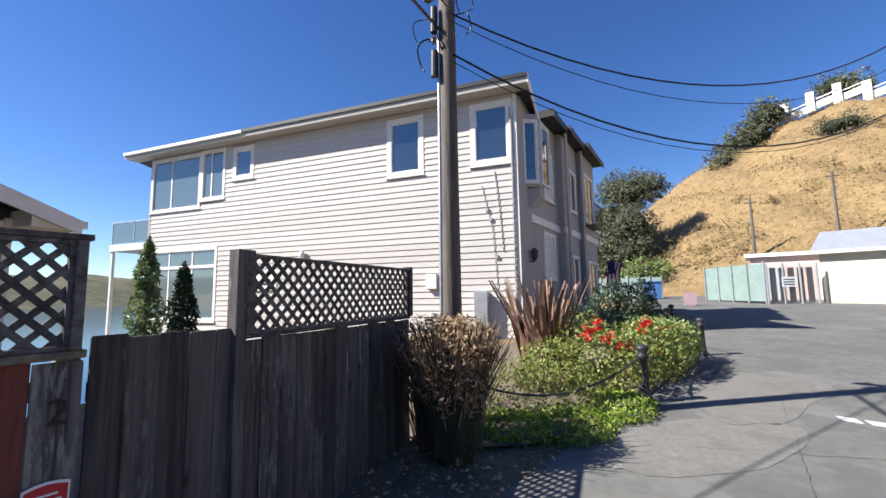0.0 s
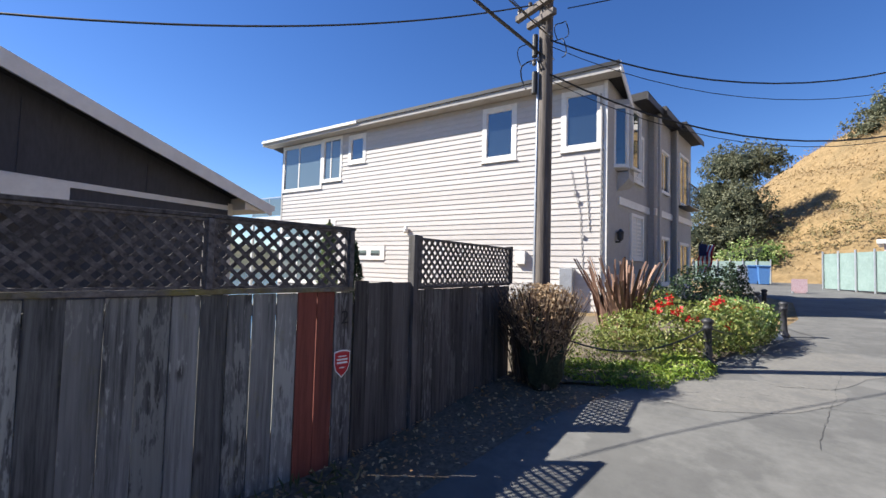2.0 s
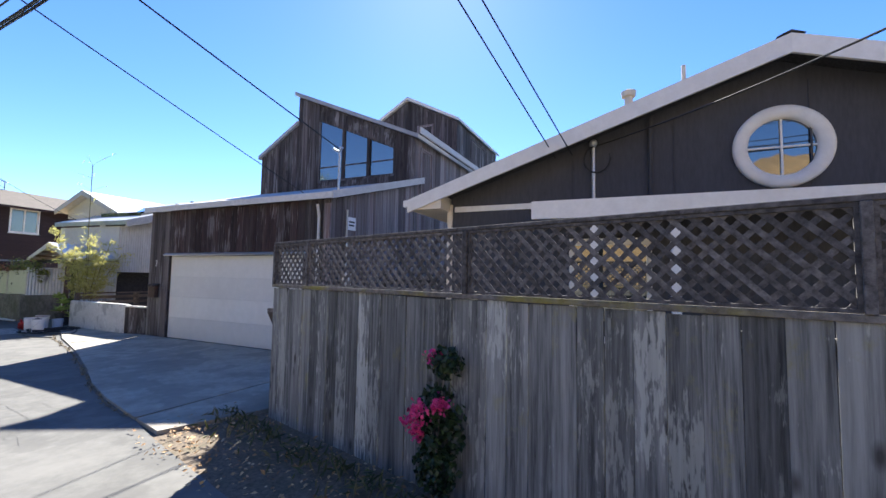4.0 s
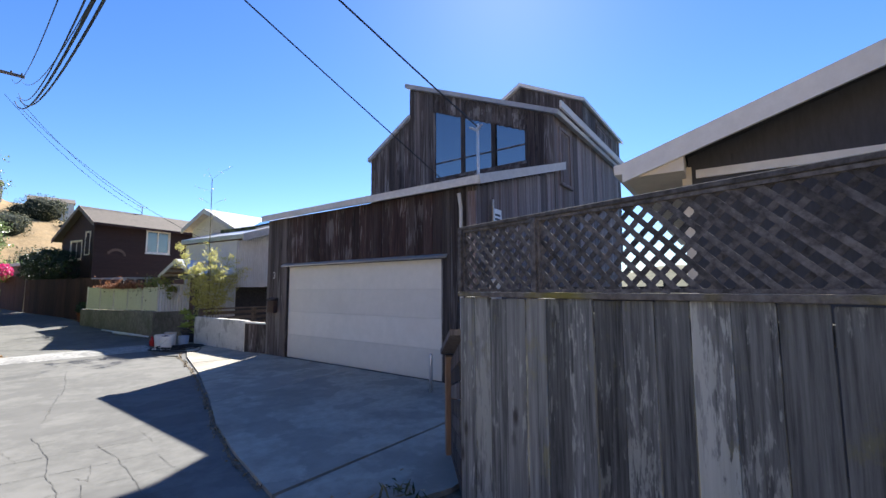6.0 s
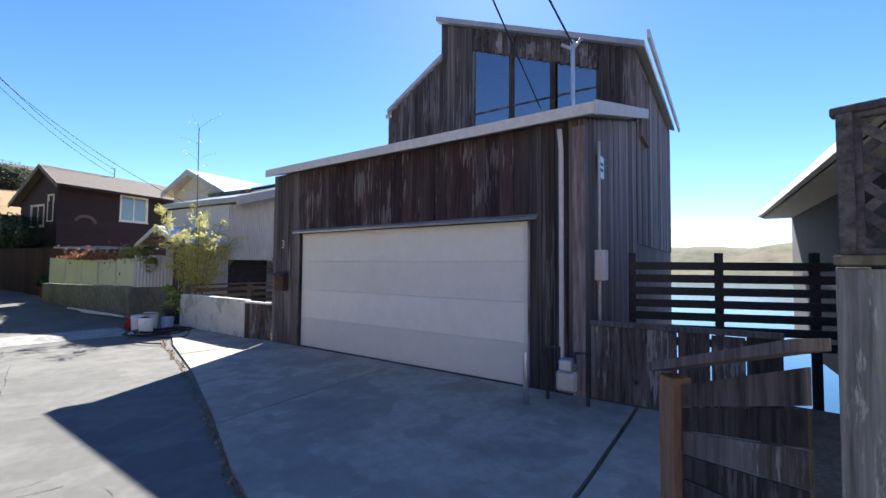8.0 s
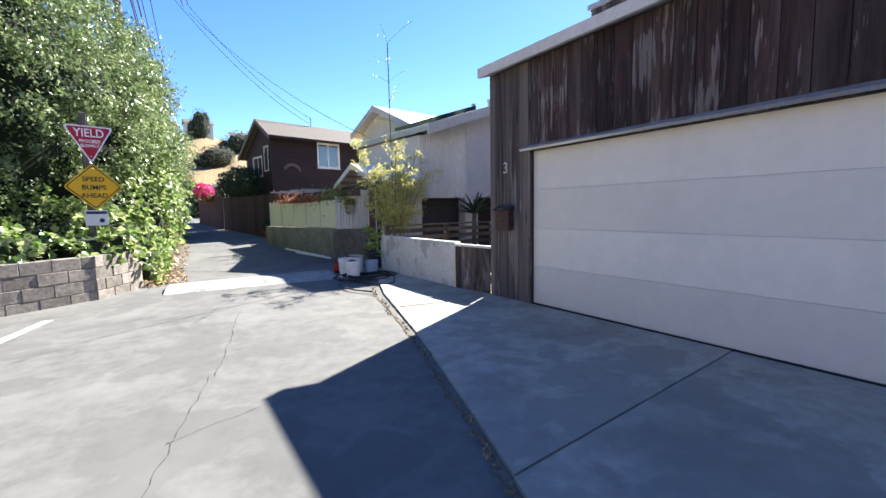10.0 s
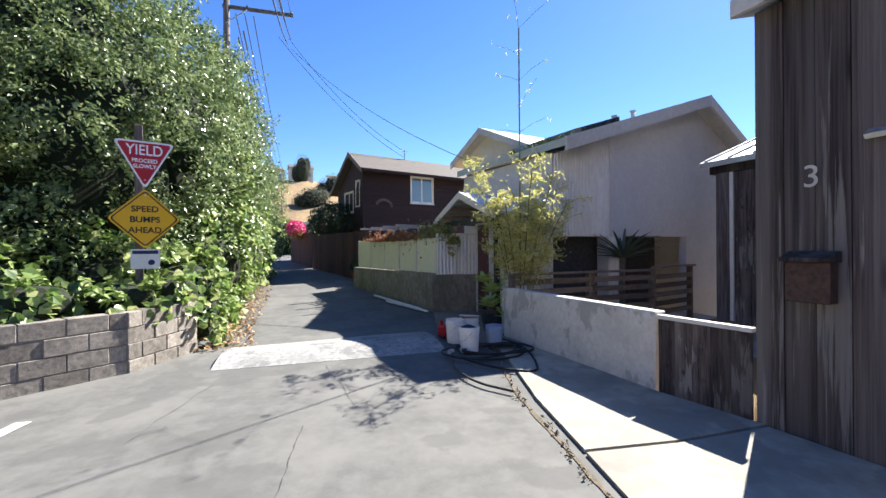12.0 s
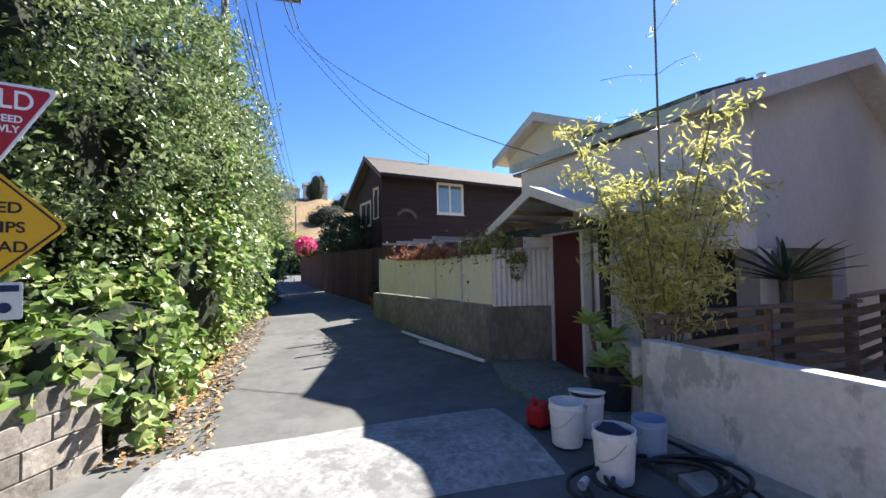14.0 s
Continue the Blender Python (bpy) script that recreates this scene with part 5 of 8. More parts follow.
def corrugated(parent, length, z0, z1, name="corrugated_sheet", pitch=0.085, deep=0.018, material=None, y=0.0, top=None):
    """A wavy metal sheet along local x, facing local -y; top(x) may slope."""
    n = int(length / pitch * 6)
    bm = bmesh.new()
    rows = []
    for i in range(n + 1):
        x = length * i / n
        d = y + deep * math.sin(2 * math.pi * x / pitch)
        rows.append((bm.verts.new((x, d, z0)), bm.verts.new((x, d, top(x) if top else z1)), bm.verts.new((x, d + 0.004, top(x) if top else z1)), bm.verts.new((x, d + 0.004, z0))))
    for a, b in zip(rows, rows[1:]):
        for k in range(4):
            bm.faces.new((a[k], b[k], b[(k + 1) % 4], a[(k + 1) % 4]))
    bm.faces.new(rows[0][::-1])
    bm.faces.new(rows[-1])
    bmesh.ops.recalc_face_normals(bm, faces=bm.faces)
    return part(name, bm, material or CORRUGATED, parent)


white = thing("house", pose(-7.46, -20.68, 0, 0, 0, 193.5), "pale stucco and corrugated metal house with gabled metal roof", "house")
# local x runs from the road inwards, local -y faces the lane's near side
APEX, RISE = 4.9, 5.05
def rake(x):
    return 3.42 + (RISE - 3.42) * x / APEX if x < APEX else RISE - 0.52 * (x - APEX)
bm = bmesh.new()
prism(bm, [(1.66, 1.68), (7.6, 1.68), (7.6, rake(7.6)), (APEX, RISE), (1.66, rake(1.66))], 0, 0.2, "y")
prism(bm, [(4.55, -1), (7.6, -1), (7.6, 1.68), (4.55, 1.68)], 0, 0.2, "y")
part("gable_wall", bm, GREY_STUCCO, white, "smooth grey stucco gable")
part("back_wall", box(bmesh.new(), 0.0, 0.06, 1.68, 1.66, 0.2, 3.35), STUCCO_WHITE, white)
corrugated(white, 1.66, 1.66, 0, top=lambda x: rake(x) - 0.1, y=0.03)
part("column", box(bmesh.new(), 1.6, 0.0, -0.5, 2.1, 0.3, 1.67), CORRUGATED, white, "corrugated metal column")
col = corrugated(white, 0.5, -0.5, 1.67, "corrugated_sheet", y=-0.02)
col.matrix_basis = Matrix.Translation((1.6, 0, 0))
# Dark back and panel put the openings' shade into their colour.
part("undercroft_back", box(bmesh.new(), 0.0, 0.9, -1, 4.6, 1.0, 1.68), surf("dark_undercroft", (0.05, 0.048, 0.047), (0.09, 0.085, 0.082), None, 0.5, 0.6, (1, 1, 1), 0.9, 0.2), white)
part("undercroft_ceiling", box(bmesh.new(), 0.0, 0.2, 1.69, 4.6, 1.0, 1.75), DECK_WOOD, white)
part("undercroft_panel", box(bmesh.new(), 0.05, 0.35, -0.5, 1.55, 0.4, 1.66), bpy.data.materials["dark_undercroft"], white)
for a, b in ((-0.1, APEX), (APEX, 8.0)):
    bm = bmesh.new()
    za, zb = rake(a), rake(b)
    prism(bm, [(a, za), (b, zb), (b, zb + 0.16), (a, za + 0.16)], -0.4, 3.6, "y")
    part("roof_slope", bm, METAL_ROOF, white, "pale metal roof slope")
    part("verge_board", prism(bmesh.new(), [(a, za - 0.1), (b, zb - 0.1), (b, zb + 0.17), (a, za + 0.17)], -0.45, -0.402, "y"), FASCIA_GREY, white)
part("side_wall", box(bmesh.new(), 0.0, 0.2, -1, 0.12, 3.4, 3.35), STUCCO_WHITE, white)
part("side_wall", box(bmesh.new(), 7.48, 0.2, -4, 7.6, 3.4, 3.5), STUCCO_WHITE, white)
part("rear_wall", box(bmesh.new(), 0.12, 3.3, -1, 7.47, 3.4, 3.35), STUCCO_WHITE, white)
part("solar_panel", prism(bmesh.new(), [(0.9, rake(0.9) + 0.17), (2.4, rake(2.4) + 0.17), (2.4, rake(2.4) + 0.3), (0.9, rake(0.9) + 0.3)], 0.3, 2.6, "y"), GLASS, white, "dark roof panel")
for x in (2.6, 3.3):
    part("roof_vent", turned(bmesh.new(), [(0.045, 0), (0.045, 0.2), (0.075, 0.21), (0.075, 0.26)], (x, 0.6, rake(x) + 0.1), 12), GALV, white)
# second gable towards the lane
G2 = thing("wing", pose(0, 0, 0), "", "")
G2.parent = white
G2.matrix_basis = white.matrix_basis.inverted() @ pose(-7.95, -25.3, 0, 0, 0, 103.5)
bm = bmesh.new()
prism(bm, [(-1.5, -1), (1.9, -1), (1.9, 4.25), (0.0, 5.0), (-1.5, 4.35)], 1.3, 1.45, "y")
part("wing_wall", bm, STUCCO_WHITE, G2)
bm = bmesh.new()
prism(bm, [(-1.5, 4.0), (1.9, 3.9), (1.9, 4.25), (0, 5.0), (-1.5, 4.38)], 0.0, 0.12, "y")
part("wing_gable", bm, STUCCO_WHITE, G2)
for s, w in ((-1, 1.75), (1, 2.6)):
    bm = bmesh.new()
    prism(bm, [(0, 5.02), (s * w, 5.02 - 0.45 * w), (s * w, 5.14 - 0.45 * w), (0, 5.14)], -0.35, 4.0, "y")
    part("wing_roof", bm, METAL_ROOF, G2)
    part("verge_board", prism(bmesh.new(), [(0, 4.94), (s * w, 4.94 - 0.45 * w), (s * w, 5.15 - 0.45 * w), (0, 5.15)], -0.39, -0.352, "y"), FASCIA_GREY, G2)
part("wing_soffit", box(bmesh.new(), -1.5, 0.122, 3.9, 1.9, 1.298, 3.97), DECK_WOOD, G2)
# Recess window, widened with dark frames to stand in for the recess's shade.
window(G2, -0.95, 2.85, 1.7, 3.88, y=1.25, trim=0.07, bars=(-0.1, 0.8), frame_mat=DARK_METAL, sill=False)
settle(G2)

# gate porch
gatep = thing("gate_porch", pose(-5.93, -21.95, 0, 0, 0, 97), "small gabled gate porch with a metal roof", "porch")
for s in (-1, 1):
    bm = bmesh.new()
    prism(bm, [(0, 2.6), (s * 1.52, 2.06), (s * 1.52, 2.12), (0, 2.66)], -0.05, 1.4, "y")
    part("roof_slope", bm, METAL_ROOF, gatep, "pale metal roof slope")
    part("verge_board", prism(bmesh.new(), [(0, 2.52), (s * 1.52, 1.98), (s * 1.52, 2.12), (0, 2.67)], -0.09, -0.052, "y"), FASCIA_GREY, gatep)
    for k in range(4):
        x = s * (0.15 + 0.42 * k)
        part("rafter", prism(bmesh.new(), [(x - 0.02, 2.6 - 0.355 * abs(x) - 0.09), (x + 0.02, 2.6 - 0.355 * abs(x) - 0.09), (x + 0.02, 2.58 - 0.355 * abs(x)), (x - 0.02, 2.58 - 0.355 * abs(x))], -0.04, 1.38, "y"), DECK_WOOD, gatep)
part("beam", box(bmesh.new(), -1.3, 0.1, 1.95, 1.3, 0.18, 2.07), DARK_METAL, gatep)
for x in (-1.25, 1.2):
    part("post", box(bmesh.new(), x, 0.1, 0.2, x + 0.09, 0.19, 1.95), DARK_METAL, gatep)
doorw = thing("garden_door", between((-6.45, -21.38), (-6.55, -22.52))[0], "dark red wooden garden door in a white frame", "door")
part("door_leaf", box(bmesh.new(), 0.08, 0.03, -0.28, 1.04, 0.075, 1.95, 0.006), RED_DOOR, doorw)
for q in ((0.2, 0.0, 0.92, 0.75), (0.2, 0.95, 0.92, 1.8)):
    part("door_panel", box(bmesh.new(), q[0], 0.015, q[1], q[2], 0.032, q[3], 0.006), RED_DOOR, doorw)
for x in (0.0, 1.045):
    part("door_frame", box(bmesh.new(), x, -0.02, -0.3, x + 0.075, 0.1, 2.05), CORRUGATED, doorw)
part("door_frame", box(bmesh.new(), 0.076, -0.02, 1.955, 1.044, 0.1, 2.05), CORRUGATED, doorw)
part("door_knob", turned(bmesh.new(), [(0.012, 0), (0.03, 0.02), (0.03, 0.045), (0.01, 0.06)], (0, 0, 0), 12), GALV, doorw).matrix_basis = pose(0.18, 0.015, 0.86, 90, 0, 0)
for a, b, z0, z1 in (((-7.44, -20.7), (-6.46, -21.3), -0.2, 1.72), ((-6.56, -22.58), (-5.55, -22.82), 0.8, 1.74)):
    m, long = between(a, b)
    f = thing("corrugated_fence", m, "galvanised corrugated metal fence beside the garden door", "fence")
    corrugated(f, long, z0, z1, y=0.0).matrix_basis = Matrix.Scale(-1, 4, (0, 1, 0))
    part("top_rail", box(bmesh.new(), 0, -0.03, z1, long, 0.03, z1 + 0.04), GALV, f)
hang = thing("hanging_pot", pose(-5.95, -22.62, 1.3), "white pot with trailing plant hung on the corrugated fence", "pot")
part("pot_body", turned(bmesh.new(), [(0.07, 0), (0.11, 0.18), (0.12, 0.18), (0.12, 0.21), (0.1, 0.21), (0.09, 0.16)], sides=16), BUCKET_WHITE, hang)
hp, hway = shell([((0, 0, 0.27), (0.17, 0.15, 0.13)), ((0.08, 0.05, 0.12), (0.1, 0.08, 0.2))], 260, 17)
cluster("foliage", hp, 0.07, ROSE_LEAF, hang, 17, hway)
part("hook", tube(bmesh.new(), [(0, -0.12, 0.42), (0, -0.02, 0.45), (0, 0, 0.3), (0, 0, 0.2)], 0.006, 5), GALV, hang)
low = thing("planter_wall", between((-6.62, -21.2), (-6.0, -20.0))[0], "low grey concrete planter wall", "wall")
part("wall_body", box(bmesh.new(), 0, 0, -0.4, 1.35, 0.15, 0.62, 0.01), OLD_CONCRETE, low)

# cream panel fence on a concrete base along the lane
PA, PB = (-5.48, -22.8), (-3.98, -27.2)
m, long = between(PA, PB)
base = thing("retaining_wall", m, "mossy concrete base wall along the lane", "wall")
part("wall_body", box(bmesh.new(), 0, -0.22, -0.6, long + 0.3, -0.02, 0.81, 0.015), MOSSY_CONCRETE, base)
ret2 = part("wall_return", box(bmesh.new(), 0, 0, -0.6, 1.15, 0.2, 0.79, 0.015), MOSSY_CONCRETE, base)
ret2.matrix_basis = m.inverted() @ between((-6.6, -22.75), (-5.5, -22.98))[0]
part("wall_box", box(bmesh.new(), 0.6, -0.04, 0.1, 0.78, -0.001, 0.5, 0.01), DARK_METAL, base).matrix_basis = ret2.matrix_basis
panels = thing("panel_fence", m, "cream panel fence with slim grey posts and trailing plants", "fence")
n = 5
for k in range(n):
    a, b = long * k / n, long * (k + 1) / n
    part("panel", box(bmesh.new(), a + 0.02, -0.12, 0.83, b - 0.02, -0.1, 1.68, 0.004), CREAM_PANEL, panels)
for k in range(n + 1):
    a = long * k / n
    part("post", box(bmesh.new(), a - 0.02, -0.14, 0.812, a + 0.02, -0.08, 1.7), FASCIA_GREY, panels)
for k in range(4):
    x = 1.1 + k * 0.75
    part("trellis", box(bmesh.new(), x, -0.8, 2.0, x + 0.05, 0.4, 2.05), GALV, panels)
    part("trellis_leg", box(bmesh.new(), x, -0.75, 0.5, x + 0.045, -0.7, 2.0), GALV, panels)
# slatted yard fence behind the concrete wall
for a, b, h in (((-6.12, -19.75), (-7.85, -20.02), 0.96), ((-7.9, -20.02), (-9.35, -20.1), 0.96), ((-9.4, -20.1), (-10.8, -20.55), 1.02)):
    m, long = between(a, b)
    f = thing("slat_fence", m, "low grey-brown horizontal slat fence in the yard", "fence", "yard slat fences")
    for k in range(5):
        part("slat", box(bmesh.new(), 0, -0.015, 0.05 + k * 0.18, long, 0.012, 0.15 + k * 0.18), DECK_WOOD, f)
    part("cap", box(bmesh.new(), -0.05, -0.06, h - 0.02, long + 0.05, 0.06, h + 0.02, 0.004), DECK_WOOD, f)
    for x in (0.0, long):
        part("post", box(bmesh.new(), x - 0.05, 0.013, -0.5, x + 0.05, 0.1, h - 0.022), DECK_WOOD, f)
yard = bmesh.new()
box(yard, -11.5, -22.5, -3.0, -6.2, -15.9, -0.16)
tagged(part("yard_floor", yard, CONCRETE), "shaded concrete yard floor", "floor", kind="structure")

# dark red-brown house further on
brown = thing("house", pose(-4.55, -31.49, 0, 0, 0, 197.5), "dark red-brown two-storey house with a brown roof", "house")
# local x runs inwards from the lane, local y further along the lane
BW = [(1.95, 3.6, 3.25, 4.85)]
bm = bmesh.new()
wall_with_holes(bm, 9.0, -0.5, 5.05, 0.2, [(2.35, 3.55, 3.62, 4.83)])
part("wall", bm, BROWN_SIDING, brown)
lap_siding(brown, 9.0, 0.2, 5.0, [(2.35, 3.55, 3.62, 4.83)], 0.2, -0.001, BROWN_SIDING)
window(brown, 2.35, 3.55, 3.62, 4.83, trim=0.06, bars=(2.98,), glass=GLASS_SKY, label="white-framed sliding window")
bm = bmesh.new()
prism(bm, [(0.2, -0.5), (3.1, -0.5), (3.1, 4.35), (1.0, 5.6), (0.2, 5.05)], 0, 0.2, "x")
part("gable_wall", bm, BROWN_SIDING, brown)
gw = thing("gable_front", pose(0, 3.1, 0, 0, 0, -90), "", "")
gw.parent = brown
lap_siding(gw, 2.9, 0.2, 4.2, [(0.9, 3.1, 2.1, 4.1)], 0.2, -0.001, BROWN_SIDING)
window(gw, 0.9, 3.1, 2.1, 4.1, trim=0.06, bars=(1.5,), glass=CURTAIN, frame_mat=CREAM_TRIM, label="cream-framed window with a blind")
window(gw, 2.35, 3.3, 2.85, 4.5, trim=0.05, glass=GLASS, frame_mat=CREAM_TRIM, sill=False)
settle(gw)
part("back_wall", box(bmesh.new(), 0.2, 3.0, -0.5, 9, 3.1, 4.3), BROWN_SIDING, brown)
for pts in ([(-0.5, 4.75), (1.0, 5.68), (1.0, 5.8), (-0.5, 4.87)], [(1.0, 5.68), (3.6, 4.1), (3.6, 4.22), (1.0, 5.8)]):
    bm = bmesh.new()
    prism(bm, pts, -0.25, 9.4, "x")
    part("roof_slope", bm, ROOF_GREY, brown, "weathered brown shingle roof")
part("bargeboard", prism(bmesh.new(), [(-0.52, 4.68), (1.0, 5.62), (3.62, 4.03), (3.62, 4.23), (1.0, 5.82), (-0.52, 4.88)], -0.29, -0.252, "x"), DECK_WOOD, brown)
part("gutter", box(bmesh.new(), -0.25, -0.58, 4.75, 9.4, -0.5, 4.86), BROWN_SIDING, brown)
bm = bmesh.new()
rod(bm, (2.6, 1.0, 5.5), (2.6, 1.0, 6.25), 0.025)
rod(bm, (2.35, 1.0, 6.2), (2.75, 1.0, 6.2), 0.015)
part("service_mast", bm, GALV, brown)
part("chimney_pipe", rod(bmesh.new(), (6.5, 1.6, 5.2), (6.5, 1.6, 5.95), 0.08), GALV, brown)
bm = bmesh.new()
for k in range(9):
    a = math.pi * (0.1 + 0.09 * k)
    box(bm, 1.0 + 0.4 * math.cos(a) - 0.06, -0.05, 3.2 + 0.36 * math.sin(a), 1.0 + 0.4 * math.cos(a) + 0.05, -0.026, 3.33 + 0.36 * math.sin(a))
sign = part("wall_ornament", bm, surf("faded_brown_paint", (0.12, 0.08, 0.065), (0.17, 0.12, 0.1), None, 0.5, 0.3, (1, 1, 1), 0.8, 0.1), brown, "faded round ornament")
bf = thing("brown_fence", between((-4.6, -28.3), (-2.4, -34.6))[0], "tall dark red-brown board fence along the lane", "fence")
boards(bf, 6.7, 2.1, 0.0, width=0.24, material=BROWN_FENCE, seed=51)
wf = thing("pale_fence", between((-2.35, -34.9), (-0.9, -40.5))[0], "red-brown board fence with two white posts under a pink bougainvillea", "fence")
boards(wf, 5.8, 2.3, 0.3, width=0.3, material=BROWN_FENCE, seed=53)
for x in (0.1, 0.5):
    part("post", box(bmesh.new(), x - 0.06, -0.14, 0.2, x + 0.06, -0.02, 2.2, 0.006), WHITE_TRIM, wf, "white painted post")
shed = thing("shed", pose(-4.5, -40.0, 0.5, 0, 0, 17), "small brown building with a pale flat roof further along", "building")
part("wall", box(bmesh.new(), -2.5, -3, -0.5, 2.2, 3, 2.5), DECK_WOOD, shed)
part("roof", box(bmesh.new(), -2.8, -3.3, 2.5, 2.5, 3.3, 2.65), FASCIA_GREY, shed)

# ---- trees, ivy and the block wall ----


def plant(name, label, category, at, parts, kind=""):
    """A plant from (part name, lobes or None, leaf count, size, material, seed, shape) rows."""
    t = thing(name, pose(*at), label, category, kind=kind)
    off = np.array(at)
    for pname, lobes, count, size, material, seed, shape in parts:
        lobes = [((np.array(c) - off).tolist(), r) for c, r in lobes]
        p, way = shell(lobes, count, seed)
        cluster(pname, p, size, material, t, seed, way, shape, 0.8)
    return t


CROWN = [((2.6, -24.4, 3.0), (3.8, 4.2, 5.8)), ((1.7, -22.6, 3.0), (2.4, 2.2, 4.4)), ((1.2, -26.6, 3.0), (2.2, 3.2, 4.9)), ((0.8, -31.0, 3.0), (1.9, 3.2, 4.0)), ((5.0, -21.6, 3.0), (3.6, 3.0, 5.0)), ((8.4, -19.6, 3.0), (3.8, 3.8, 5.0)), ((0.4, -24.0, 3.4), (1.3, 1.7, 1.9)), ((2.9, -20.9, 2.9), (1.7, 1.2, 1.6))]
IVYS = [((0.75, -21.8, 0.8), (1.7, 1.5, 0.9)), ((2.5, -20.0, 0.9), (2.0, 1.4, 0.75)), ((5.0, -17.9, 1.0), (2.5, 1.6, 0.85)), ((-0.35, -23.9, 1.2), (0.95, 1.9, 1.5)), ((-0.1, -27.6, 1.6), (1.15, 2.6, 2.0)), ((0.2, -31.5, 1.8), (1.2, 2.8, 2.0)), ((-0.45, -24.6, 2.9), (0.8, 1.2, 1.3)), ((-0.6, -21.6, 0.6), (0.75, 1.0, 0.75))]
IVYS += [((-0.98, -20.95, 0.35), (0.38, 0.55, 0.5)), ((-0.75, -20.6, 0.75), (0.4, 0.5, 0.3))] + [((-0.3 + 0.68 * k, -20.0 + 0.6 * k, 0.74 + 0.06 * math.sin(k * 2.3)), (0.5, 0.45, 0.28)) for k in range(8)]
tree = thing("tree", pose(2.3, -24.2, 0.0), "large dense evergreen tree with glossy leaves overhanging the lane", "tree")
loc = [((c[0] - 2.3, c[1] + 24.2, c[2]), r) for c, r in CROWN]
rb = random.Random(77)


def clumps(lobes, count, small):
    """Smaller lobes set round the surface of large ones, for an uneven outline."""
    out = []
    for c, r in lobes:
        for _ in range(count):
            d = Vector((rb.gauss(0, 1), rb.gauss(0, 1), rb.gauss(0, 1))).normalized()
            k = rb.uniform(*small)
            out.append(((c[0] + d.x * r[0] * 0.86, c[1] + d.y * r[1] * 0.86, c[2] + d.z * r[2] * 0.86), (k, k, k * 0.75)))
    return out


bulk = loc
loc = loc + clumps(loc, 22, (0.5, 1.05))
p, way = sprays(loc, 10500, 34, (0.2, 0.44), 5)
cluster("crown", p, 0.088, TREE_LEAF, tree, 5, way, (0.5, 0.27), 0.85)
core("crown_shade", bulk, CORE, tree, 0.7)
bm = bmesh.new()
tube(bm, [(0.2, 2.6, -0.4), (0.1, 2.4, 1.4), (0.6, 1.6, 2.8), (0.8, 0.8, 4.4)], 0.16, 8)
part("trunk", bm, BARK, tree)
for pts in ([(0.1, 2.45, 1.4), (-0.8, 2.2, 2.6), (-1.6, 1.4, 3.9)], [(0.4, 2.1, 2.0), (1.6, 2.6, 3.0), (2.6, 2.6, 3.9)], [(-0.9, 2.8, -0.2), (-0.7, 2.9, 1.5), (-0.5, 2.6, 2.6)]):
    part("limb", tube(bmesh.new(), pts, 0.075, 7), BARK, tree)
ivy = thing("ivy", pose(0.5, -22, 0.0), "bank of broad-leaved green ivy spilling over the block wall", "ivy")
loc = [((c[0] - 0.5, c[1] + 22, c[2]), r) for c, r in IVYS]
bulk = loc
loc = loc + clumps(loc[:8], 12, (0.22, 0.42))
p, way = sprays(loc, 3000, 13, (0.16, 0.3), 8, 0.5)
cluster("foliage", p, 0.125, IVY, ivy, 8, way, (0.5, 0.46), 0.6, True)
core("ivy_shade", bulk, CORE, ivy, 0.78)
rng = np.random.default_rng(3)


def litter(name, xs, ys, count, size, material, label, lift=0.02, seed=0, flat=3.0):
    r = np.random.default_rng(seed)
    y = r.uniform(min(ys), max(ys), count)
    order = np.argsort(ys)
    ya, xa, xb = np.array(ys)[order], np.array([q[0] for q in xs])[order], np.array([q[1] for q in xs])[order]
    x = np.interp(y, ya, xa) + (np.interp(y, ya, xb) - np.interp(y, ya, xa)) * r.beta(1.6, 1.6, count)
    c = np.stack((x, y, ground_z(x, y) + lift + 0.02 * r.random(count)), 1)
    up = np.zeros((count, 3))
    up[:, 2] = flat
    return tagged(cluster(name, c, size, material, None, seed, up, (0.5, 0.3)), label, "leaf litter", kind="stuff")


litter("leaf_litter", [(-2.0, -1.0), (-1.75, -0.9), (-1.6, -0.6), (-1.3, -0.3), (-0.7, 0.4)], [-20.2, -21.5, -24, -28, -34], 2600, 0.075, DRY_LEAF, "dry tan leaves along the foot of the ivy", seed=4)
litter("leaf_litter", [(-0.9, -0.2), (0.6, 1.5), (3, 4.2)], [-19.8, -18.2, -15.6], 260, 0.06, DRY_LEAF, "dry leaves at the foot of the block wall", seed=14)
litter("leaf_litter", [(-4.6, -3.2), (-3.9, -2.6), (-3.4, -2.3), (-3.2, -1.6)], [-8.2, -3, 1.5, 4.6], 2200, 0.05, DRY_LEAF, "brown dry litter under the fence", seed=24)

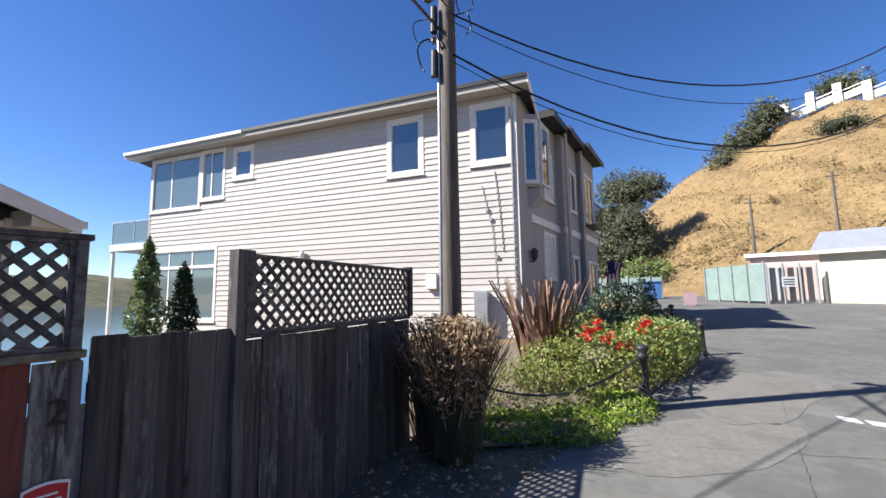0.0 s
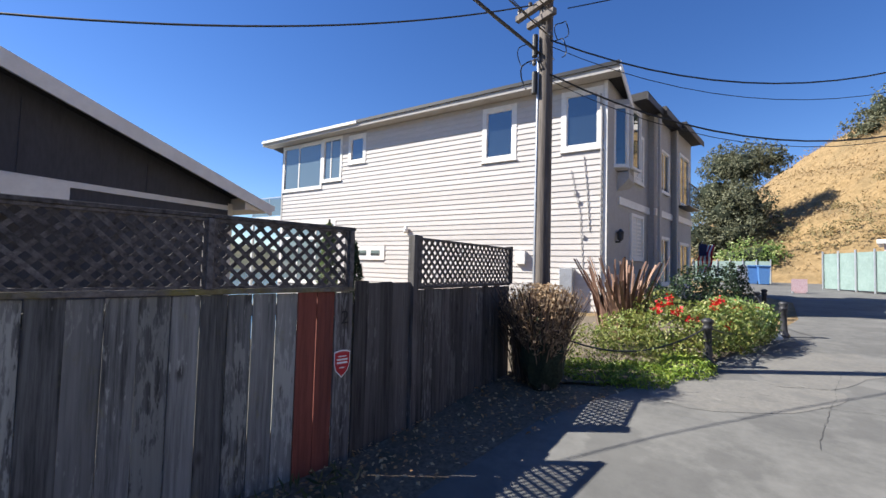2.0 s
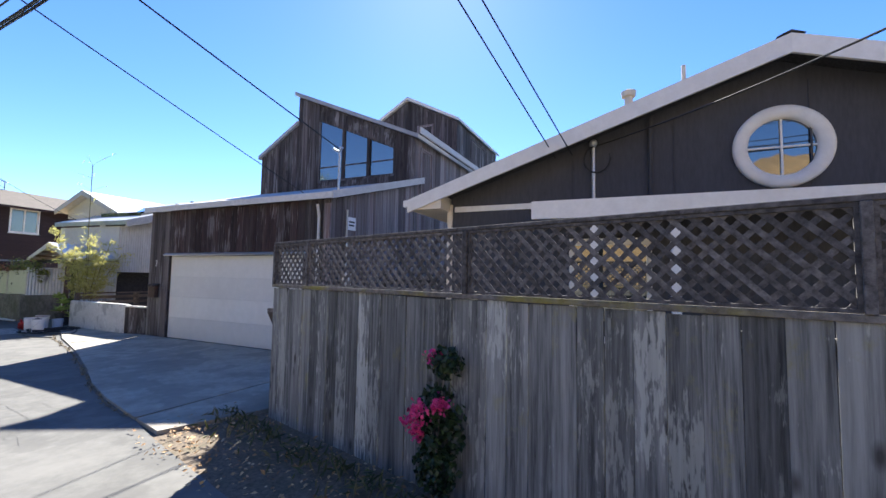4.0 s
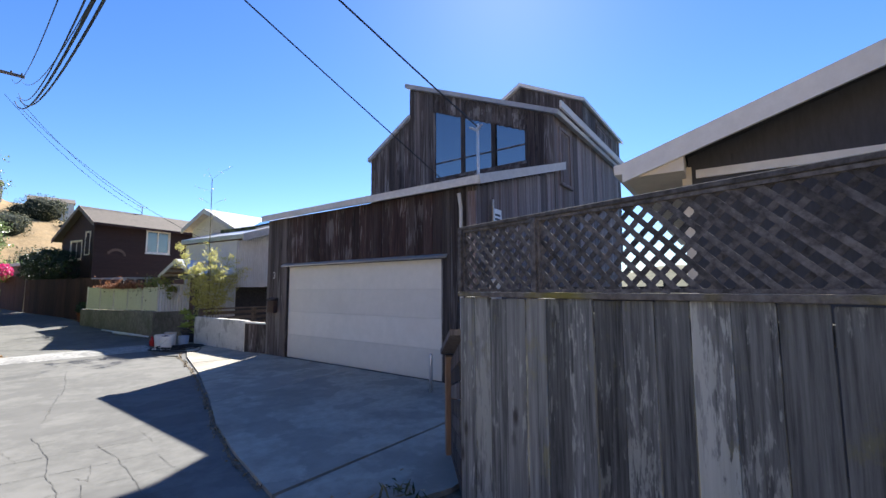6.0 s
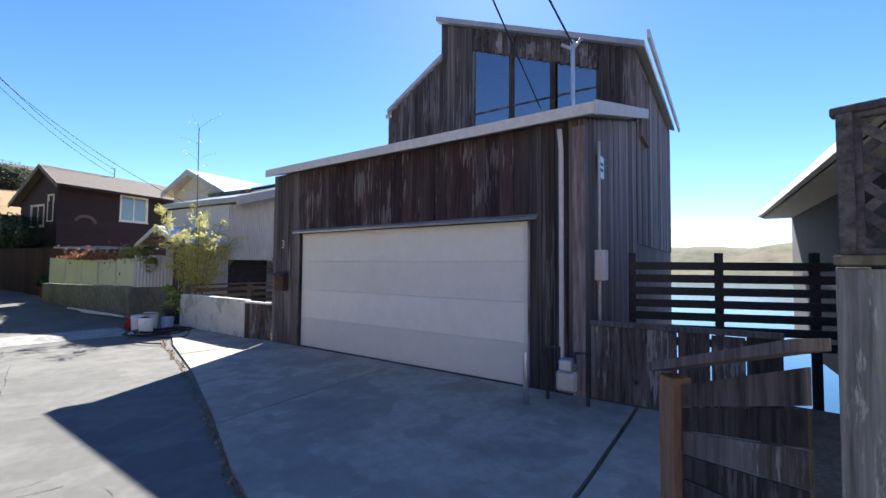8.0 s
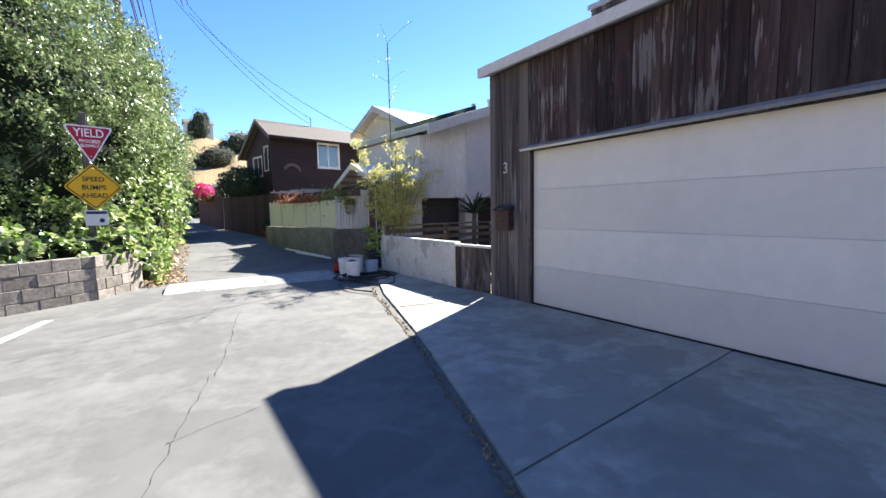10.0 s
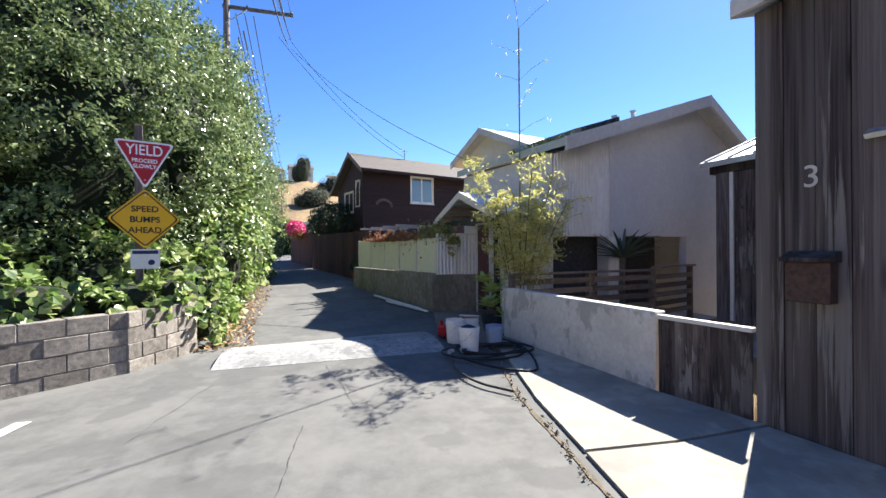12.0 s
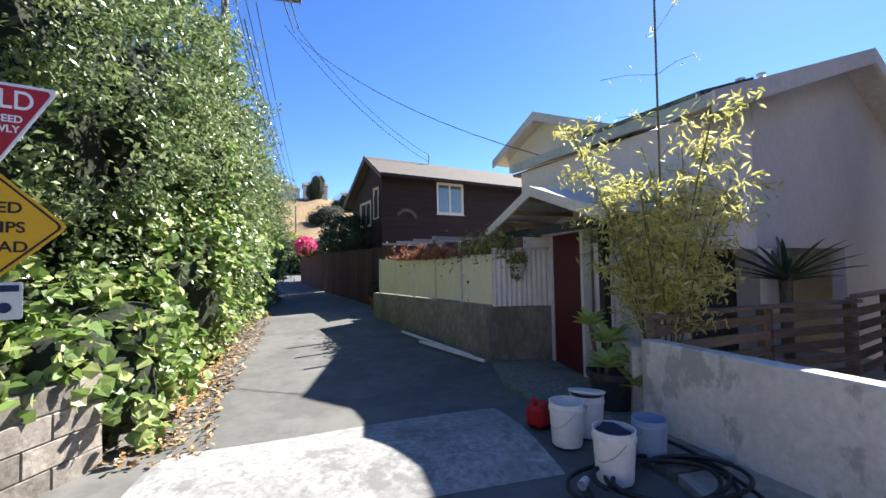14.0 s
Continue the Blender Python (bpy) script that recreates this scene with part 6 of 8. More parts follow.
m1, len1 = between((-0.5, -19.5), (4.6, -15.0))
blocks = thing("block_wall", m1, "low weathered concrete block retaining wall", "wall")
m2, len2 = between((-0.93, -20.5), (-0.46, -19.4))
mesh = None
for mm, ll in ((Matrix.Identity(4), len1), (m1.inverted() @ m2, len2)):
    for row in range(4):
        x, rr = -0.2 * (row % 2), random.Random(row)
        while x < ll - 0.05:
            a, b = max(x, 0.0), min(x + 0.4, ll)
            if b - a > 0.06:
                mt = mm @ Matrix.Translation(((a + b) / 2, rr.uniform(-0.008, 0.008), -0.16 + row * 0.203)) @ Matrix.Diagonal(((b - a) / 0.4, 1, 1, 1))
                if mesh is None:
                    mesh = part("block", box(bmesh.new(), -0.195, 0.0, 0, 0.195, 0.2, 0.193, 0.006), BLOCK, blocks)
                    mesh.matrix_basis = mt
                else:
                    again(mesh, mt, blocks)
            x += 0.4
part("mortar", box(bmesh.new(), 0, 0.02, -0.4, len1, 0.19, 0.63), surf("grey_mortar", (0.16, 0.15, 0.135), (0.24, 0.225, 0.205), None, 0.5, 0.2), blocks)
mo = part("mortar", box(bmesh.new(), 0, 0.02, -0.4, len2, 0.19, 0.63), bpy.data.materials["grey_mortar"], blocks)
mo.matrix_basis = m1.inverted() @ m2
soil = bmesh.new()
prism(soil, [(-0.45, -19.35), (4.6, -14.85), (9, -14), (12, -24), (5, -36), (1.2, -34), (-0.6, -26), (-0.75, -20.9)], -0.5, 0.52, "z")
tagged(part("planting_bed", soil, DIRT), "raised earth bed behind the block wall", "planting bed", kind="structure")

# warning signs on a wooden post
post = thing("sign_post", pose(-0.56, -20.06, 0, 0, 0, 200), "square grey wooden sign post with traffic signs", "sign")
# local -y faces up the lane
post.matrix_basis = pose(-0.56, -20.06, 0, 0, 0, 200)
part("post", box(bmesh.new(), -0.12, 0.01, -0.2, -0.02, 0.11, 3.2, 0.006), POLE_WOOD, post)


def plate(name, outline, material, z, depth=0.004, y=0.0, parent=None, label=""):
    bm = bmesh.new()
    prism(bm, [(u, v + z) for u, v in outline], y, y + depth, "y")
    return part(name, bm, material, parent or post, label)


def rounded(outline, r, k=4):
    """An outline with its corners rounded."""
    out, n = [], len(outline)
    for i in range(n):
        p0, p1, p2 = (Vector(outline[(i + j) % n]) for j in (-1, 0, 1))
        a, b = p1 + (p0 - p1).normalized() * r, p1 + (p2 - p1).normalized() * r
        for s in range(k + 1):
            t = s / k
            q = a * (1 - t) ** 2 + p1 * 2 * t * (1 - t) + b * t ** 2
            out.append((q.x, q.y))
    return out


# turned so that local +y is the face; mirrored outlines are symmetric
tri = [(-0.36, 0.31), (0.36, 0.31), (0.0, -0.37)]
yield_sign = plate("yield_sign", rounded(tri, 0.07), SIGN_WHITE, 2.66, 0.004, 0.0, post, "red triangular yield sign")
inner = [(-0.32, 0.285), (0.32, 0.285), (0.0, -0.325)]
plate("sign_face", rounded(inner, 0.055), SIGN_RED, 2.66, 0.003, -0.0045, yield_sign)
dia = [(0, 0.43), (0.43, 0), (0, -0.43), (-0.43, 0)]
warn = plate("warning_sign", rounded(dia, 0.06), SIGN_YELLOW, 1.87, 0.004, 0.0, post, "yellow diamond warning sign")
border = bmesh.new()
o, i2 = rounded([(0, 0.4), (0.4, 0), (0, -0.4), (-0.4, 0)], 0.05), rounded([(0, 0.378), (0.378, 0), (0, -0.378), (-0.378, 0)], 0.045)
vo, vi = [border.verts.new((u, -0.003, v + 1.87)) for u, v in o], [border.verts.new((u, -0.003, v + 1.87)) for u, v in i2]
for k in range(len(vo)):
    border.faces.new((vo[k], vo[(k + 1) % len(vo)], vi[(k + 1) % len(vo)], vi[k]))
part("border_line", border, INK, warn)
watch = plate("notice", rounded([(-0.17, 0.14), (0.17, 0.14), (0.17, -0.14), (-0.17, -0.14)], 0.02), SIGN_WHITE, 1.3, 0.003, 0.0, post, "small white notice with a dark blue band and round emblem")
part("notice_band", box(bmesh.new(), -0.15, -0.003, 1.37, 0.15, -0.001, 1.42), surf("navy_ink", (0.02, 0.03, 0.09), (0.025, 0.035, 0.1), None), watch)
bm = bmesh.new()
bmesh.ops.create_cone(bm, cap_ends=True, segments=16, radius1=0.04, radius2=0.04, depth=0.003, matrix=Matrix.Translation((0.07, -0.003, 1.25)) @ Matrix.Rotation(radians(90), 4, "X"))
part("emblem", bm, bpy.data.materials["navy_ink"], watch)
for text, z, h, mat_, par, w in (("YIELD", 2.835, 0.15, SIGN_WHITE, yield_sign, 0.8), ("PROCEED", 2.69, 0.055, SIGN_WHITE, yield_sign, 0.9), ("SLOWLY", 2.61, 0.055, SIGN_WHITE, yield_sign, 0.9), ("SPEED", 2.005, 0.085, INK, warn, 1.0), ("BUMPS", 1.855, 0.085, INK, warn, 1.0), ("AHEAD", 1.705, 0.085, INK, warn, 1.0)):
    words("lettering", text, h, mat_, pose(0, -0.0055 if par is yield_sign else -0.0025, z, 90, 0, 0), par, stretch=w, bold=0.002)
for z in (2.2, 1.53, 2.9, 2.42):
    bm = bmesh.new()
    bmesh.ops.create_uvsphere(bm, u_segments=8, v_segments=5, radius=0.012, matrix=Matrix.Translation((0, -0.006, z)))
    part("bolt", bm, GALV, post)

# ---- lane surface: bump, lines, cracks ----
bump = bmesh.new()
xs = np.linspace(-4.75, -1.6, 22)
ys = np.linspace(0, 1, 9)
rows = []
for i, x in enumerate(xs):
    t = (x + 1.6) / -3.15
    y0, y1 = -19.12 - 0.08 * t, -20.45 - 0.35 * math.sin(2.2 * t) * t
    rows.append([bump.verts.new((x + 0.05 * noise.noise((i, k, 0)), y0 + (y1 - y0) * s, float(ground_z(x, y0)) + 0.004 + 0.075 * math.sin(math.pi * s))) for k, s in enumerate(ys)])
for a, b in zip(rows, rows[1:]):
    for k in range(8):
        bump.faces.new((a[k], a[k + 1], b[k + 1], b[k]))
tagged(part("speed_bump", bump, BUMP_CONC, smooth=True), "low worn pale-painted speed bump across the lane", "speed bump", kind="structure")


shake = random.Random(11)


def flat(name, pts, material, label, category, width=0.0, lift=0.006, kind="structure", parent=None):
    """A thin line or patch laid on the ground along points."""
    bm = bmesh.new()
    if width:
        v = []
        for i, p in enumerate(pts):
            d = (Vector(pts[min(i + 1, len(pts) - 1)]) - Vector(pts[max(i - 1, 0)])).normalized()
            w = width * (0.5 if width > 0.05 else shake.uniform(0.12, 0.5))
            q = Vector((-d.y, d.x)) * w
            v.append([bm.verts.new((*(Vector(p) + s * q), float(ground_z(p[0] + s * q.x, p[1] + s * q.y)) + lift)) for s in (1, -1)])
        for a, b in zip(v, v[1:]):
            bm.faces.new((a[0], a[1], b[1], b[0]))
    else:
        bm.faces.new([bm.verts.new((x, y, float(ground_z(x, y)) + lift)) for x, y in pts])
    ob = part(name, bm, material, parent)
    return tagged(ob, label, category, kind=kind) if label else ob


flat("parking_line", [(-0.42, -17.85), (-0.3, -16.9), (-0.1, -15.4), (0.3, -12.5)], ROAD_PAINT, "worn white line painted on the asphalt", "road marking", 0.13)
marks = new("road_lettering")
tagged(marks, "worn white lettering painted on the asphalt", "road marking", kind="structure")
for k in range(4):
    x = 0.95 + 0.22 * k
    flat("mark", [(x, 6.75 - 0.07 * k), (x + 0.16, 6.7 - 0.07 * k), (x + 0.18, 6.52 - 0.07 * k), (x + 0.02, 6.57 - 0.07 * k)], ROAD_PAINT, "", "", parent=marks)
cracks = new("pavement_cracks")
tagged(cracks, "thin dark cracks in the asphalt", "cracks", kind="structure")
CRACK = surf("crack_shadow", (0.05, 0.048, 0.045), (0.09, 0.087, 0.08), None, 0.5, 0.2)


def crack(a, b, seed, width=0.008, wander=0.03, steps=0):
    r = random.Random(seed)
    a, b = Vector(a), Vector(b)
    side = Vector((-(b - a).y, (b - a).x)).normalized()
    steps = steps or max(8, round((b - a).length / 0.07))
    pts, off = [], 0.0
    for i in range(steps + 1):
        off += r.uniform(-wander, wander) * 0.5
        off *= 0.94
        p = a + (b - a) * i / steps + side * off
        pts.append((p.x, p.y))
    flat("crack", pts, CRACK, "", "", width, 0.005, parent=cracks)


for i, (a, b) in enumerate((((-2.82, -17.05), (-2.55, -14.4)), ((-2.55, -14.4), (-2.3, -12.6)), ((-2.57, -15.99), (-0.82, -16.41)), ((-0.82, -16.41), (0.6, -16.1)), ((-1.8, -18.5), (-1.5, -17.1)), ((-2.36, -13.3), (-3.0, -13.55)), ((-2.9, -11.6), (-1.0, -11.9)), ((-3.0, -11.0), (-0.8, -11.2)), ((-3.2, -10.4), (-0.9, -10.7)), ((-3.1, -9.9), (-1.0, -10.1)), ((-3.1, -9.4), (-1.3, -9.5)), ((-2.3, -9.2), (-2.2, -12.0)), ((-1.5, -9.0), (-1.7, -11.6)), ((-2.8, -9.3), (-2.7, -11.2)), ((0.1, 4.0), (0.6, 7.5)), ((-0.6, 5.2), (1.6, 5.6)), ((-3.3, -17.3), (-3.0, -19.0)), ((-3.6, -21.0), (-2.8, -26)))):
    crack(a, b, i)
rc = random.Random(5)
for k in range(46):
    x, y = rc.uniform(-3.1, -1.2), rc.uniform(-12.0, -9.0)
    d = (rc.uniform(0.15, 0.6), rc.uniform(-0.1, 0.1)) if k % 2 else (rc.uniform(-0.1, 0.1), rc.uniform(0.15, 0.55))
    crack((x, y), (x + d[0], y + d[1]), 100 + k, 0.005)
for i, (a, b) in enumerate((((-4.1, -12.0), (-6.95, -12.46)), ((-4.9, -15.9), (-6.5, -15.82)))):
    crack(a, b, 50 + i, 0.022, 0.01)
PALE = surf("pale_dusty_patch", (0.155, 0.149, 0.135), (0.205, 0.194, 0.172), (0.14, 0.136, 0.126), 0.8, 0.5, (1, 1, 1), 0.95, 0.3)


def blot(x, y, rx, ry, seed, material, label, lift=0.004, turn=0.0):
    r = random.Random(seed)
    pts = []
    for k in range(26):
        a = 2 * math.pi * k / 26
        w = 1 + 0.25 * noise.noise((math.cos(a) * 1.5 + seed, math.sin(a) * 1.5, seed)) + r.uniform(-0.09, 0.09)
        u, v = rx * w * math.cos(a), ry * w * math.sin(a)
        pts.append((x + u * math.cos(turn) - v * math.sin(turn), y + u * math.sin(turn) + v * math.cos(turn)))
    return flat("patch", pts, material, label, "patch", 0.0, lift)


blot(-0.55, 5.3, 1.15, 0.6, 2, PALE, "pale dusty patch on the asphalt", turn=0.7)
blot(0.45, 7.6, 0.7, 1.5, 3, PALE, "pale dusty patch on the asphalt", turn=-0.4)
for k, (x, y) in enumerate(((-1.55, 3.9), (-1.2, 4.5), (-0.75, 4.95), (-0.3, 5.5), (-1.75, 3.2), (0.1, 6.2))):
    blot(x, y, 0.05 + 0.015 * (k % 3), 0.03, 20 + k, PALE, "broken pale crumb of old patching on the asphalt", 0.007, k * 1.1)

# ---- buckets, hose, pots by the concrete wall ----


def bucket(x, y, material, label, fill=None, tilt=0.0, scale=1.0):
    b = thing("bucket", pose(x, y, float(ground_z(x, y)) + 0.024, 0, tilt, x * 90) @ Matrix.Scale(scale, 4), label, "bucket", "buckets by the wall")
    bm = bmesh.new()
    prof = [(0.128, 0.0), (0.132, 0.01), (0.15, 0.3), (0.158, 0.302), (0.158, 0.325), (0.151, 0.327), (0.151, 0.36), (0.155, 0.362), (0.155, 0.372), (0.146, 0.372), (0.125, 0.02)]
    turned(bm, prof, sides=24)
    body = part("bucket_body", bm, material, b, smooth=False)
    bm = bmesh.new()
    tube(bm, [(0.158 * math.cos(a), 0.158 * math.sin(a) - 0.02 * math.sin(a), 0.31 - 0.16 * math.sin(a)) for a in np.linspace(0, math.pi, 12)], 0.004)
    part("handle", bm, GALV, b)
    if fill:
        bm = bmesh.new()
        bmesh.ops.create_icosphere(bm, subdivisions=2, radius=0.13, matrix=Matrix.Translation((0, 0, 0.33)) @ Matrix.Diagonal((1, 1, 0.45, 1)))
        for v in bm.verts:
            v.co += Vector((0.02, 0.02, 0.03)) * noise.noise(v.co * 12)
        part("cloth", bm, fill, b, "crumpled dark blue cloth")
    return b


NAVY = surf("navy_cloth", (0.012, 0.016, 0.035), (0.03, 0.038, 0.07), None, 0.5, 0.1, (1, 1, 1), 0.9, 0.5)
bucket(-5.04, -19.0, BUCKET_WHITE, "white plastic bucket with a dark cloth inside", NAVY)
bucket(-5.03, -19.65, BUCKET_WHITE, "scuffed white plastic bucket")
b3 = bucket(-5.32, -19.78, BUCKET_WHITE, "white plastic bucket with a lid resting on it")
lid = thing("plastic_tray", pose(-5.32, -19.78, 0.285, 8, -6, 0), "white round plastic tray lying askew on a bucket", "tray")
part("tray_disc", turned(bmesh.new(), [(0.165, 0), (0.17, 0.01), (0.165, 0.022), (0.14, 0.024)], sides=24), BUCKET_WHITE, lid)
bucket(-5.52, -19.2, BUCKET_BLUE, "pale blue plastic bucket", None, 0.0, 0.88)
redp = thing("fuel_can", pose(-5.0, -20.1, -0.1, 0, 0, 30), "red plastic can beside the buckets", "can")
bm = bmesh.new()
box(bm, -0.14, -0.1, 0, 0.14, 0.1, 0.22, 0.04)
part("can_body", bm, RED_PLASTIC, redp)
part("spout", rod(bmesh.new(), (0.08, 0, 0.21), (0.12, 0, 0.3), 0.025), RED_PLASTIC, redp)
def eased(points):
    """The same bend with its corners rounded."""
    for _ in range(3):
        q = [points[0]]
        for a, b in zip(points, points[1:]):
            q += [tuple(np.array(a) * 0.75 + np.array(b) * 0.25), tuple(np.array(a) * 0.25 + np.array(b) * 0.75)]
        points = q + [points[-1]]
    return points


hose = thing("hose", pose(-5.3, -18.8, -0.1), "coiled black rubber hose on the pavement", "hose")
pts, r = [], random.Random(4)
for k in range(150):
    a = k * 0.17
    rr = 0.5 - 0.0012 * k + 0.05 * math.sin(k * 0.23)
    pts.append((rr * 1.25 * math.cos(a) + 0.1 * math.sin(k * 0.05), rr * 0.75 * math.sin(a), 0.035 + 0.012 * math.sin(k * 0.4) + 0.0004 * k))
part("coil", tube(bmesh.new(), pts, 0.016, 7), BLACK_RUBBER, hose, smooth=True)
part("tail", tube(bmesh.new(), eased([(0.5, 0.2, 0.03), (0.3, 0.7, 0.03), (-0.15, 1.1, 0.03), (-0.35, 0.7, 0.03), (-0.55, 0.1, 0.03), (-0.6, -0.6, 0.03), (-0.3, -0.9, 0.035)]), 0.016, 7), BLACK_RUBBER, hose, smooth=True)
part("tail", tube(bmesh.new(), eased([(0.55, -0.1, 0.03), (0.75, 0.5, 0.03), (0.7, 1.2, 0.03), (0.4, 1.6, 0.03)]), 0.014, 7), BLACK_RUBBER, hose, smooth=True)
cup = thing("cup", pose(-4.75, -18.95, -0.055, 0, 90, 40), "small white cup lying on the ground", "cup")
part("cup_body", turned(bmesh.new(), [(0.026, -0.05), (0.034, 0.05), (0.03, 0.05), (0.022, -0.04)], sides=14), BUCKET_WHITE, cup)
# pipes lying by the base wall
for a, b in (((-5.2, -22.95), (-4.35, -25.2)), ((-5.3, -22.6), (-4.55, -24.2))):
    z0, z1 = float(ground_z(*a)), float(ground_z(*b))
    pp = thing("plastic_pipe", pose(a[0], a[1], z0), "white plastic pipe lying along the base wall", "pipe", "pipes by the wall")
    part("pipe", rod(bmesh.new(), (0, 0, 0.06), (b[0] - a[0], b[1] - a[1], z1 - z0 + 0.06), 0.03), BUCKET_WHITE, pp)
# terracotta pots in the shade
TERRA = surf("terracotta", (0.2, 0.06, 0.035), (0.27, 0.085, 0.05), None, 0.5, 0.3)
for x, y, h in ((-4.3, -28.0, 0.5), (-4.1, -28.7, 0.42)):
    pot = thing("flower_pot", pose(x, y, float(ground_z(x, y)) - 0.02), "terracotta pot standing by the brown fence", "pot", "pots by the fence")
    part("pot_body", turned(bmesh.new(), [(0.14, 0), (0.2, h - 0.08), (0.23, h - 0.08), (0.23, h), (0.19, h), (0.18, h - 0.06)], sides=18), TERRA, pot)
    p, way = shell([((0, 0, h + 0.15), (0.24, 0.24, 0.28))], 350, 61)
    cluster("foliage", p, 0.12, DARK_LEAF, pot, 61, way)

# ---- bamboo, agave, aloe ----
bamboo = thing("bamboo", pose(-6.35, -19.95, -0.1), "yellow-leaved bamboo clump with tall thin canes", "bamboo")
r = np.random.default_rng(21)
CANE = surf("green_cane", (0.12, 0.11, 0.04), (0.2, 0.18, 0.07), None, 0.5, 0.2)
cent, aims = [], []
for k in range(11):
    a, lean = 0.9 + k * 2.4 + r.uniform(-0.3, 0.3), r.uniform(0.25, 0.95)
    h = r.uniform(2.1, 3.15)
    if k == 0:
        h, lean = 5.3, 0.12
    pts = [(0.1 * math.cos(a) + lean * math.cos(a) * q ** 1.7, 0.1 * math.sin(a) + lean * math.sin(a) * q ** 1.7, h * q) for q in np.linspace(0, 1, 13)]
    part("cane", tube(bmesh.new(), pts, 0.011 if k == 0 else 0.008, 6), CANE, bamboo)
    for i, q in enumerate(pts[5:]):
        for j in range(2 if k == 0 else 3):
            b = r.uniform(0, 6.283)
            run = r.uniform(0.35, 0.65) if k == 0 else r.uniform(0.2, 0.42)
            tip = np.array(q) + run * np.array((math.cos(b), math.sin(b), r.uniform(0.2, 0.9) if k == 0 else r.uniform(-0.1, 0.5)))
            part("twig", tube(bmesh.new(), [q, tuple((np.array(q) + tip) / 2 + (0, 0, 0.03)), tuple(tip)], 0.003, 4), CANE, bamboo)
            n = (3 if q[2] > 3.3 else 8) if k == 0 else 30
            t_ = r.random((n, 1)) ** 0.6
            cent.append(np.array(q) * (1 - t_) + tip * t_ + r.normal(size=(n, 3)) * 0.055)
            aims.append(np.tile(np.array((math.cos(b), math.sin(b), 0.3)), (n, 1)))
cent, aims = np.concatenate(cent), np.concatenate(aims)
keep = cent[:, 2] > 0.75 + 0.6 * r.random(len(cent))
cluster("foliage", cent[keep], 0.086, BAMBOO_LEAF, bamboo, 22, aims[keep], (0.5, 0.14), 1.4)


def rosette(name, label, category, at, blades, length, width, material, rise, seed, lift=0.0, curl=0.35):
    """A plant of tapering thick leaves that spring from one point."""
    t = thing(name, pose(*at), label, category)
    rr = random.Random(seed)
    bm = bmesh.new()
    for k in range(blades):
        a = k * 2.4 + rr.uniform(-0.2, 0.2)
        up = rise * (0.2 + 0.8 * k / blades)
        d, s = Vector((math.cos(a), math.sin(a), 0)), Vector((-math.sin(a), math.cos(a), 0))
        L_ = length * rr.uniform(0.75, 1.1)
        prev = None
        for q in range(7):
            u = q / 6
            e_ = up - curl * u * 1.6
            c = d * L_ * u * math.cos(e_ * 0.9) + Vector((0, 0, lift + L_ * (u * math.sin(up) - curl * u * u * 0.6)))
            w = width * (1 - u) ** 0.6 * (0.75 + 0.5 * u)
            row = [bm.verts.new(c + s * w * f + Vector((0, 0, 0.25 * w * (abs(f) * 1.6 - 0.3)))) for f in (-1, 0, 1)] + [bm.verts.new(c + Vector((0, 0, -0.35 * w)))]
            if prev:
                for i, j in ((0, 1), (1, 2), (2, 3), (3, 0)):
                    bm.faces.new((prev[i], prev[j], row[j], row[i]))
            prev = row
    bmesh.ops.recalc_face_normals(bm, faces=bm.faces)
    part("leaf_rosette", bm, material, t)
    return t


AGAVE = leafy("green_succulent", (0.2, 0.32, 0.07), (0.32, 0.45, 0.12), (0.44, 0.54, 0.2), 0.45, 0.1)
ALOE = leafy("grey_green_aloe", (0.05, 0.075, 0.05), (0.08, 0.11, 0.075), (0.1, 0.13, 0.09), 0.5, 0.05)
for k, (dx, dy, z, s) in enumerate(((0, 0, 0.62, 0.26), (-0.2, 0.25, 0.42, 0.3), (0.16, 0.18, 0.4, 0.26), (0.1, -0.2, 0.8, 0.22), (-0.1, 0.3, 0.2, 0.26))):
    t = rosette("succulent", "bright green succulent rosette spilling from a pot", "succulent", (-5.98 + dx, -20.35 + dy, z), 16, s, 0.075, AGAVE, 1.25, k, curl=0.2)
    t["group"] = "succulent rosettes"
    part("stem", tube(bmesh.new(), [(0, 0, 0.02), (0.02 - dx * 0.4, -dy * 0.4, -z * 0.5), (-dx * 0.6, -dy * 0.6, -z + 0.1)], 0.022, 6), BARK, t)
pot = thing("plant_pot", pose(-5.98, -20.3, -0.1), "dark plant pot with succulents", "pot")
part("pot_body", turned(bmesh.new(), [(0.18, 0), (0.26, 0.36), (0.28, 0.36), (0.28, 0.42), (0.24, 0.42), (0.22, 0.34)], sides=18), DARK_METAL, pot)
aloe = rosette("aloe", "large spiky grey-green aloe on a stem", "aloe", (-9.15, -20.75, -0.16), 34, 0.85, 0.05, ALOE, 1.3, 7, 1.35, 0.3)
part("stem", tube(bmesh.new(), [(0, 0, 0), (0.03, 0, 0.7), (0, 0, 1.4)], 0.07, 8), BARK, aloe)
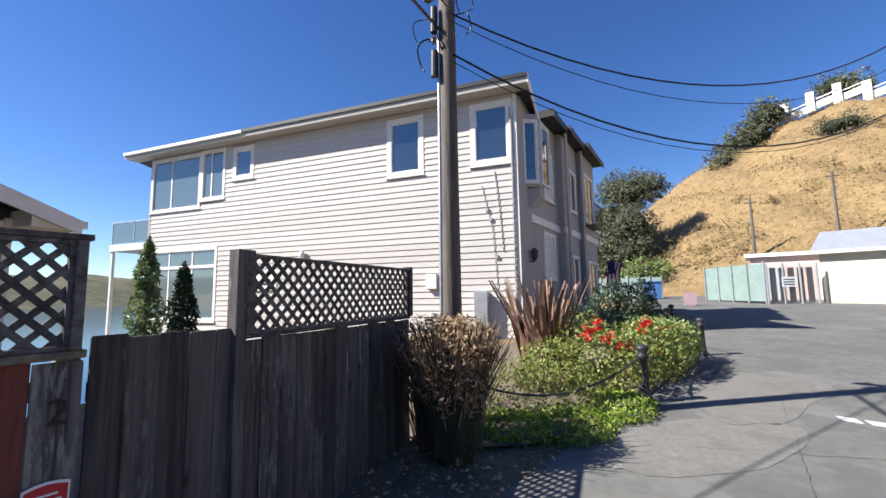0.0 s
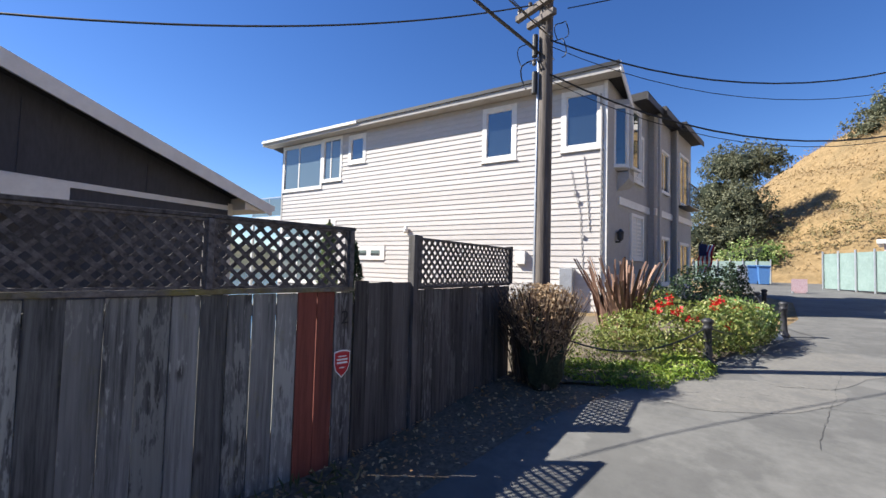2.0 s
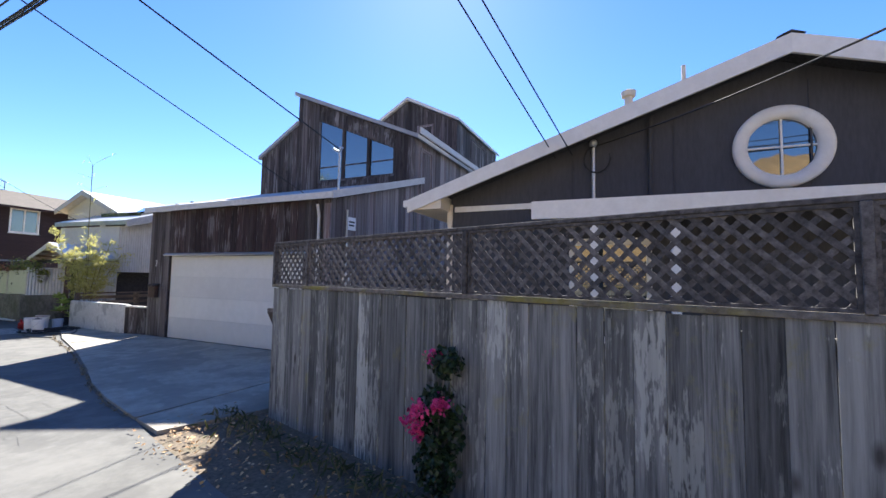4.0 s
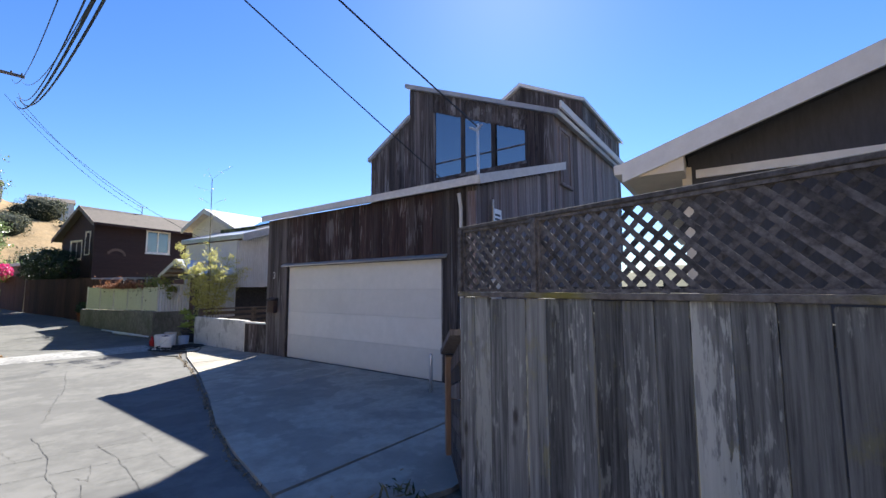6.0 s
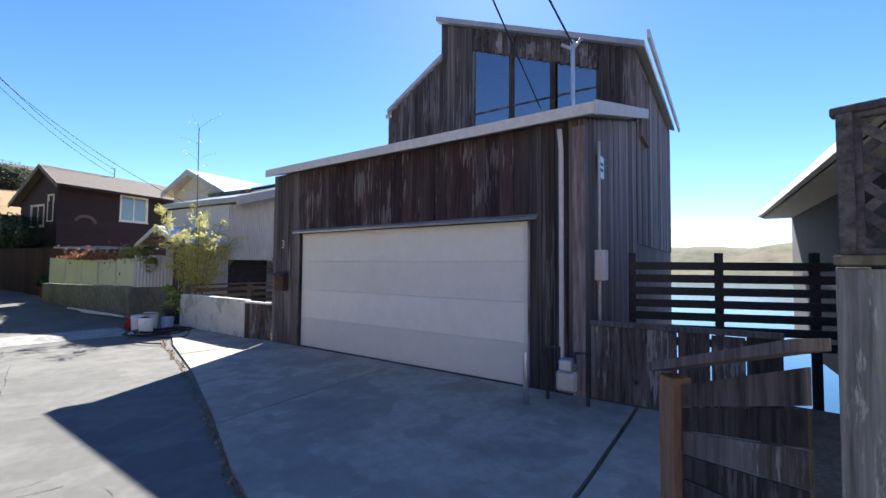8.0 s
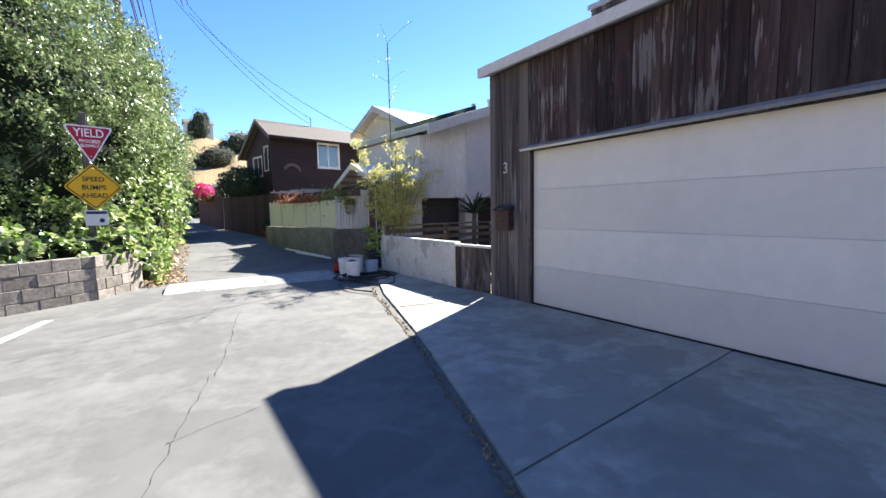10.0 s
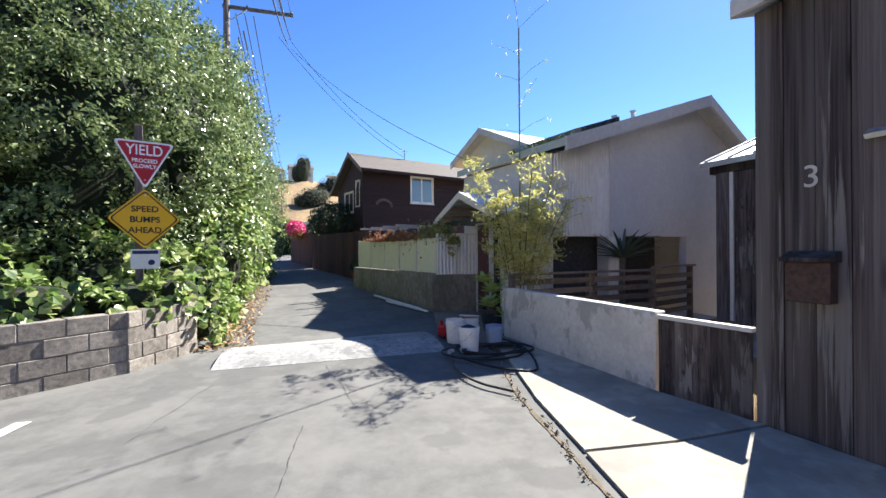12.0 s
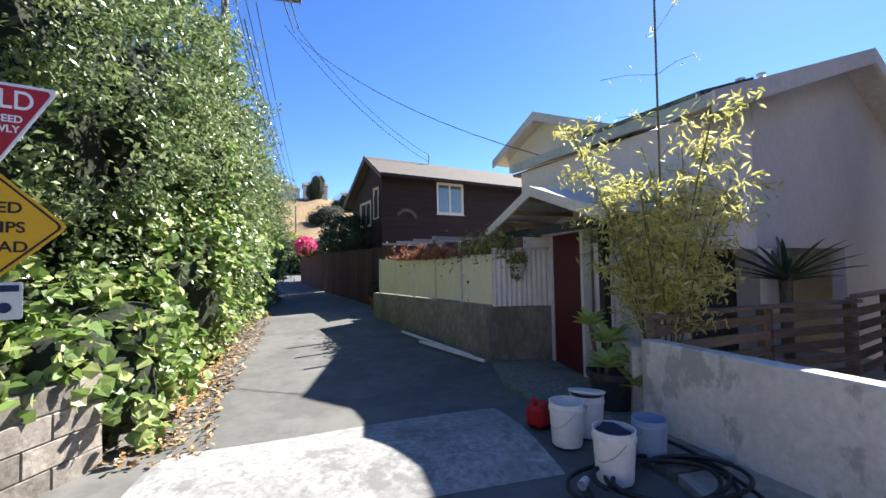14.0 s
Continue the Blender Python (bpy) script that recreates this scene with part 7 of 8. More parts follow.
# dried flowers and creeper over the cream panels
m, long = between(PA, PB)
over = thing("creeper", m, "dry brown flowers and creeper hanging over the panel fence", "creeper")
r = np.random.default_rng(9)
c1 = np.stack((r.normal(2.2, 0.75, 1500), r.normal(-0.12, 0.1, 1500), 1.74 + r.gamma(1.5, 0.06, 1500) - 0.1), 1)
c2 = np.stack((np.round(r.uniform(0.2, 3.6, 700) * 4) / 4 + r.normal(0, 0.05, 700), r.normal(-0.16, 0.03, 700), 1.72 - r.gamma(1.6, 0.14, 700)), 1)
cluster("dry_bloom", c1, 0.09, leafy("dry_orange_flowers", (0.16, 0.06, 0.03), (0.3, 0.13, 0.07), (0.42, 0.22, 0.12), 0.8, 0.2), over, 9)
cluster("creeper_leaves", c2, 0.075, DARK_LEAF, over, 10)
c3 = np.stack((r.normal(0.3, 0.4, 700), r.normal(-0.2, 0.1, 700), 1.8 + r.normal(0, 0.13, 700)), 1)
cluster("creeper_leaves", c3, 0.08, ROSE_LEAF, over, 11)
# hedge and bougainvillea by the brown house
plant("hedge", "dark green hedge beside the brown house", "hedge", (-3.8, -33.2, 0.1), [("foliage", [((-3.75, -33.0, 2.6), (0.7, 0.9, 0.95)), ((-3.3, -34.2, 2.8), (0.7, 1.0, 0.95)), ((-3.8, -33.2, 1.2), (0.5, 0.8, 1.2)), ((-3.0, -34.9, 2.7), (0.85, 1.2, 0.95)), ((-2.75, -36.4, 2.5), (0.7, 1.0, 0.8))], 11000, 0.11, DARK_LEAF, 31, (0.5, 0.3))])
plant("bougainvillea", "pink-flowering bougainvillea over the pale fence", "shrub", (-1.7, -37.5, 2.3), [("flowers", [((-1.4, -37.2, 2.55), (0.5, 0.9, 0.45))], 900, 0.13, PINK_PETAL, 32, (0.5, 0.4)), ("foliage", [((-1.4, -37.4, 2.4), (0.5, 1.0, 0.4))], 500, 0.13, IVY, 33, (0.5, 0.3))])

# ---- things on the fence ----
m, _ = between(FA, FB)
shield = thing("security_sign", m @ Matrix.Translation((8.77, -0.03, 0.9)) @ Matrix.Scale(0.8, 4), "small red shield-shaped security sign on the fence", "sign")
sh = [(-0.1, 0.13), (-0.05, 0.145), (0, 0.15), (0.05, 0.145), (0.1, 0.13), (0.098, 0.0), (0.075, -0.08), (0.0, -0.155), (-0.075, -0.08), (-0.098, 0.0)]
bm = bmesh.new()
prism(bm, sh, -0.006, 0.0, "y")
part("shield_plate", bm, SIGN_WHITE, shield)
bm = bmesh.new()
prism(bm, [(u * 0.9, v * 0.9) for u, v in sh], -0.009, -0.0065, "y")
part("shield_face", bm, SIGN_RED, shield)
for k, (w, z) in enumerate(((0.05, 0.075), (0.065, 0.035), (0.065, -0.0), (0.03, -0.05))):
    part("lettering", box(bmesh.new(), -w, -0.0105, z, w, -0.0095, z + (0.012 if k in (0, 3) else 0.02)), SIGN_WHITE, shield)
rose = thing("climbing_flowers", m @ Matrix.Translation((2.95, -0.05, 0.0)), "pink geraniums growing through the fence boards", "flowers")
p, way = shell([((0.05, -0.06, 0.55), (0.24, 0.12, 0.3)), ((0.1, -0.05, 1.02), (0.16, 0.1, 0.13)), ((0.0, -0.05, 0.2), (0.2, 0.12, 0.28))], 900, 41, 0.6)
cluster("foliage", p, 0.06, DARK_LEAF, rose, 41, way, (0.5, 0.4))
r = np.random.default_rng(42)
for k, q in enumerate(((-0.13, -0.18, 0.62), (-0.05, -0.2, 0.55), (0.12, -0.18, 0.72), (-0.2, -0.18, 0.52), (-0.02, -0.2, 0.66), (-0.08, -0.19, 0.46), (0.17, -0.17, 0.74), (0.0, -0.12, 1.06))):
    cluster("flower_head", np.array(q) + r.normal(size=(34, 3)) * 0.028, 0.045, PINK_PETAL, rose, 42 + k, None, (0.5, 0.4))
part("stem", tube(bmesh.new(), [(0, -0.04, -0.2), (0.02, -0.06, 0.4), (0.08, -0.04, 1.0)], 0.01, 5), BARK, rose)
grassy = np.random.default_rng(77)
y = grassy.uniform(-8.0, 1.2, 900)
x = np.interp(y, (-8, 1.2), (-4.35, -3.1)) + grassy.gamma(1.5, 0.12, 900)
tagged(cluster("weeds", np.stack((x, y, ground_z(x, y) + 0.05 + 0.05 * grassy.random(900)), 1), 0.13, leafy("dull_weeds", (0.04, 0.05, 0.018), (0.09, 0.1, 0.035), (0.22, 0.17, 0.08), 0.8, 0.2), None, 78, None, (0.5, 0.08)), "dry weeds at the foot of the fence", "weeds", kind="stuff")

# ---- corner garden, pole, parking ground and hillside ----
bed = bmesh.new()
pts = [(-3.6, 4.5), (-2.9, 4.15), (-2.05, 4.6), (-1.25, 5.8), (-0.95, 6.9), (-0.55, 8.5), (-0.1, 10.1), (-0.4, 12), (-2.5, 13.5), (-3.9, 12), (-4.1, 10.5), (-9, 10), (-9, 4.8)]
top_ = [bed.verts.new((x, y, float(ground_z(x, y)) + 0.03)) for x, y in pts]
bed.faces.new(top_)
bmesh.ops.triangulate(bed, faces=bed.faces[:])
tagged(part("garden_bed", bed, DIRT), "brown earth of the corner garden bed", "planting bed", kind="structure")


def gz(x, y):
    return float(ground_z(x, y))


def low_plants(name, label, centres, count, size, material, seed, shape=(0.5, 0.3), category="plant"):
    lobes = [((x, y, gz(x, y) + z), r) for x, y, z, r in centres]
    return plant(name, label, category, (centres[0][0], centres[0][1], gz(*centres[0][:2])), [("foliage", lobes, count, size, material, seed, shape)])


low_plants("groundcover", "bright lime-green groundcover along the garden's edge", [(-1.75, 5.3, 0.04, (0.5, 0.6, 0.16)), (-1.25, 6.2, 0.04, (0.4, 0.65, 0.17)), (-2.3, 4.95, 0.05, (0.5, 0.4, 0.18))], 6500, 0.06, LIME_LEAF, 51, (0.5, 0.2), category="groundcover")
low_plants("shrub", "olive-green straggling growth behind the groundcover", [(-2.1, 6.2, 0.18, (0.6, 0.6, 0.34)), (-2.5, 5.7, 0.22, (0.5, 0.5, 0.4)), (-1.9, 5.75, 0.12, (0.4, 0.4, 0.26))], 3600, 0.055, ROSE_LEAF, 50, (0.5, 0.2), category="shrub")
bush = low_plants("rose_bush", "sprawling rose bush with red blooms", [(-1.5, 7.1, 0.35, (0.7, 0.8, 0.5)), (-0.95, 8.2, 0.4, (0.65, 0.8, 0.5)), (-0.6, 9.2, 0.35, (0.5, 0.7, 0.42)), (-2.2, 6.9, 0.3, (0.6, 0.6, 0.45)), (-1.9, 7.9, 0.5, (0.6, 0.6, 0.5))], 8500, 0.07, ROSE_LEAF, 52, category="shrub")
low_plants("shrub", "green shrub among the roses", [(-0.85, 8.5, 0.45, (0.6, 0.8, 0.5)), (-0.5, 9.4, 0.4, (0.45, 0.6, 0.4))], 3500, 0.07, IVY, 53, category="shrub")
r = np.random.default_rng(6)
heads = [(-1.45, 6.75, 0.82), (-1.7, 6.6, 0.9), (-1.0, 7.7, 0.92), (-0.7, 8.6, 0.85), (-1.25, 6.95, 0.7), (-0.95, 8.0, 0.98), (-0.45, 9.2, 0.8), (-1.6, 6.9, 1.0), (-0.8, 7.9, 0.6)]
for k, (x, y, z) in enumerate(heads):
    cluster("bloom", np.array((x + 1.5, y - 7.1, z - 0.05)) + r.normal(size=(34, 3)) * 0.045, 0.06, RED_PETAL, bush, 54 + k, None, (0.5, 0.4))
low_plants("hedge", "dark hedge at the corner of the tall house", [(-1.9, 12.5, 0.6, (0.6, 1.6, 0.9)), (-1.4, 14.5, 0.6, (0.6, 1.2, 0.9)), (-2.6, 11.0, 0.4, (0.6, 0.7, 0.6))], 5000, 0.09, DARK_LEAF, 55, category="hedge")
for k, (x, y, h) in enumerate(((-1.1, 13.2, 1.4), (-0.9, 15.0, 1.3))):
    low_plants("conifer", "small dark clipped conifer", [(x, y, h * 0.35, (0.3, 0.3, h * 0.45)), (x, y, h * 0.8, (0.17, 0.17, h * 0.35))], 1500, 0.06, DARK_LEAF, 56 + k, category="shrub")


def stalks(name, label, at, count, spread_, height, material, seed, width=0.035, lean=0.5, category="shrub"):
    """A clump of dry upright stalks or blades."""
    t = thing(name, pose(at[0], at[1], gz(*at)), label, category)
    rr = random.Random(seed)
    bm = bmesh.new()
    for k in range(count):
        a, q = rr.uniform(0, 6.283), math.sqrt(rr.random())
        b = Vector((spread_ * 0.45 * q * math.cos(a), spread_ * 0.45 * q * math.sin(a), 0))
        a2 = a + rr.uniform(-0.9, 0.9)
        out = Vector((math.cos(a2), math.sin(a2), 0)) * lean * q * rr.uniform(0.5, 1.3)
        h = height * rr.uniform(0.45, 1.08)
        tip = b + out * h + Vector((rr.uniform(-0.06, 0.06), rr.uniform(-0.06, 0.06), h))
        mid = b + out * h * 0.35 + Vector((0, 0, h * 0.55))
        s = Vector((-math.sin(a + rr.uniform(-1, 1)), math.cos(a), 0)).normalized() * width * rr.uniform(0.5, 1.2)
        th = Vector((0.006, 0.006, 0))
        rows = [[bm.verts.new(p + f * s * w) for f in (-1, 1)] + [bm.verts.new(p + th + s * 0.2)] for p, w in ((b, 1.0), (mid, 1.0), (tip, 0.55))]
        for u, v in zip(rows, rows[1:]):
            for i in range(3):
                bm.faces.new((u[i], u[(i + 1) % 3], v[(i + 1) % 3], v[i]))
        bm.faces.new(rows[-1])
    tagged(part("dry_growth", bm, material, t), kind="stuff")
    return t


stalks("flax", "cut-back brown flax clump with stiff blades", (-2.65, 8.0), 150, 0.9, 1.6, leafy("brown_flax", (0.09, 0.045, 0.03), (0.2, 0.11, 0.075), (0.36, 0.22, 0.15), 0.7, 0.1), 3, 0.035, 0.42)
dead = stalks("dry_shrub", "dry brown twiggy shrub at the fence's end", (-2.62, 4.1), 620, 0.42, 1.22, DRY_TWIG, 5, 0.007, 0.4)
p, way = shell([((0, 0, 1.05), (0.44, 0.44, 0.32)), ((0.05, -0.05, 0.8), (0.36, 0.36, 0.4))], 5600, 58, 0.9)
# Dark heap paints the shade among the shrub's lower stalks.
core("dead_wood", [((0, 0, 0.5), (0.3, 0.3, 0.6))], CORE, dead, 1.0)
cluster("dead_leaves", p, 0.06, TAN_TWIG, dead, 58, way, (0.5, 0.13))
dk = stalks("dry_shrub", "dry brown twiggy shrub at the fence's end", (-2.95, 4.3), 300, 0.4, 1.15, DRY_TWIG, 6, 0.007, 0.36)
p, way = shell([((0, 0, 1.0), (0.42, 0.42, 0.36))], 1500, 59, 0.9)
cluster("dead_leaves", p, 0.06, TAN_TWIG, dk, 59, way, (0.5, 0.13))

# iron bollards with a chain


def bollard(x, y, h=0.62):
    t = thing("bollard", pose(x, y, gz(x, y)), "black cast-iron bollard with a round cap", "bollard", "garden bollards")
    part("bollard_body", turned(bmesh.new(), [(0.11, -0.05), (0.11, 0.05), (0.085, 0.08), (0.07, 0.14), (0.06, 0.3), (0.055, h - 0.16), (0.075, h - 0.14), (0.075, h - 0.1), (0.055, h - 0.08), (0.085, h - 0.03), (0.085, h), (0.04, h + 0.03)], sides=16), DARK_METAL, t, smooth=True)
    return t


posts = [(0.0, 10.3), (-1.0, 6.6), (-0.5, 13.5), (-0.35, 15.0)]
for x, y in posts:
    bollard(x, y, 0.72)


def sagging(a, b, sag, n=18):
    a, b = Vector(a), Vector(b)
    return [tuple(a + (b - a) * (k / n) - Vector((0, 0, sag * 4 * (k / n) * (1 - k / n)))) for k in range(n + 1)]


for a, b in (((0.0, 10.3), (-1.0, 6.6)), ((-1.0, 6.6), (-2.6, 4.5)), ((0.0, 10.3), (-0.5, 13.5))):
    ch = thing("chain", pose(0, 0, 0), "dark iron chain hung between the bollards", "chain", "garden chains")
    part("chain_run", tube(bmesh.new(), sagging((*a, gz(*a) + 0.62), (*b, gz(*b) + 0.62), 0.3), 0.013, 5), DARK_METAL, ch)
rock = bmesh.new()
bmesh.ops.create_icosphere(rock, subdivisions=2, radius=0.16)
for v in rock.verts:
    v.co = Vector((v.co.x * 1.3, v.co.y, v.co.z * 0.6)) * (1 + 0.3 * noise.noise(v.co * 6))
part("rock", rock, OLD_CONCRETE).matrix_basis = pose(-0.22, 9.9, gz(-0.22, 9.9) + 0.05)
tagged(bpy.data.objects["rock"], "pale garden stone beside the bollard", "stone")

# ---- utility poles and cables ----
pole = thing("utility_pole", pose(-3.02, 4.92, gz(-3, 4.9) - 0.1), "weathered wooden utility pole with a crossarm", "utility pole")
part("pole_shaft", turned(bmesh.new(), [(0.13, -0.3), (0.128, 0.0), (0.115, 3.0), (0.105, 7.4), (0.09, 7.42)], sides=16), POLE_WOOD, pole, smooth=True)
ARM = Matrix.Rotation(radians(-18), 4, "Z")
for z, q in ((5.8, 0.55), (5.55, 0.28)):
    arm = part("crossarm", box(bmesh.new(), -q, -0.16, z, q, -0.07, z + 0.1, 0.006), POLE_WOOD, pole)
    arm.matrix_basis = ARM
for x, z in ((-0.5, 5.9), (-0.25, 5.9), (0.3, 5.9), (0.5, 5.9), (0.2, 5.2), (-0.14, 4.9)):
    ins = part("insulator", turned(bmesh.new(), [(0.02, 0), (0.035, 0.03), (0.03, 0.06), (0.035, 0.09), (0.015, 0.11)], (x, -0.11, z), 10), surf("insulator_glaze", (0.06, 0.05, 0.045), (0.1, 0.085, 0.08), None, 0.5, 0.2, (1, 1, 1), 0.3, 0.0) if "insulator_glaze" not in bpy.data.materials else bpy.data.materials["insulator_glaze"], pole)
    ins.matrix_basis = ARM
part("conduit", rod(bmesh.new(), (-0.1, -0.09, 0.1), (-0.085, -0.08, 5.0), 0.022), GALV, pole)
for z in (4.4, 5.0):
    part("splice_case", rod(bmesh.new(), (-0.12, -0.14, z), (-0.12, -0.13, z + 0.35), 0.045), BLACK_RUBBER, pole)
for k, (x, z, s) in enumerate(((-0.3, 5.3, 0.4), (-0.2, 5.0, 0.5), (0.25, 5.2, 0.35), (0.3, 5.45, 0.3))):
    part("cable_loop", tube(bmesh.new(), [(x + s * 0.35 * math.sin(a), -0.1 + 0.05 * math.cos(3 * a), z - s * 0.5 + s * 0.5 * math.cos(a)) for a in np.linspace(-2.6, 2.6, 16)], 0.008 + 0.004 * (k == 1), 5), BLACK_RUBBER, pole)
pole2 = thing("utility_pole", pose(0.95, -32.4, 0.3), "wooden utility pole with a crossarm beyond the trees", "utility pole")
part("pole_shaft", turned(bmesh.new(), [(0.17, -0.3), (0.16, 2), (0.12, 12.4), (0.1, 12.42)], sides=14), POLE_WOOD, pole2, smooth=True)
arm = part("crossarm", box(bmesh.new(), -2.65, -0.06, 11.3, 0.15, 0.06, 11.42, 0.006), POLE_WOOD, pole2)
for x in (-2.55, -2.2, -0.8, 0.08):
    part("insulator", turned(bmesh.new(), [(0.03, 0), (0.045, 0.04), (0.03, 0.1)], (x, 0, 11.42), 10), bpy.data.materials["insulator_glaze"], pole2)
part("brace", rod(bmesh.new(), (-0.8, 0.07, 11.3), (0, 0.12, 10.6), 0.02), GALV, pole2)


def cable(a, b, sag, r=0.011, label="black overhead cable between the poles", n=28):
    t = thing("overhead_cable", pose(*a), label, "cable", "overhead cables")
    pts = [tuple(Vector(p) - Vector(a)) for p in sagging(a, b, sag, n)]
    part("wire", tube(bmesh.new(), pts, r, 5), BLACK_RUBBER, t)


pole6 = copy_thing(pole2, pose(6.4, -110, 5.2, 0, 0, 5))
for x, z, far, sag, rr in ((-0.1, 11.4, (5.0, 16.6), 2.2, 0.02), (0.25, 11.45, (5.5, 16.7), 2.3, 0.02), (0.6, 11.4, (6.2, 16.6), 2.3, 0.02), (0.3, 10.7, (5.8, 15.8), 2.4, 0.03), (0.5, 10.4, (6.0, 15.4), 2.4, 0.03)):
    cable((x, -32.4, z), (far[0], -110, far[1]), sag, rr, "black overhead cable running on down the lane")

PT = (-3.02, 4.92)
for dx, z1, z2, x2, sag, rr in ((-0.12, 5.3, 10.6, -1.6, 2.5, 0.018), (0.05, 5.5, 10.8, -1.55, 2.55, 0.012), (-0.3, 5.95, 11.4, -1.65, 2.4, 0.009), (0.1, 5.85, 11.4, -1.3, 2.5, 0.009), (-0.05, 5.2, 10.4, -1.45, 2.45, 0.02)):
    cable((PT[0] + dx, PT[1] - 0.1, z1), (x2, -32.4, z2), sag, rr)
for z, b, sag, rr in ((5.4, (8.2, 14.9, 11.7), 2.75, 0.013), (5.3, (8.2, 14.9, 11.1), 2.8, 0.006), (4.85, (8.2, 14.9, 10.4), 3.0, 0.014), (4.75, (8.2, 14.9, 10.6), 3.1, 0.006)):
    cable((PT[0] + 0.1, PT[1] - 0.05, z), b, sag, rr)
cable((-2.7, 5.0, 5.9), (8.2, 14.9, 12.2), 0.6, 0.009)
pole3 = copy_thing(pole2, pose(8.2, 14.9, 0.3, 0, 0, 60))
# service drops to the houses
cable((PT[0] - 0.1, PT[1] - 0.15, 6.0), tuple(grey.matrix_basis @ Vector((0.1, -2.2, 3.95))), 0.55, 0.012, "service cable running down to the charcoal house")
gm = barn.matrix_basis @ Vector((6.1, 0.6, 4.7))
pole4 = copy_thing(pole2, pose(14.2, -7.8, -0.6))
pole5 = copy_thing(pole2, pose(14.0, -4.6, 0.4, 0, 0, 90))
cable((14.2, -7.85, 10.4), tuple(gm), 0.25, 0.014, "service cable running down to the redwood house")
cable((14.0, -4.5, 9.0), (-6.9, -9.9, 3.45), 0.2, 0.008, "service cable running down to the redwood house")
for dx in (0.0, 0.25):
    cable((14.0, -5.95, 11.75), (-7.1, -4.5 + dx, 3.5), 0.1, 0.009, "thin cable rising from the charcoal house")
bmst = brown.matrix_basis @ Vector((2.6, 1.0, 6.2))
for k in range(2):
    cable((-1.5 + 0.4 * k, -32.3, 10.6), tuple(bmst + Vector((0, 0, -0.3 * k))), 0.5, 0.01, "service cable running to the brown house")
cable((-1.6, -32.4, 10.2), tuple(white.matrix_basis @ Vector((0.5, 3.0, 3.6))), 0.5, 0.01, "service cable running to the pale house")

# ---- parking ground under the hill ----


def polar(yaw, far):
    return -0.8 - math.sin(radians(yaw)) * far, 0.3 + math.cos(radians(yaw)) * far


x, y = polar(-15.6, 31)
garages = thing("garage_row", pose(x, y, gz(x, y), 0, 0, -24), "long cream garage building with a grey low roof", "garage")
part("wall", box(bmesh.new(), 0, 0, -0.3, 26, 6, 2.75), surf("cream_render", (0.54, 0.48, 0.36), (0.6, 0.54, 0.42), (0.48, 0.42, 0.32), 0.3, 1.0), garages)
bm = bmesh.new()
prism(bm, [(-0.35, 2.7), (3, 4.0), (6.4, 2.7), (6.4, 2.9), (3, 4.2), (-0.35, 2.9)], -0.3, 26.3, "x")
part("roof", bm, METAL_ROOF, garages, "pale grey metal roof")
part("gutter", box(bmesh.new(), -0.3, -0.42, 2.68, 26.3, -0.352, 2.85), FASCIA_GREY, garages)
x, y = polar(-15.0, 36)
hut = thing("hut", pose(x, y, gz(x, y), 0, 0, -10), "small pink-walled hut with a flat white roof", "building")
part("wall", box(bmesh.new(), -3.2, 0, -0.3, 2.2, 4, 2.9), surf("pink_render", (0.55, 0.42, 0.38), (0.62, 0.48, 0.44), None, 0.5, 1.0), hut)
part("roof", box(bmesh.new(), -3.5, -0.3, 2.9, 2.5, 4.3, 3.15), STUCCO_WHITE, hut)
part("door", box(bmesh.new(), -2.8, -0.04, 0, -1.6, -0.005, 2.2), CORRUGATED, hut)


def mesh_fence(name, label, a, b, h, material, posts_, solid=True):
    m_, long_ = between(a, b)
    t = thing(name, Matrix.Translation((0, 0, gz(*a))) @ m_, label, "fence")
    for k in range(posts_ + 1):
        part("post", rod(bmesh.new(), (long_ * k / posts_, 0, -0.2), (long_ * k / posts_, 0, h + 0.15), 0.05), GALV, t)
    if solid:
        part("privacy_mesh", box(bmesh.new(), 0, 0.055, 0.05, long_, 0.065, h), material, t)
    else:
        bm_ = bmesh.new()
        s = -h
        while s < long_:
            for d in (1, -1):
                u0, u1 = max(0, -s), min(h, long_ - s)
                if u1 > u0:
                    z0, z1 = (u0, u1) if d > 0 else (h - u0, h - u1)
                    tube(bm_, [(s + u0, 0.05, z0), (s + u1, 0.05, z1)], 0.012, 3)
            s += 0.16
        part("wire_mesh", bm_, GALV, t)
        for k in range(int(long_ / 0.45)):
            part("slat", box(bmesh.new(), 0.2 + k * 0.45, 0.09, 0.1, 0.5 + k * 0.45, 0.1, h - 0.1), DARK_METAL, t)
    return t


GREEN_MESH = surf("pale_green_mesh", (0.2, 0.28, 0.255), (0.27, 0.35, 0.32), (0.16, 0.22, 0.2), 0.4, 1.0, (1, 1, 1), 0.8, 0.05)
mesh_fence("mesh_fence", "pale green screened chain-link fence", polar(-5.5, 34), polar(-11.0, 29.5), 2.2, GREEN_MESH, 4)
ch = mesh_fence("chain_link_gate", "chain-link gate with dark slats and a notice", polar(-11.2, 29.3), polar(-15.3, 30.5), 2.1, GALV, 3, False)
part("notice", box(bmesh.new(), 0.7, -0.06, 0.95, 1.4, -0.04, 1.5), SIGN_WHITE, ch, "white notice with dark lines")
for k in range(3):
    part("lettering", box(bmesh.new(), 0.78, -0.063, 1.04 + k * 0.14, 1.32, -0.061, 1.1 + k * 0.14), INK, ch)
mesh_fence("mesh_fence", "grey screened fence under the hill", polar(6.5, 42), polar(-1.0, 41), 1.8, GREEN_MESH, 6)
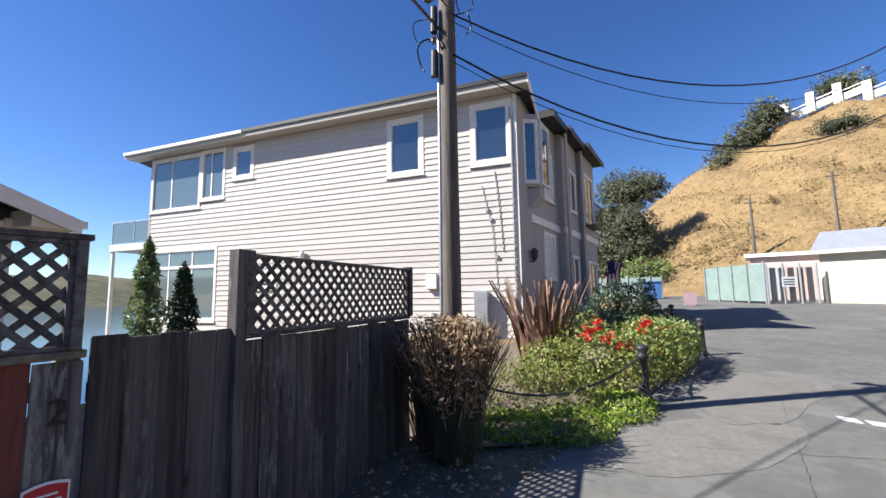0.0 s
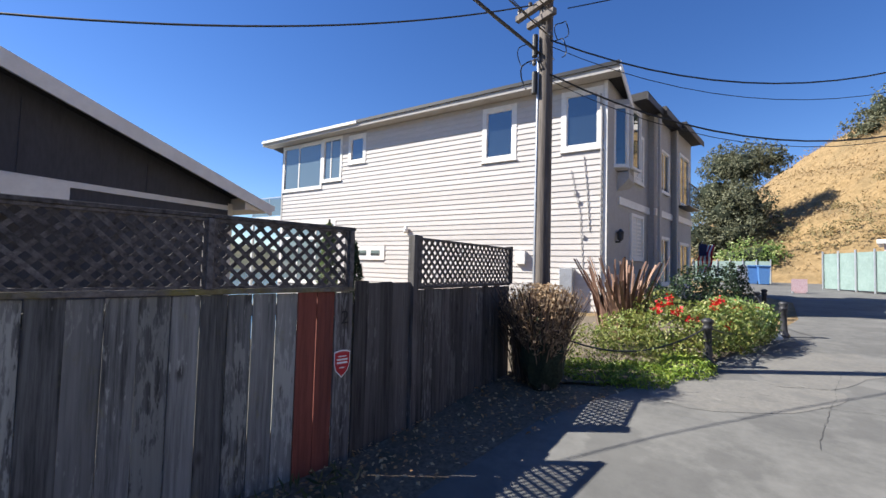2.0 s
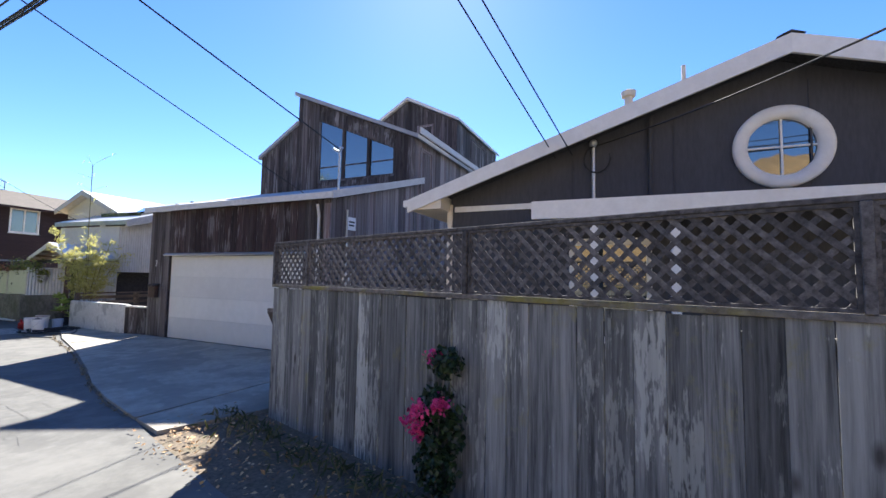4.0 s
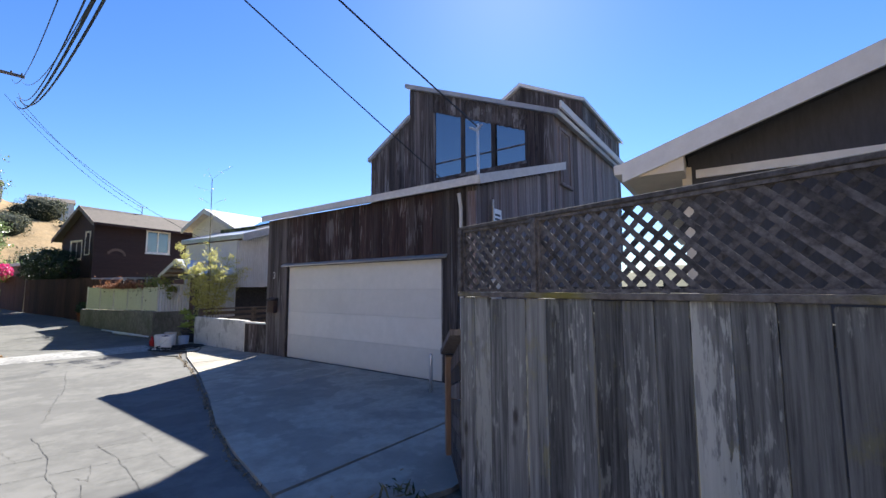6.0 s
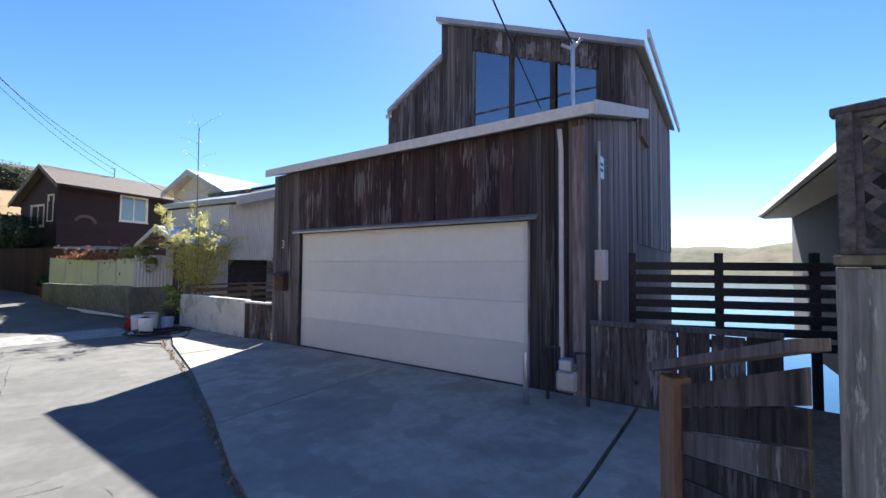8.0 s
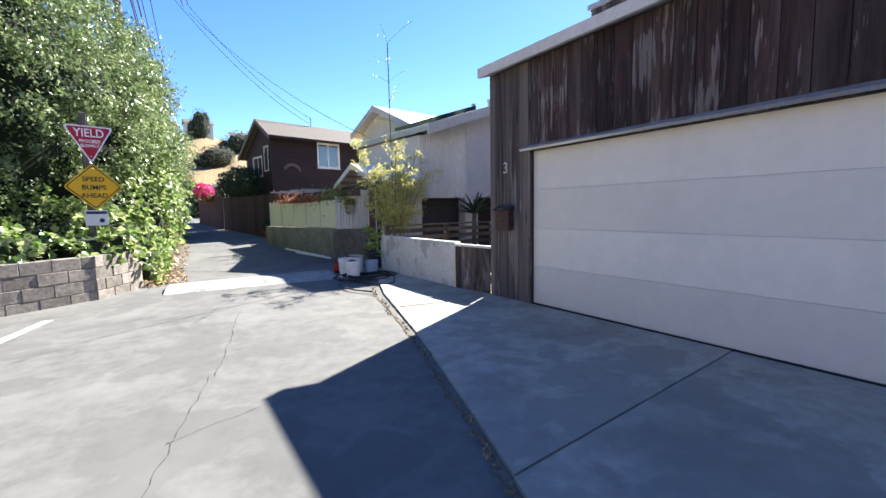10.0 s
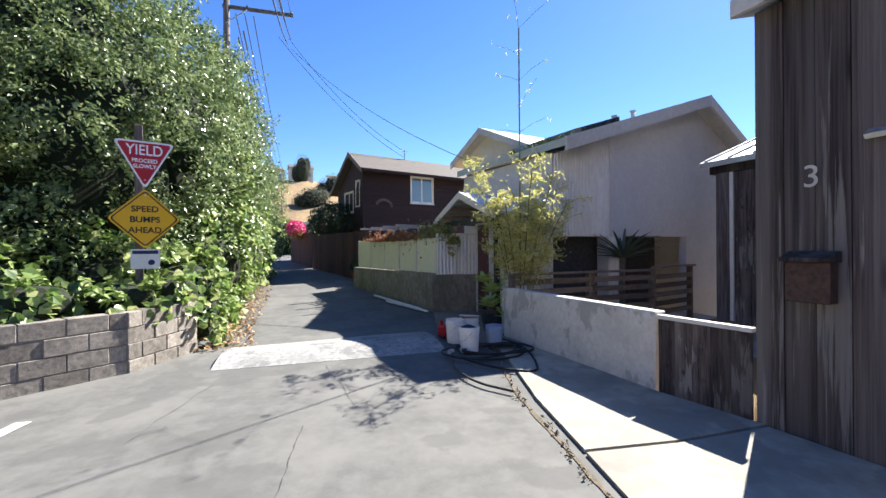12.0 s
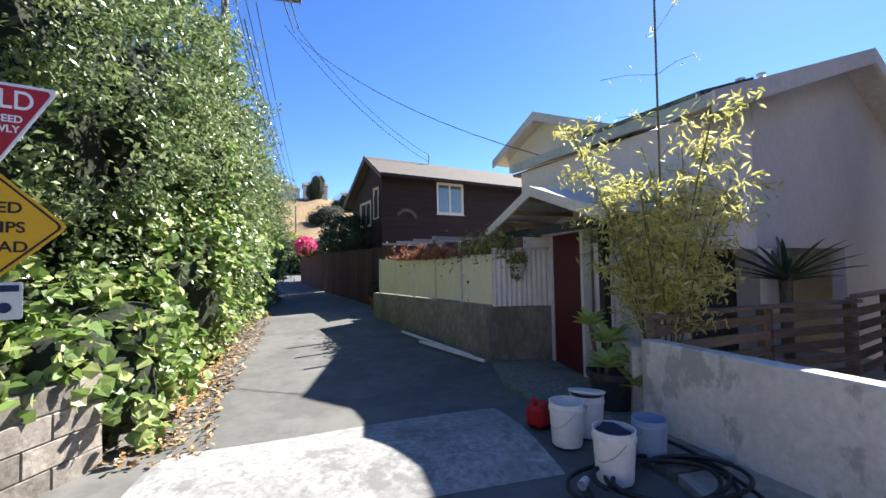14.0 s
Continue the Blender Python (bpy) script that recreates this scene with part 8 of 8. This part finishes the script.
BLUE = surf("blue_plastic", (0.05, 0.13, 0.3), (0.07, 0.17, 0.36), None, 0.5, 0.6, (1, 1, 1), 0.5, 0.05)
for yaw_, far_, mat_, lab in ((0.6, 38.5, BLUE, "blue wheeled bin by the parking ground"), (-0.4, 38, BLUE, "blue wheeled bin by the parking ground"), (1.5, 38.5, GALV, "grey wheeled bin by the parking ground")):
    x, y = polar(yaw_, far_)
    b = thing("wheeled_bin", pose(x, y, gz(x, y), 0, 0, 10), lab, "bin", "bins by the parking ground")
    bm = bmesh.new()
    prism(bm, [(-0.28, 0.05), (0.28, 0.05), (0.36, 1.35), (-0.36, 1.35)], -0.35, 0.35, "y")
    part("bin_body", bm, mat_, b)
    part("lid", box(bmesh.new(), -0.4, -0.42, 1.35, 0.4, 0.4, 1.45, 0.02), mat_, b)
    for s in (-0.3, 0.3):
        wh = bmesh.new()
        rod(wh, (s - 0.04, 0.3, 0.13), (s + 0.04, 0.3, 0.13), 0.13, None, 14)
        part("wheel", wh, BLACK_RUBBER, b)
x, y = polar(-3.9, 27)
board = thing("notice_board", pose(x, y, gz(x, y), 0, 0, 5), "small sandwich board standing on the parking ground", "sign")
part("panel", box(bmesh.new(), -0.3, 0, 0.1, 0.3, 0.03, 0.75), surf("faded_red_panel", (0.35, 0.2, 0.22), (0.5, 0.4, 0.42), None, 0.5, 0.3), board)
part("panel", box(bmesh.new(), -0.3, 0.35, 0.0, 0.3, 0.38, 0.72), bpy.data.materials["faded_red_panel"], board)
part("leg", box(bmesh.new(), -0.3, -0.05, 0.0, -0.25, 0.34, 0.1), GALV, board)
x, y = polar(5.0, 16.8)
flag = thing("flag", pose(x, y, 1.5, 0, 0, -30), "red and white striped flag on a slanted staff", "flag")
part("staff", rod(bmesh.new(), (-0.8, 0.3, 0.1), (0.1, 0, 1.5), 0.015), GALV, flag)
for k in range(7):
    bm = bmesh.new()
    prev = None
    for q in range(9):
        z = 1.35 - q * 0.13
        row = [bm.verts.new((0.05 + 0.075 * (k + e_) - 0.05 * q * 0.5, 0.05 * math.sin(q * 1.1 + k * 0.4), z)) for e_ in (0, 1)]
        if prev:
            bm.faces.new((prev[0], prev[1], row[1], row[0]))
        prev = row
    part("stripe", bm, SIGN_RED if k % 2 == 0 else SIGN_WHITE, flag)
part("canton", box(bmesh.new(), 0.03, -0.09, 0.95, 0.32, -0.075, 1.4), surf("navy_flag", (0.015, 0.02, 0.07), (0.02, 0.026, 0.09), None, 0.5, 0.3), flag)

# hillside: scrub, trees, poles, white fence and house on the crest


def on_hill(yaw, far):
    x_, y_ = polar(yaw, far)
    return x_, y_, float(rough_hill(np.array(x_), np.array(y_)))


def scrub(name, label, spots, count, size, material, seed, category="bush", shade=True):
    x0, y0, z0 = on_hill(*spots[0][:2])
    t = thing(name, pose(x0, y0, z0), label, category)
    lobes = []
    for yw, fr, rx, rz, lift in spots:
        q = on_hill(yw, fr)
        lobes.append(((q[0] - x0, q[1] - y0, q[2] - z0 + lift), (rx, rx * 0.9, rz)))
    p_, way_ = sprays(lobes + clumps(lobes, 9, (0.28 * lobes[0][1][0], 0.5 * lobes[0][1][0])), count // 12, 12, (size * 1.2, size * 2.6), seed, 0.1)
    cluster("foliage", p_, size * 0.75, material, t, seed, way_, (0.5, 0.3), 1.0)
    if shade:
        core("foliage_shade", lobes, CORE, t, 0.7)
    return t


eu = scrub("tree", "tall olive-green eucalyptus trees at the foot of the hill", [(4.4, 60, 2.6, 2.6, 5.5), (3.0, 60, 2.5, 2.3, 8.6), (1.6, 58, 2.2, 1.9, 8.2), (5.5, 56, 2.2, 2.2, 2.4), (0.3, 62, 1.8, 1.5, 7.6), (3.2, 57, 2.4, 2.4, 3.6), (1.6, 57, 2.2, 2.2, 4.6), (4.3, 56, 2.4, 2.0, 1.2), (2.3, 56, 2.6, 2.0, 1.4), (0.8, 57, 1.8, 1.8, 2.8), (-0.8, 63, 1.8, 1.0, 7.2)], 26000, 0.36, SCRUB, 61, "tree")
for k, (a, b) in enumerate((((-1.0, 0, -1), (-0.5, 0, 6)), ((2.0, 0, -1), (2.6, 0, 6.5)), ((0.8, -1.0, -1), (0.4, -1, 5)))):
    part("trunk", rod(bmesh.new(), a, b, 0.25, 0.12, 8), BARK, eu)
scrub("bush", "round green bush at the foot of the hill", [(2.2, 50, 1.6, 1.2, 0.8), (0.8, 50, 1.8, 1.3, 0.9), (-0.4, 51, 1.3, 1.0, 0.7)], 3500, 0.3, IVY, 62)
scrub("tree", "dark windswept trees on the hill's crest", [(-9.6, 88, 3.0, 2.0, 1.2), (-11.2, 90, 3.5, 2.8, 2.0), (-12.8, 91, 3.2, 3.0, 2.6), (-8.4, 84, 1.8, 1.2, 0.6)], 5500, 0.5, SCRUB, 63, "tree")
scrub("bush", "olive scrub bush on the dry slope", [(-18.0, 78, 2.2, 1.6, 0.8), (-19.0, 78, 1.8, 1.4, 0.7)], 2200, 0.35, SCRUB, 64)
scrub("tree", "dark tree behind the white fence on the crest", [(-18.3, 95, 3.0, 2.4, 4.0), (-19.4, 95, 2.4, 2.0, 4.0)], 2500, 0.5, SCRUB, 65, "tree")
scrub("bush", "low olive scrub on the dry slope", [(-3.0, 54, 2.0, 1.0, 0.5), (-5.0, 53, 2.4, 0.9, 0.4), (-7.5, 52, 2.0, 0.8, 0.4), (-9, 54, 1.4, 0.7, 0.4)], 2600, 0.28, leafy("dry_scrub", (0.14, 0.115, 0.05), (0.25, 0.2, 0.09), (0.36, 0.28, 0.13), 0.8, 0.2), 66, shade=False)
DRYSCRUB = bpy.data.materials["dry_scrub"]
r = np.random.default_rng(70)
tuft = []
for k in range(9000):
    yw, fr = r.uniform(-50, 7), 48 + 46 * r.random() ** 0.8
    tuft.append((yw, fr))
tuft = np.array(tuft)
tx, ty = -0.8 - np.sin(np.radians(tuft[:, 0])) * tuft[:, 1], 0.3 + np.cos(np.radians(tuft[:, 0])) * tuft[:, 1]
tz = rough_hill(tx, ty)
near = np.repeat(np.stack((tx, ty, tz + 0.06), 1), 4, 0) + r.normal(size=(36000, 3)) * (0.5, 0.5, 0.08)
GRASS_TUFT = leafy("dry_grass_tufts", (0.2, 0.135, 0.06), (0.32, 0.22, 0.105), (0.42, 0.3, 0.155), 0.9, 0.2)
tagged(cluster("dry_grass", near, 0.26, GRASS_TUFT, None, 71, None, (0.5, 0.22)), "dry golden grass tufts on the hillside", "grass", kind="stuff")
for k, (yw, fr, s) in enumerate(((-15.5, 62, 0.9), (-14.0, 72, 1.2), (-12.5, 60, 0.7), (-20, 64, 1.0), (-17, 68, 0.8), (-9.5, 64, 0.8), (-6.5, 60, 0.7), (-21.5, 76, 1.1))):
    scrub("bush", "small dry brown bush on the slope", [(yw, fr, s, s * 0.6, 0.2)], 420, 0.22, DRYSCRUB, 80 + k, shade=False)
for yw, fr, h in ((-10.4, 50, 6.2), (-17.3, 52, 6.4)):
    x, y, z = on_hill(yw, fr)
    p_ = thing("utility_pole", pose(x, y, z), "thin wooden utility pole on the hillside", "utility pole", "hillside poles")
    part("pole_shaft", rod(bmesh.new(), (0, 0, -0.5), (0, 0, h), 0.15, 0.11, 10), POLE_WOOD, p_)
    part("crossarm", box(bmesh.new(), -0.5, -0.06, h - 0.5, 0.5, 0.06, h - 0.38), POLE_WOOD, p_)
x1, y1, z1 = on_hill(-14.2, 92)
for k in range(5):
    xa, ya, za = on_hill(-14.2 - 2.1 * k, 92)
    b = thing("crest_fence", pose(xa, ya, za - 0.3, 0, 0, -20), "white-railed balustrade along the hill's crest", "fence", "crest fences")
    part("post", box(bmesh.new(), -0.5, -0.4, 0, 0.6, 0.4, 3.4), STUCCO_WHITE, b)
    bm = bmesh.new()
    prism(bm, [(0.61, 0.3), (3.3, 0.9), (3.3, 2.1), (0.61, 1.5)], -0.1, 0.1, "y")
    part("panel", bm, STUCCO_WHITE, b)
    bm = bmesh.new()
    prism(bm, [(0.61, 1.9), (3.3, 2.5), (3.3, 2.7), (0.61, 2.1)], -0.08, 0.08, "y")
    part("rail", bm, STUCCO_WHITE, b)

# potted conifers behind the fence, and the far end of the lane
for k, (x, y, h) in enumerate(((-5.8, 2.95, 2.3), (-5.3, 3.05, 2.0))):
    t = thing("conifer", pose(x, y, 0.2), "slim drooping conifer behind the fence", "tree", "conifers behind the fence")
    part("trunk", rod(bmesh.new(), (0, 0, -0.6), (0, 0, h), 0.05, 0.015, 7), BARK, t)
    rr = np.random.default_rng(90 + k)
    z = h * rr.random(3000) ** 0.8
    rad = 0.36 * (1 - (z / h)) ** 0.65 * (0.65 + 0.35 * np.sin(z * 7) ** 2) + 0.03
    a = rr.uniform(0, 6.283, 3000)
    q = np.sqrt(rr.random(3000))
    cluster("foliage", np.stack((rad * q * np.cos(a), rad * q * np.sin(a), z - 0.12 * q), 1), 0.085, DARK_LEAF if k else TREE_LEAF, t, 91 + k, None, (0.5, 0.14))
for k, (x, y, rx, rz, mat_) in enumerate(((-1.0, -52, 2.2, 1.8, IVY), (1.5, -56, 2.5, 2.2, LIME_LEAF), (6.5, -60, 4.0, 4.0, SCRUB), (3.2, -48, 1.6, 1.6, SCRUB), (-4, -75, 3, 3, SCRUB), (9, -80, 5, 4, SCRUB), (0, -120, 4, 3, SCRUB), (-6, -150, 5, 4, SCRUB), (5, -165, 3, 6, SCRUB), (-14, -140, 5, 4, SCRUB))):
    z = float(rough_hill(np.array(x), np.array(y)))
    t = thing("bush", pose(x, y, z), "rounded green shrub near the lane's far end", "bush", "far shrubs")
    lobes = [((0, 0, rz * 0.6), (rx, rx, rz)), ((rx * 0.7, 0.3, rz * 0.4), (rx * 0.6, rx * 0.6, rz * 0.6)), ((-rx * 0.5, -0.4, rz * 0.9), (rx * 0.5, rx * 0.5, rz * 0.6))]
    p, way = shell(lobes, 1800, 100 + k, 0.4)
    cluster("foliage", p, 0.12 * rx ** 0.7 + 0.05, mat_, t, 100 + k, way)
    core("foliage_shade", lobes, CORE, t, 0.75)
for k, (x, y, w, h) in enumerate(((-8, -160, 9, 4), (6, -172, 8, 4), (-20, -150, 10, 4.5), (16, -165, 9, 4))):
    z = float(rough_hill(np.array(x), np.array(y)))
    t = thing("house", pose(x, y, z, 0, 0, 10 * k), "small pale house far off on the hill", "house", "far hill houses")
    part("wall", box(bmesh.new(), -w / 2, -3, -1, w / 2, 3, h), STUCCO_WHITE, t)
    bm = bmesh.new()
    prism(bm, [(-3.4, h), (3.4, h), (0, h + 1.6)], -w / 2 - 0.3, w / 2 + 0.3, "x")
    part("roof", bm, ROOF_GREY, t)
    for q in (-0.3, 0.0, 0.3):
        part("window", box(bmesh.new(), q * w - 0.6, 3.0, 1.2, q * w + 0.6, 3.03, 2.6), GLASS, t)


def parked_car(x, y, turn, paint, label):
    t = thing("car", pose(x, y, float(ground_z(x, y)), 0, 0, turn), label, "car", "parked cars")
    bm = bmesh.new()
    prism(bm, [(-2.1, 0.3), (2.1, 0.3), (2.15, 0.7), (1.2, 0.88), (0.55, 1.42), (-1.3, 1.45), (-1.9, 0.95), (-2.15, 0.8)], -0.85, 0.85, "y")
    part("body", bm, paint, t)
    for s in (-1, 1):
        bm = bmesh.new()
        prism(bm, [(-1.6, 0.95), (1.05, 0.92), (0.5, 1.34), (-1.2, 1.37)], s * 0.852, s * 0.858, "y")
        part("side_window", bm, GLASS, t)
        for xw in (-1.3, 1.35):
            bm = bmesh.new()
            rod(bm, (xw, s * 0.68, 0.32), (xw, s * 0.88, 0.32), 0.32, None, 18)
            part("wheel", bm, BLACK_RUBBER, t)
    bm = bmesh.new()
    prism(bm, [(1.19, 0.9), (0.57, 1.4), (0.6, 1.41), (1.22, 0.91)], -0.7, 0.7, "y")
    part("windscreen", bm, GLASS, t)


parked_car(3.4, -62, 75, BUCKET_WHITE, "white car parked at the lane's far end")
parked_car(2.0, -66, 80, GALV, "silver car parked at the lane's far end")

# ---- dirt and weeds in the joint between lane and driveway ----
rng = np.random.default_rng(131)
EDGE_Y = (-18.9, -17.2, -15.7, -14.5, -12.2, -11.0, -9.8, -8.6)
EDGE_X = (-5.42, -4.96, -4.75, -4.56, -4.1, -3.83, -3.6, -3.48)
y = rng.uniform(-18.6, -8.8, 420)
x = np.interp(y, EDGE_Y, EDGE_X) + rng.normal(0, 0.03, 420) + 0.03 * np.sin(y * 5.1) + 0.03
tagged(cluster("joint_litter", np.stack((x, y, ground_z(x, y) + 0.015 + 0.01 * rng.random(420)), 1), 0.035, leafy("brown_joint_litter", (0.1, 0.08, 0.05), (0.2, 0.16, 0.1), (0.3, 0.24, 0.16), 0.9, 0.1), None, 132, None, (0.5, 0.3)), "brown dirt and dry bits along the driveway's edge", "leaf litter", kind="stuff")
ys_ = np.arange(-18.4, -8.7, 0.12)
joint = bmesh.new()
prev = None
for y in ys_:
    x, w = float(np.interp(y, EDGE_Y, EDGE_X)) + 0.03, 0.045 + 0.03 * noise.noise((y * 3.1, 0, 0)) + 0.02 * noise.noise((y * 9.0, 4, 0))
    row = [joint.verts.new((x + d, y, float(ground_z(x, y)) + 0.007)) for d in (-0.025, max(w - 0.035, 0.003))]
    if prev:
        joint.faces.new((prev[0], prev[1], row[1], row[0]))
    prev = row
tagged(part("edge_joint", joint, DIRT), "ragged dirt-filled joint along the driveway's edge", "joint", kind="structure")
